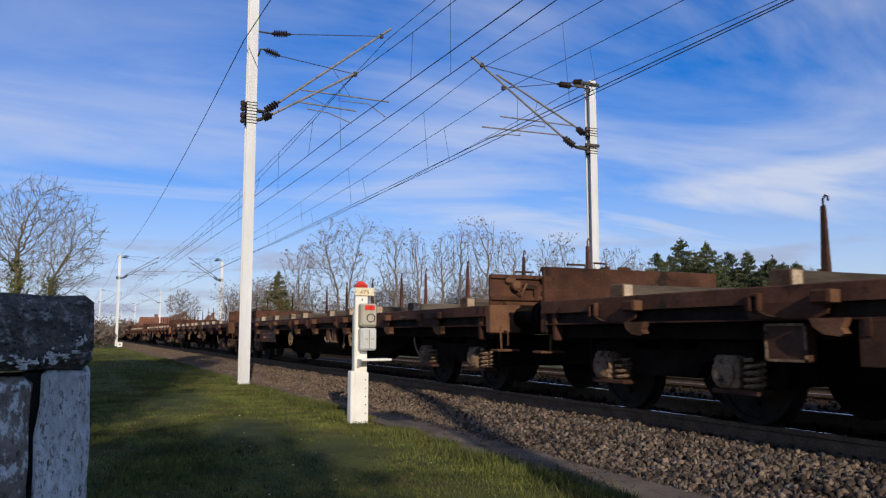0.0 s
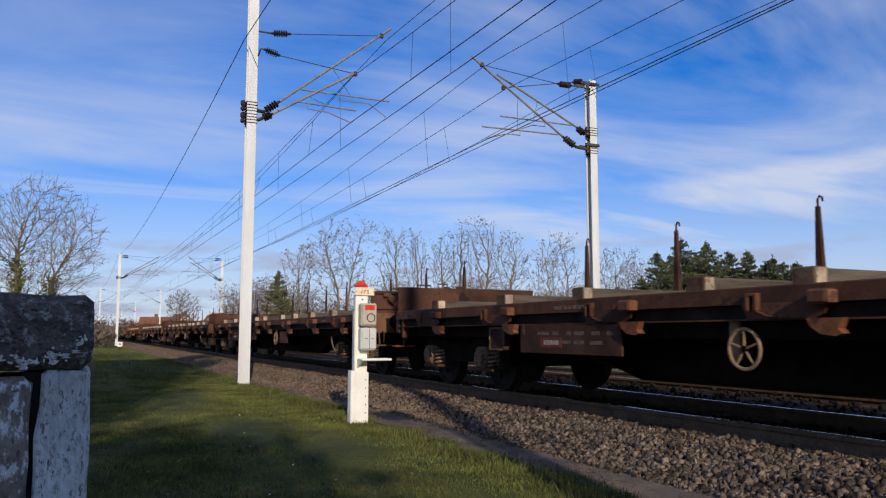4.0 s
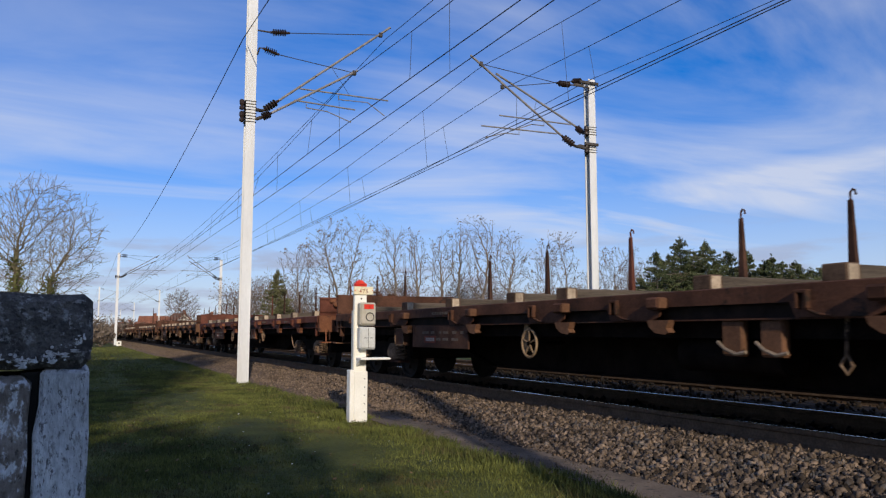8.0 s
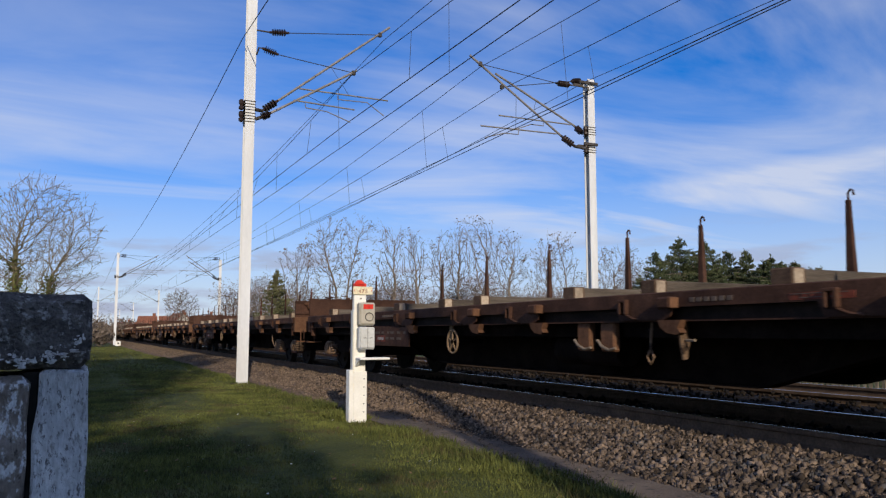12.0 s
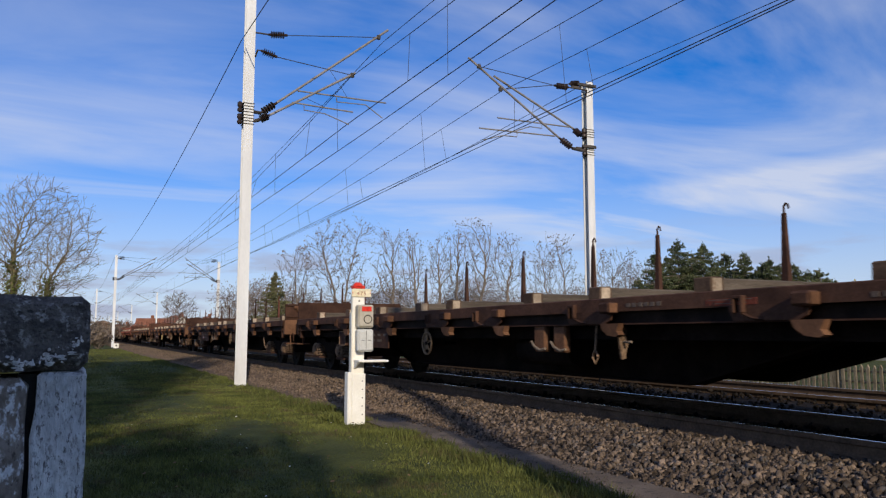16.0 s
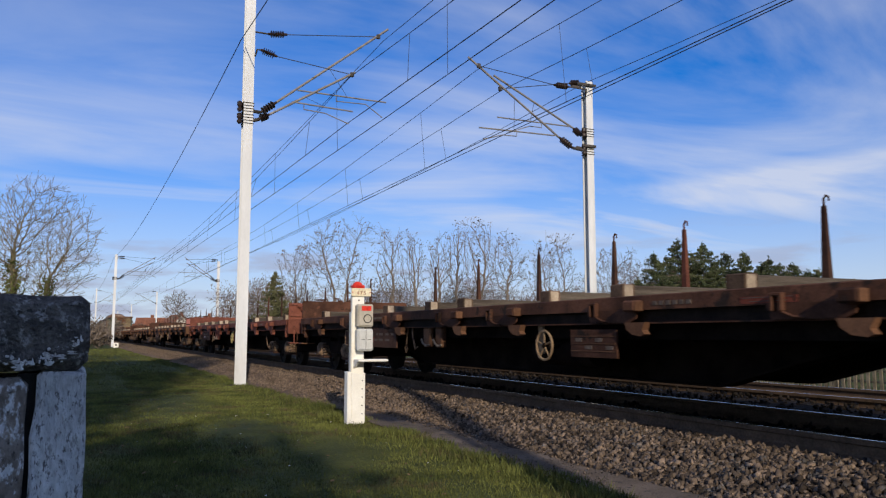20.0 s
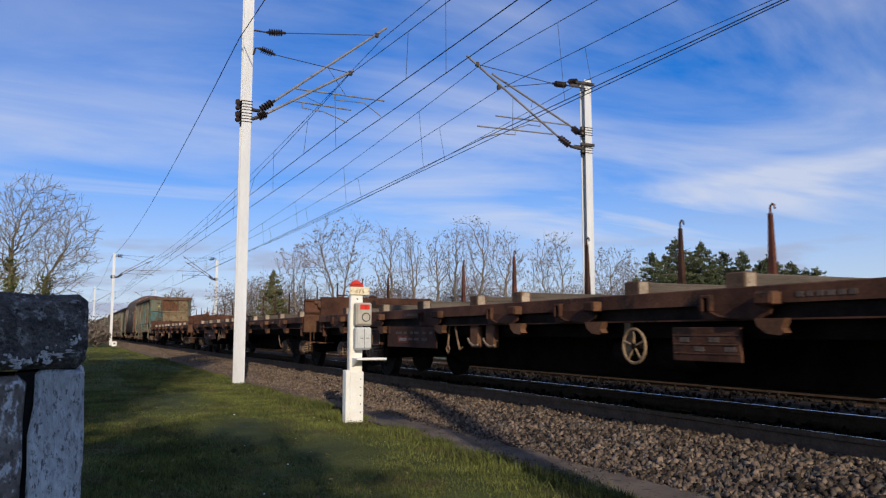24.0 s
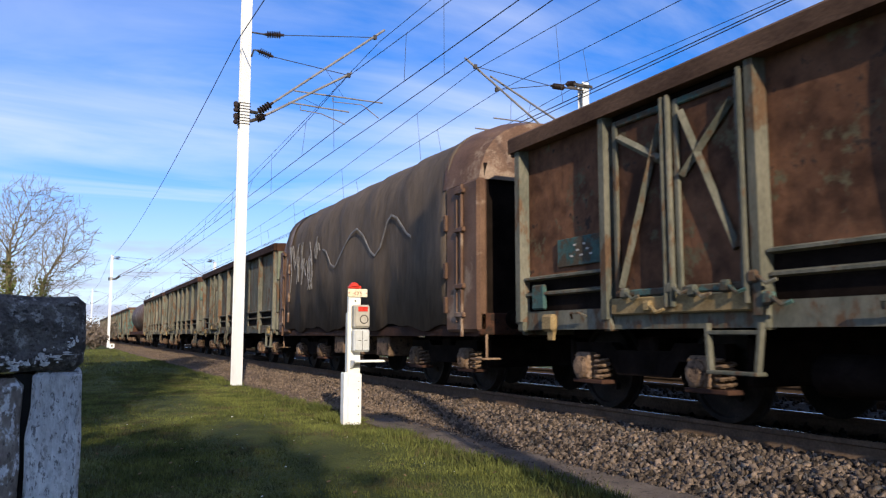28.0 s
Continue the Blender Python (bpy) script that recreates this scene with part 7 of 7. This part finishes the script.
stone_field("ballast_stones", [(4.4, 5.57, 3.0, 9, 13500), (4.18, 4.45, 3.0, 6.5, 1500), (4.3, 4.5, 6.5, 9, 700), (4.5, 5.57, 9, 12, 1200), (4.6, 5.57, 12, 18, 600)], 0.0240, 1, "loose brown-grey ballast stones on the shoulder")
stone_field("ballast_stones", [(5.72, 7.1, 0, 20, 2400), (7.25, 9.15, 0, 25, 3000), (9.35, 10.7, 4, 30, 1800), (10.85, 12.3, 4, 34, 2400)], 0.03, 2, "ballast stones between and beyond the rails, darkened for the train's shade", mat="stone_dark")
stone_field("ballast_stones", [(4.3, 5.57, 8.0, 13, 7500), (4.1, 4.4, 8, 13, 400), (3.95, 5.57, 13, 20, 7500), (3.88, 5.57, 20, 40, 8000), (3.85, 5.57, 40, 70, 7500), (3.85, 5.57, 70, 130, 7000)], 0.018, 5, "brown ballast stones further along the shoulder", mat="stone_fine")
stone_field("path_gravel", [(3.8, 4.45, 3, 9, 9000), (3.8, 4.3, 9, 18, 4000)], 0.011, 3, "fine stones scattered on the gravel path")
PIECES = []
for v, f in SHAPES:
    me = bpy.data.meshes.new("stone")
    me.from_pydata(v, [], f)
    me.materials.append(M["stone_piece"])
    PIECES.append(me)
rnd = random.Random(9)
for i in range(300):
    o = new("stone", PIECES[i % 12]); o.parent = bed
    s = rnd.uniform(0.022, 0.036)
    x, y = rnd.uniform(4.2, 5.5), rnd.uniform(3.2, 7.5)
    o.location, o.scale = (x, y, bed_z(x) + s * 0.55), (s, s, s)
    o.rotation_euler = (rnd.uniform(0, 6.3), rnd.uniform(0, 6.3), rnd.uniform(0, 6.3))


# ---- the train's run ----
def front(k, t):
    """Where the front of wagon k stands along the track at t seconds."""
    return 9.3275 + 19.9 * k - 13.598 * t - 0.03963 * t * t


def rolled(t):
    """Metres that the train has run since the start; it slows a little at the end."""
    return 13.598 * t + 0.03963 * t * t - 0.24 * max(0.0, (t - 27.0)) ** 2


def motions():
    times = [2.0 * i for i in range(14)] + [27.0, 27.5, 28.0]
    wagons = [(w, front(k, 0) + (0.3 if k == 19 else 0)) for k, w in FLATS.items()] + [(w, front(20, 0) + off) for w, off in TAIL]
    for w, start in wagons:
        walk(w, [(t, pose(XC, start - rolled(t), 0)) for t in times])
    # the wheelsets turn by less than 90 degrees from row to row
    ticks = [i / FPS for i in range(28 * FPS + 1)]
    turns = [(t, math.degrees(rolled(t) / 0.46) % 360) for t in ticks]
    for w, start in wagons:
        for ws in [o for o in w.children_recursive if o.name.startswith("wheelset")]:
            x, y, z = ws.location
            walk(ws, [(t, pose(x, y, z, a, 0, 0)) for t, a in turns])


motions()
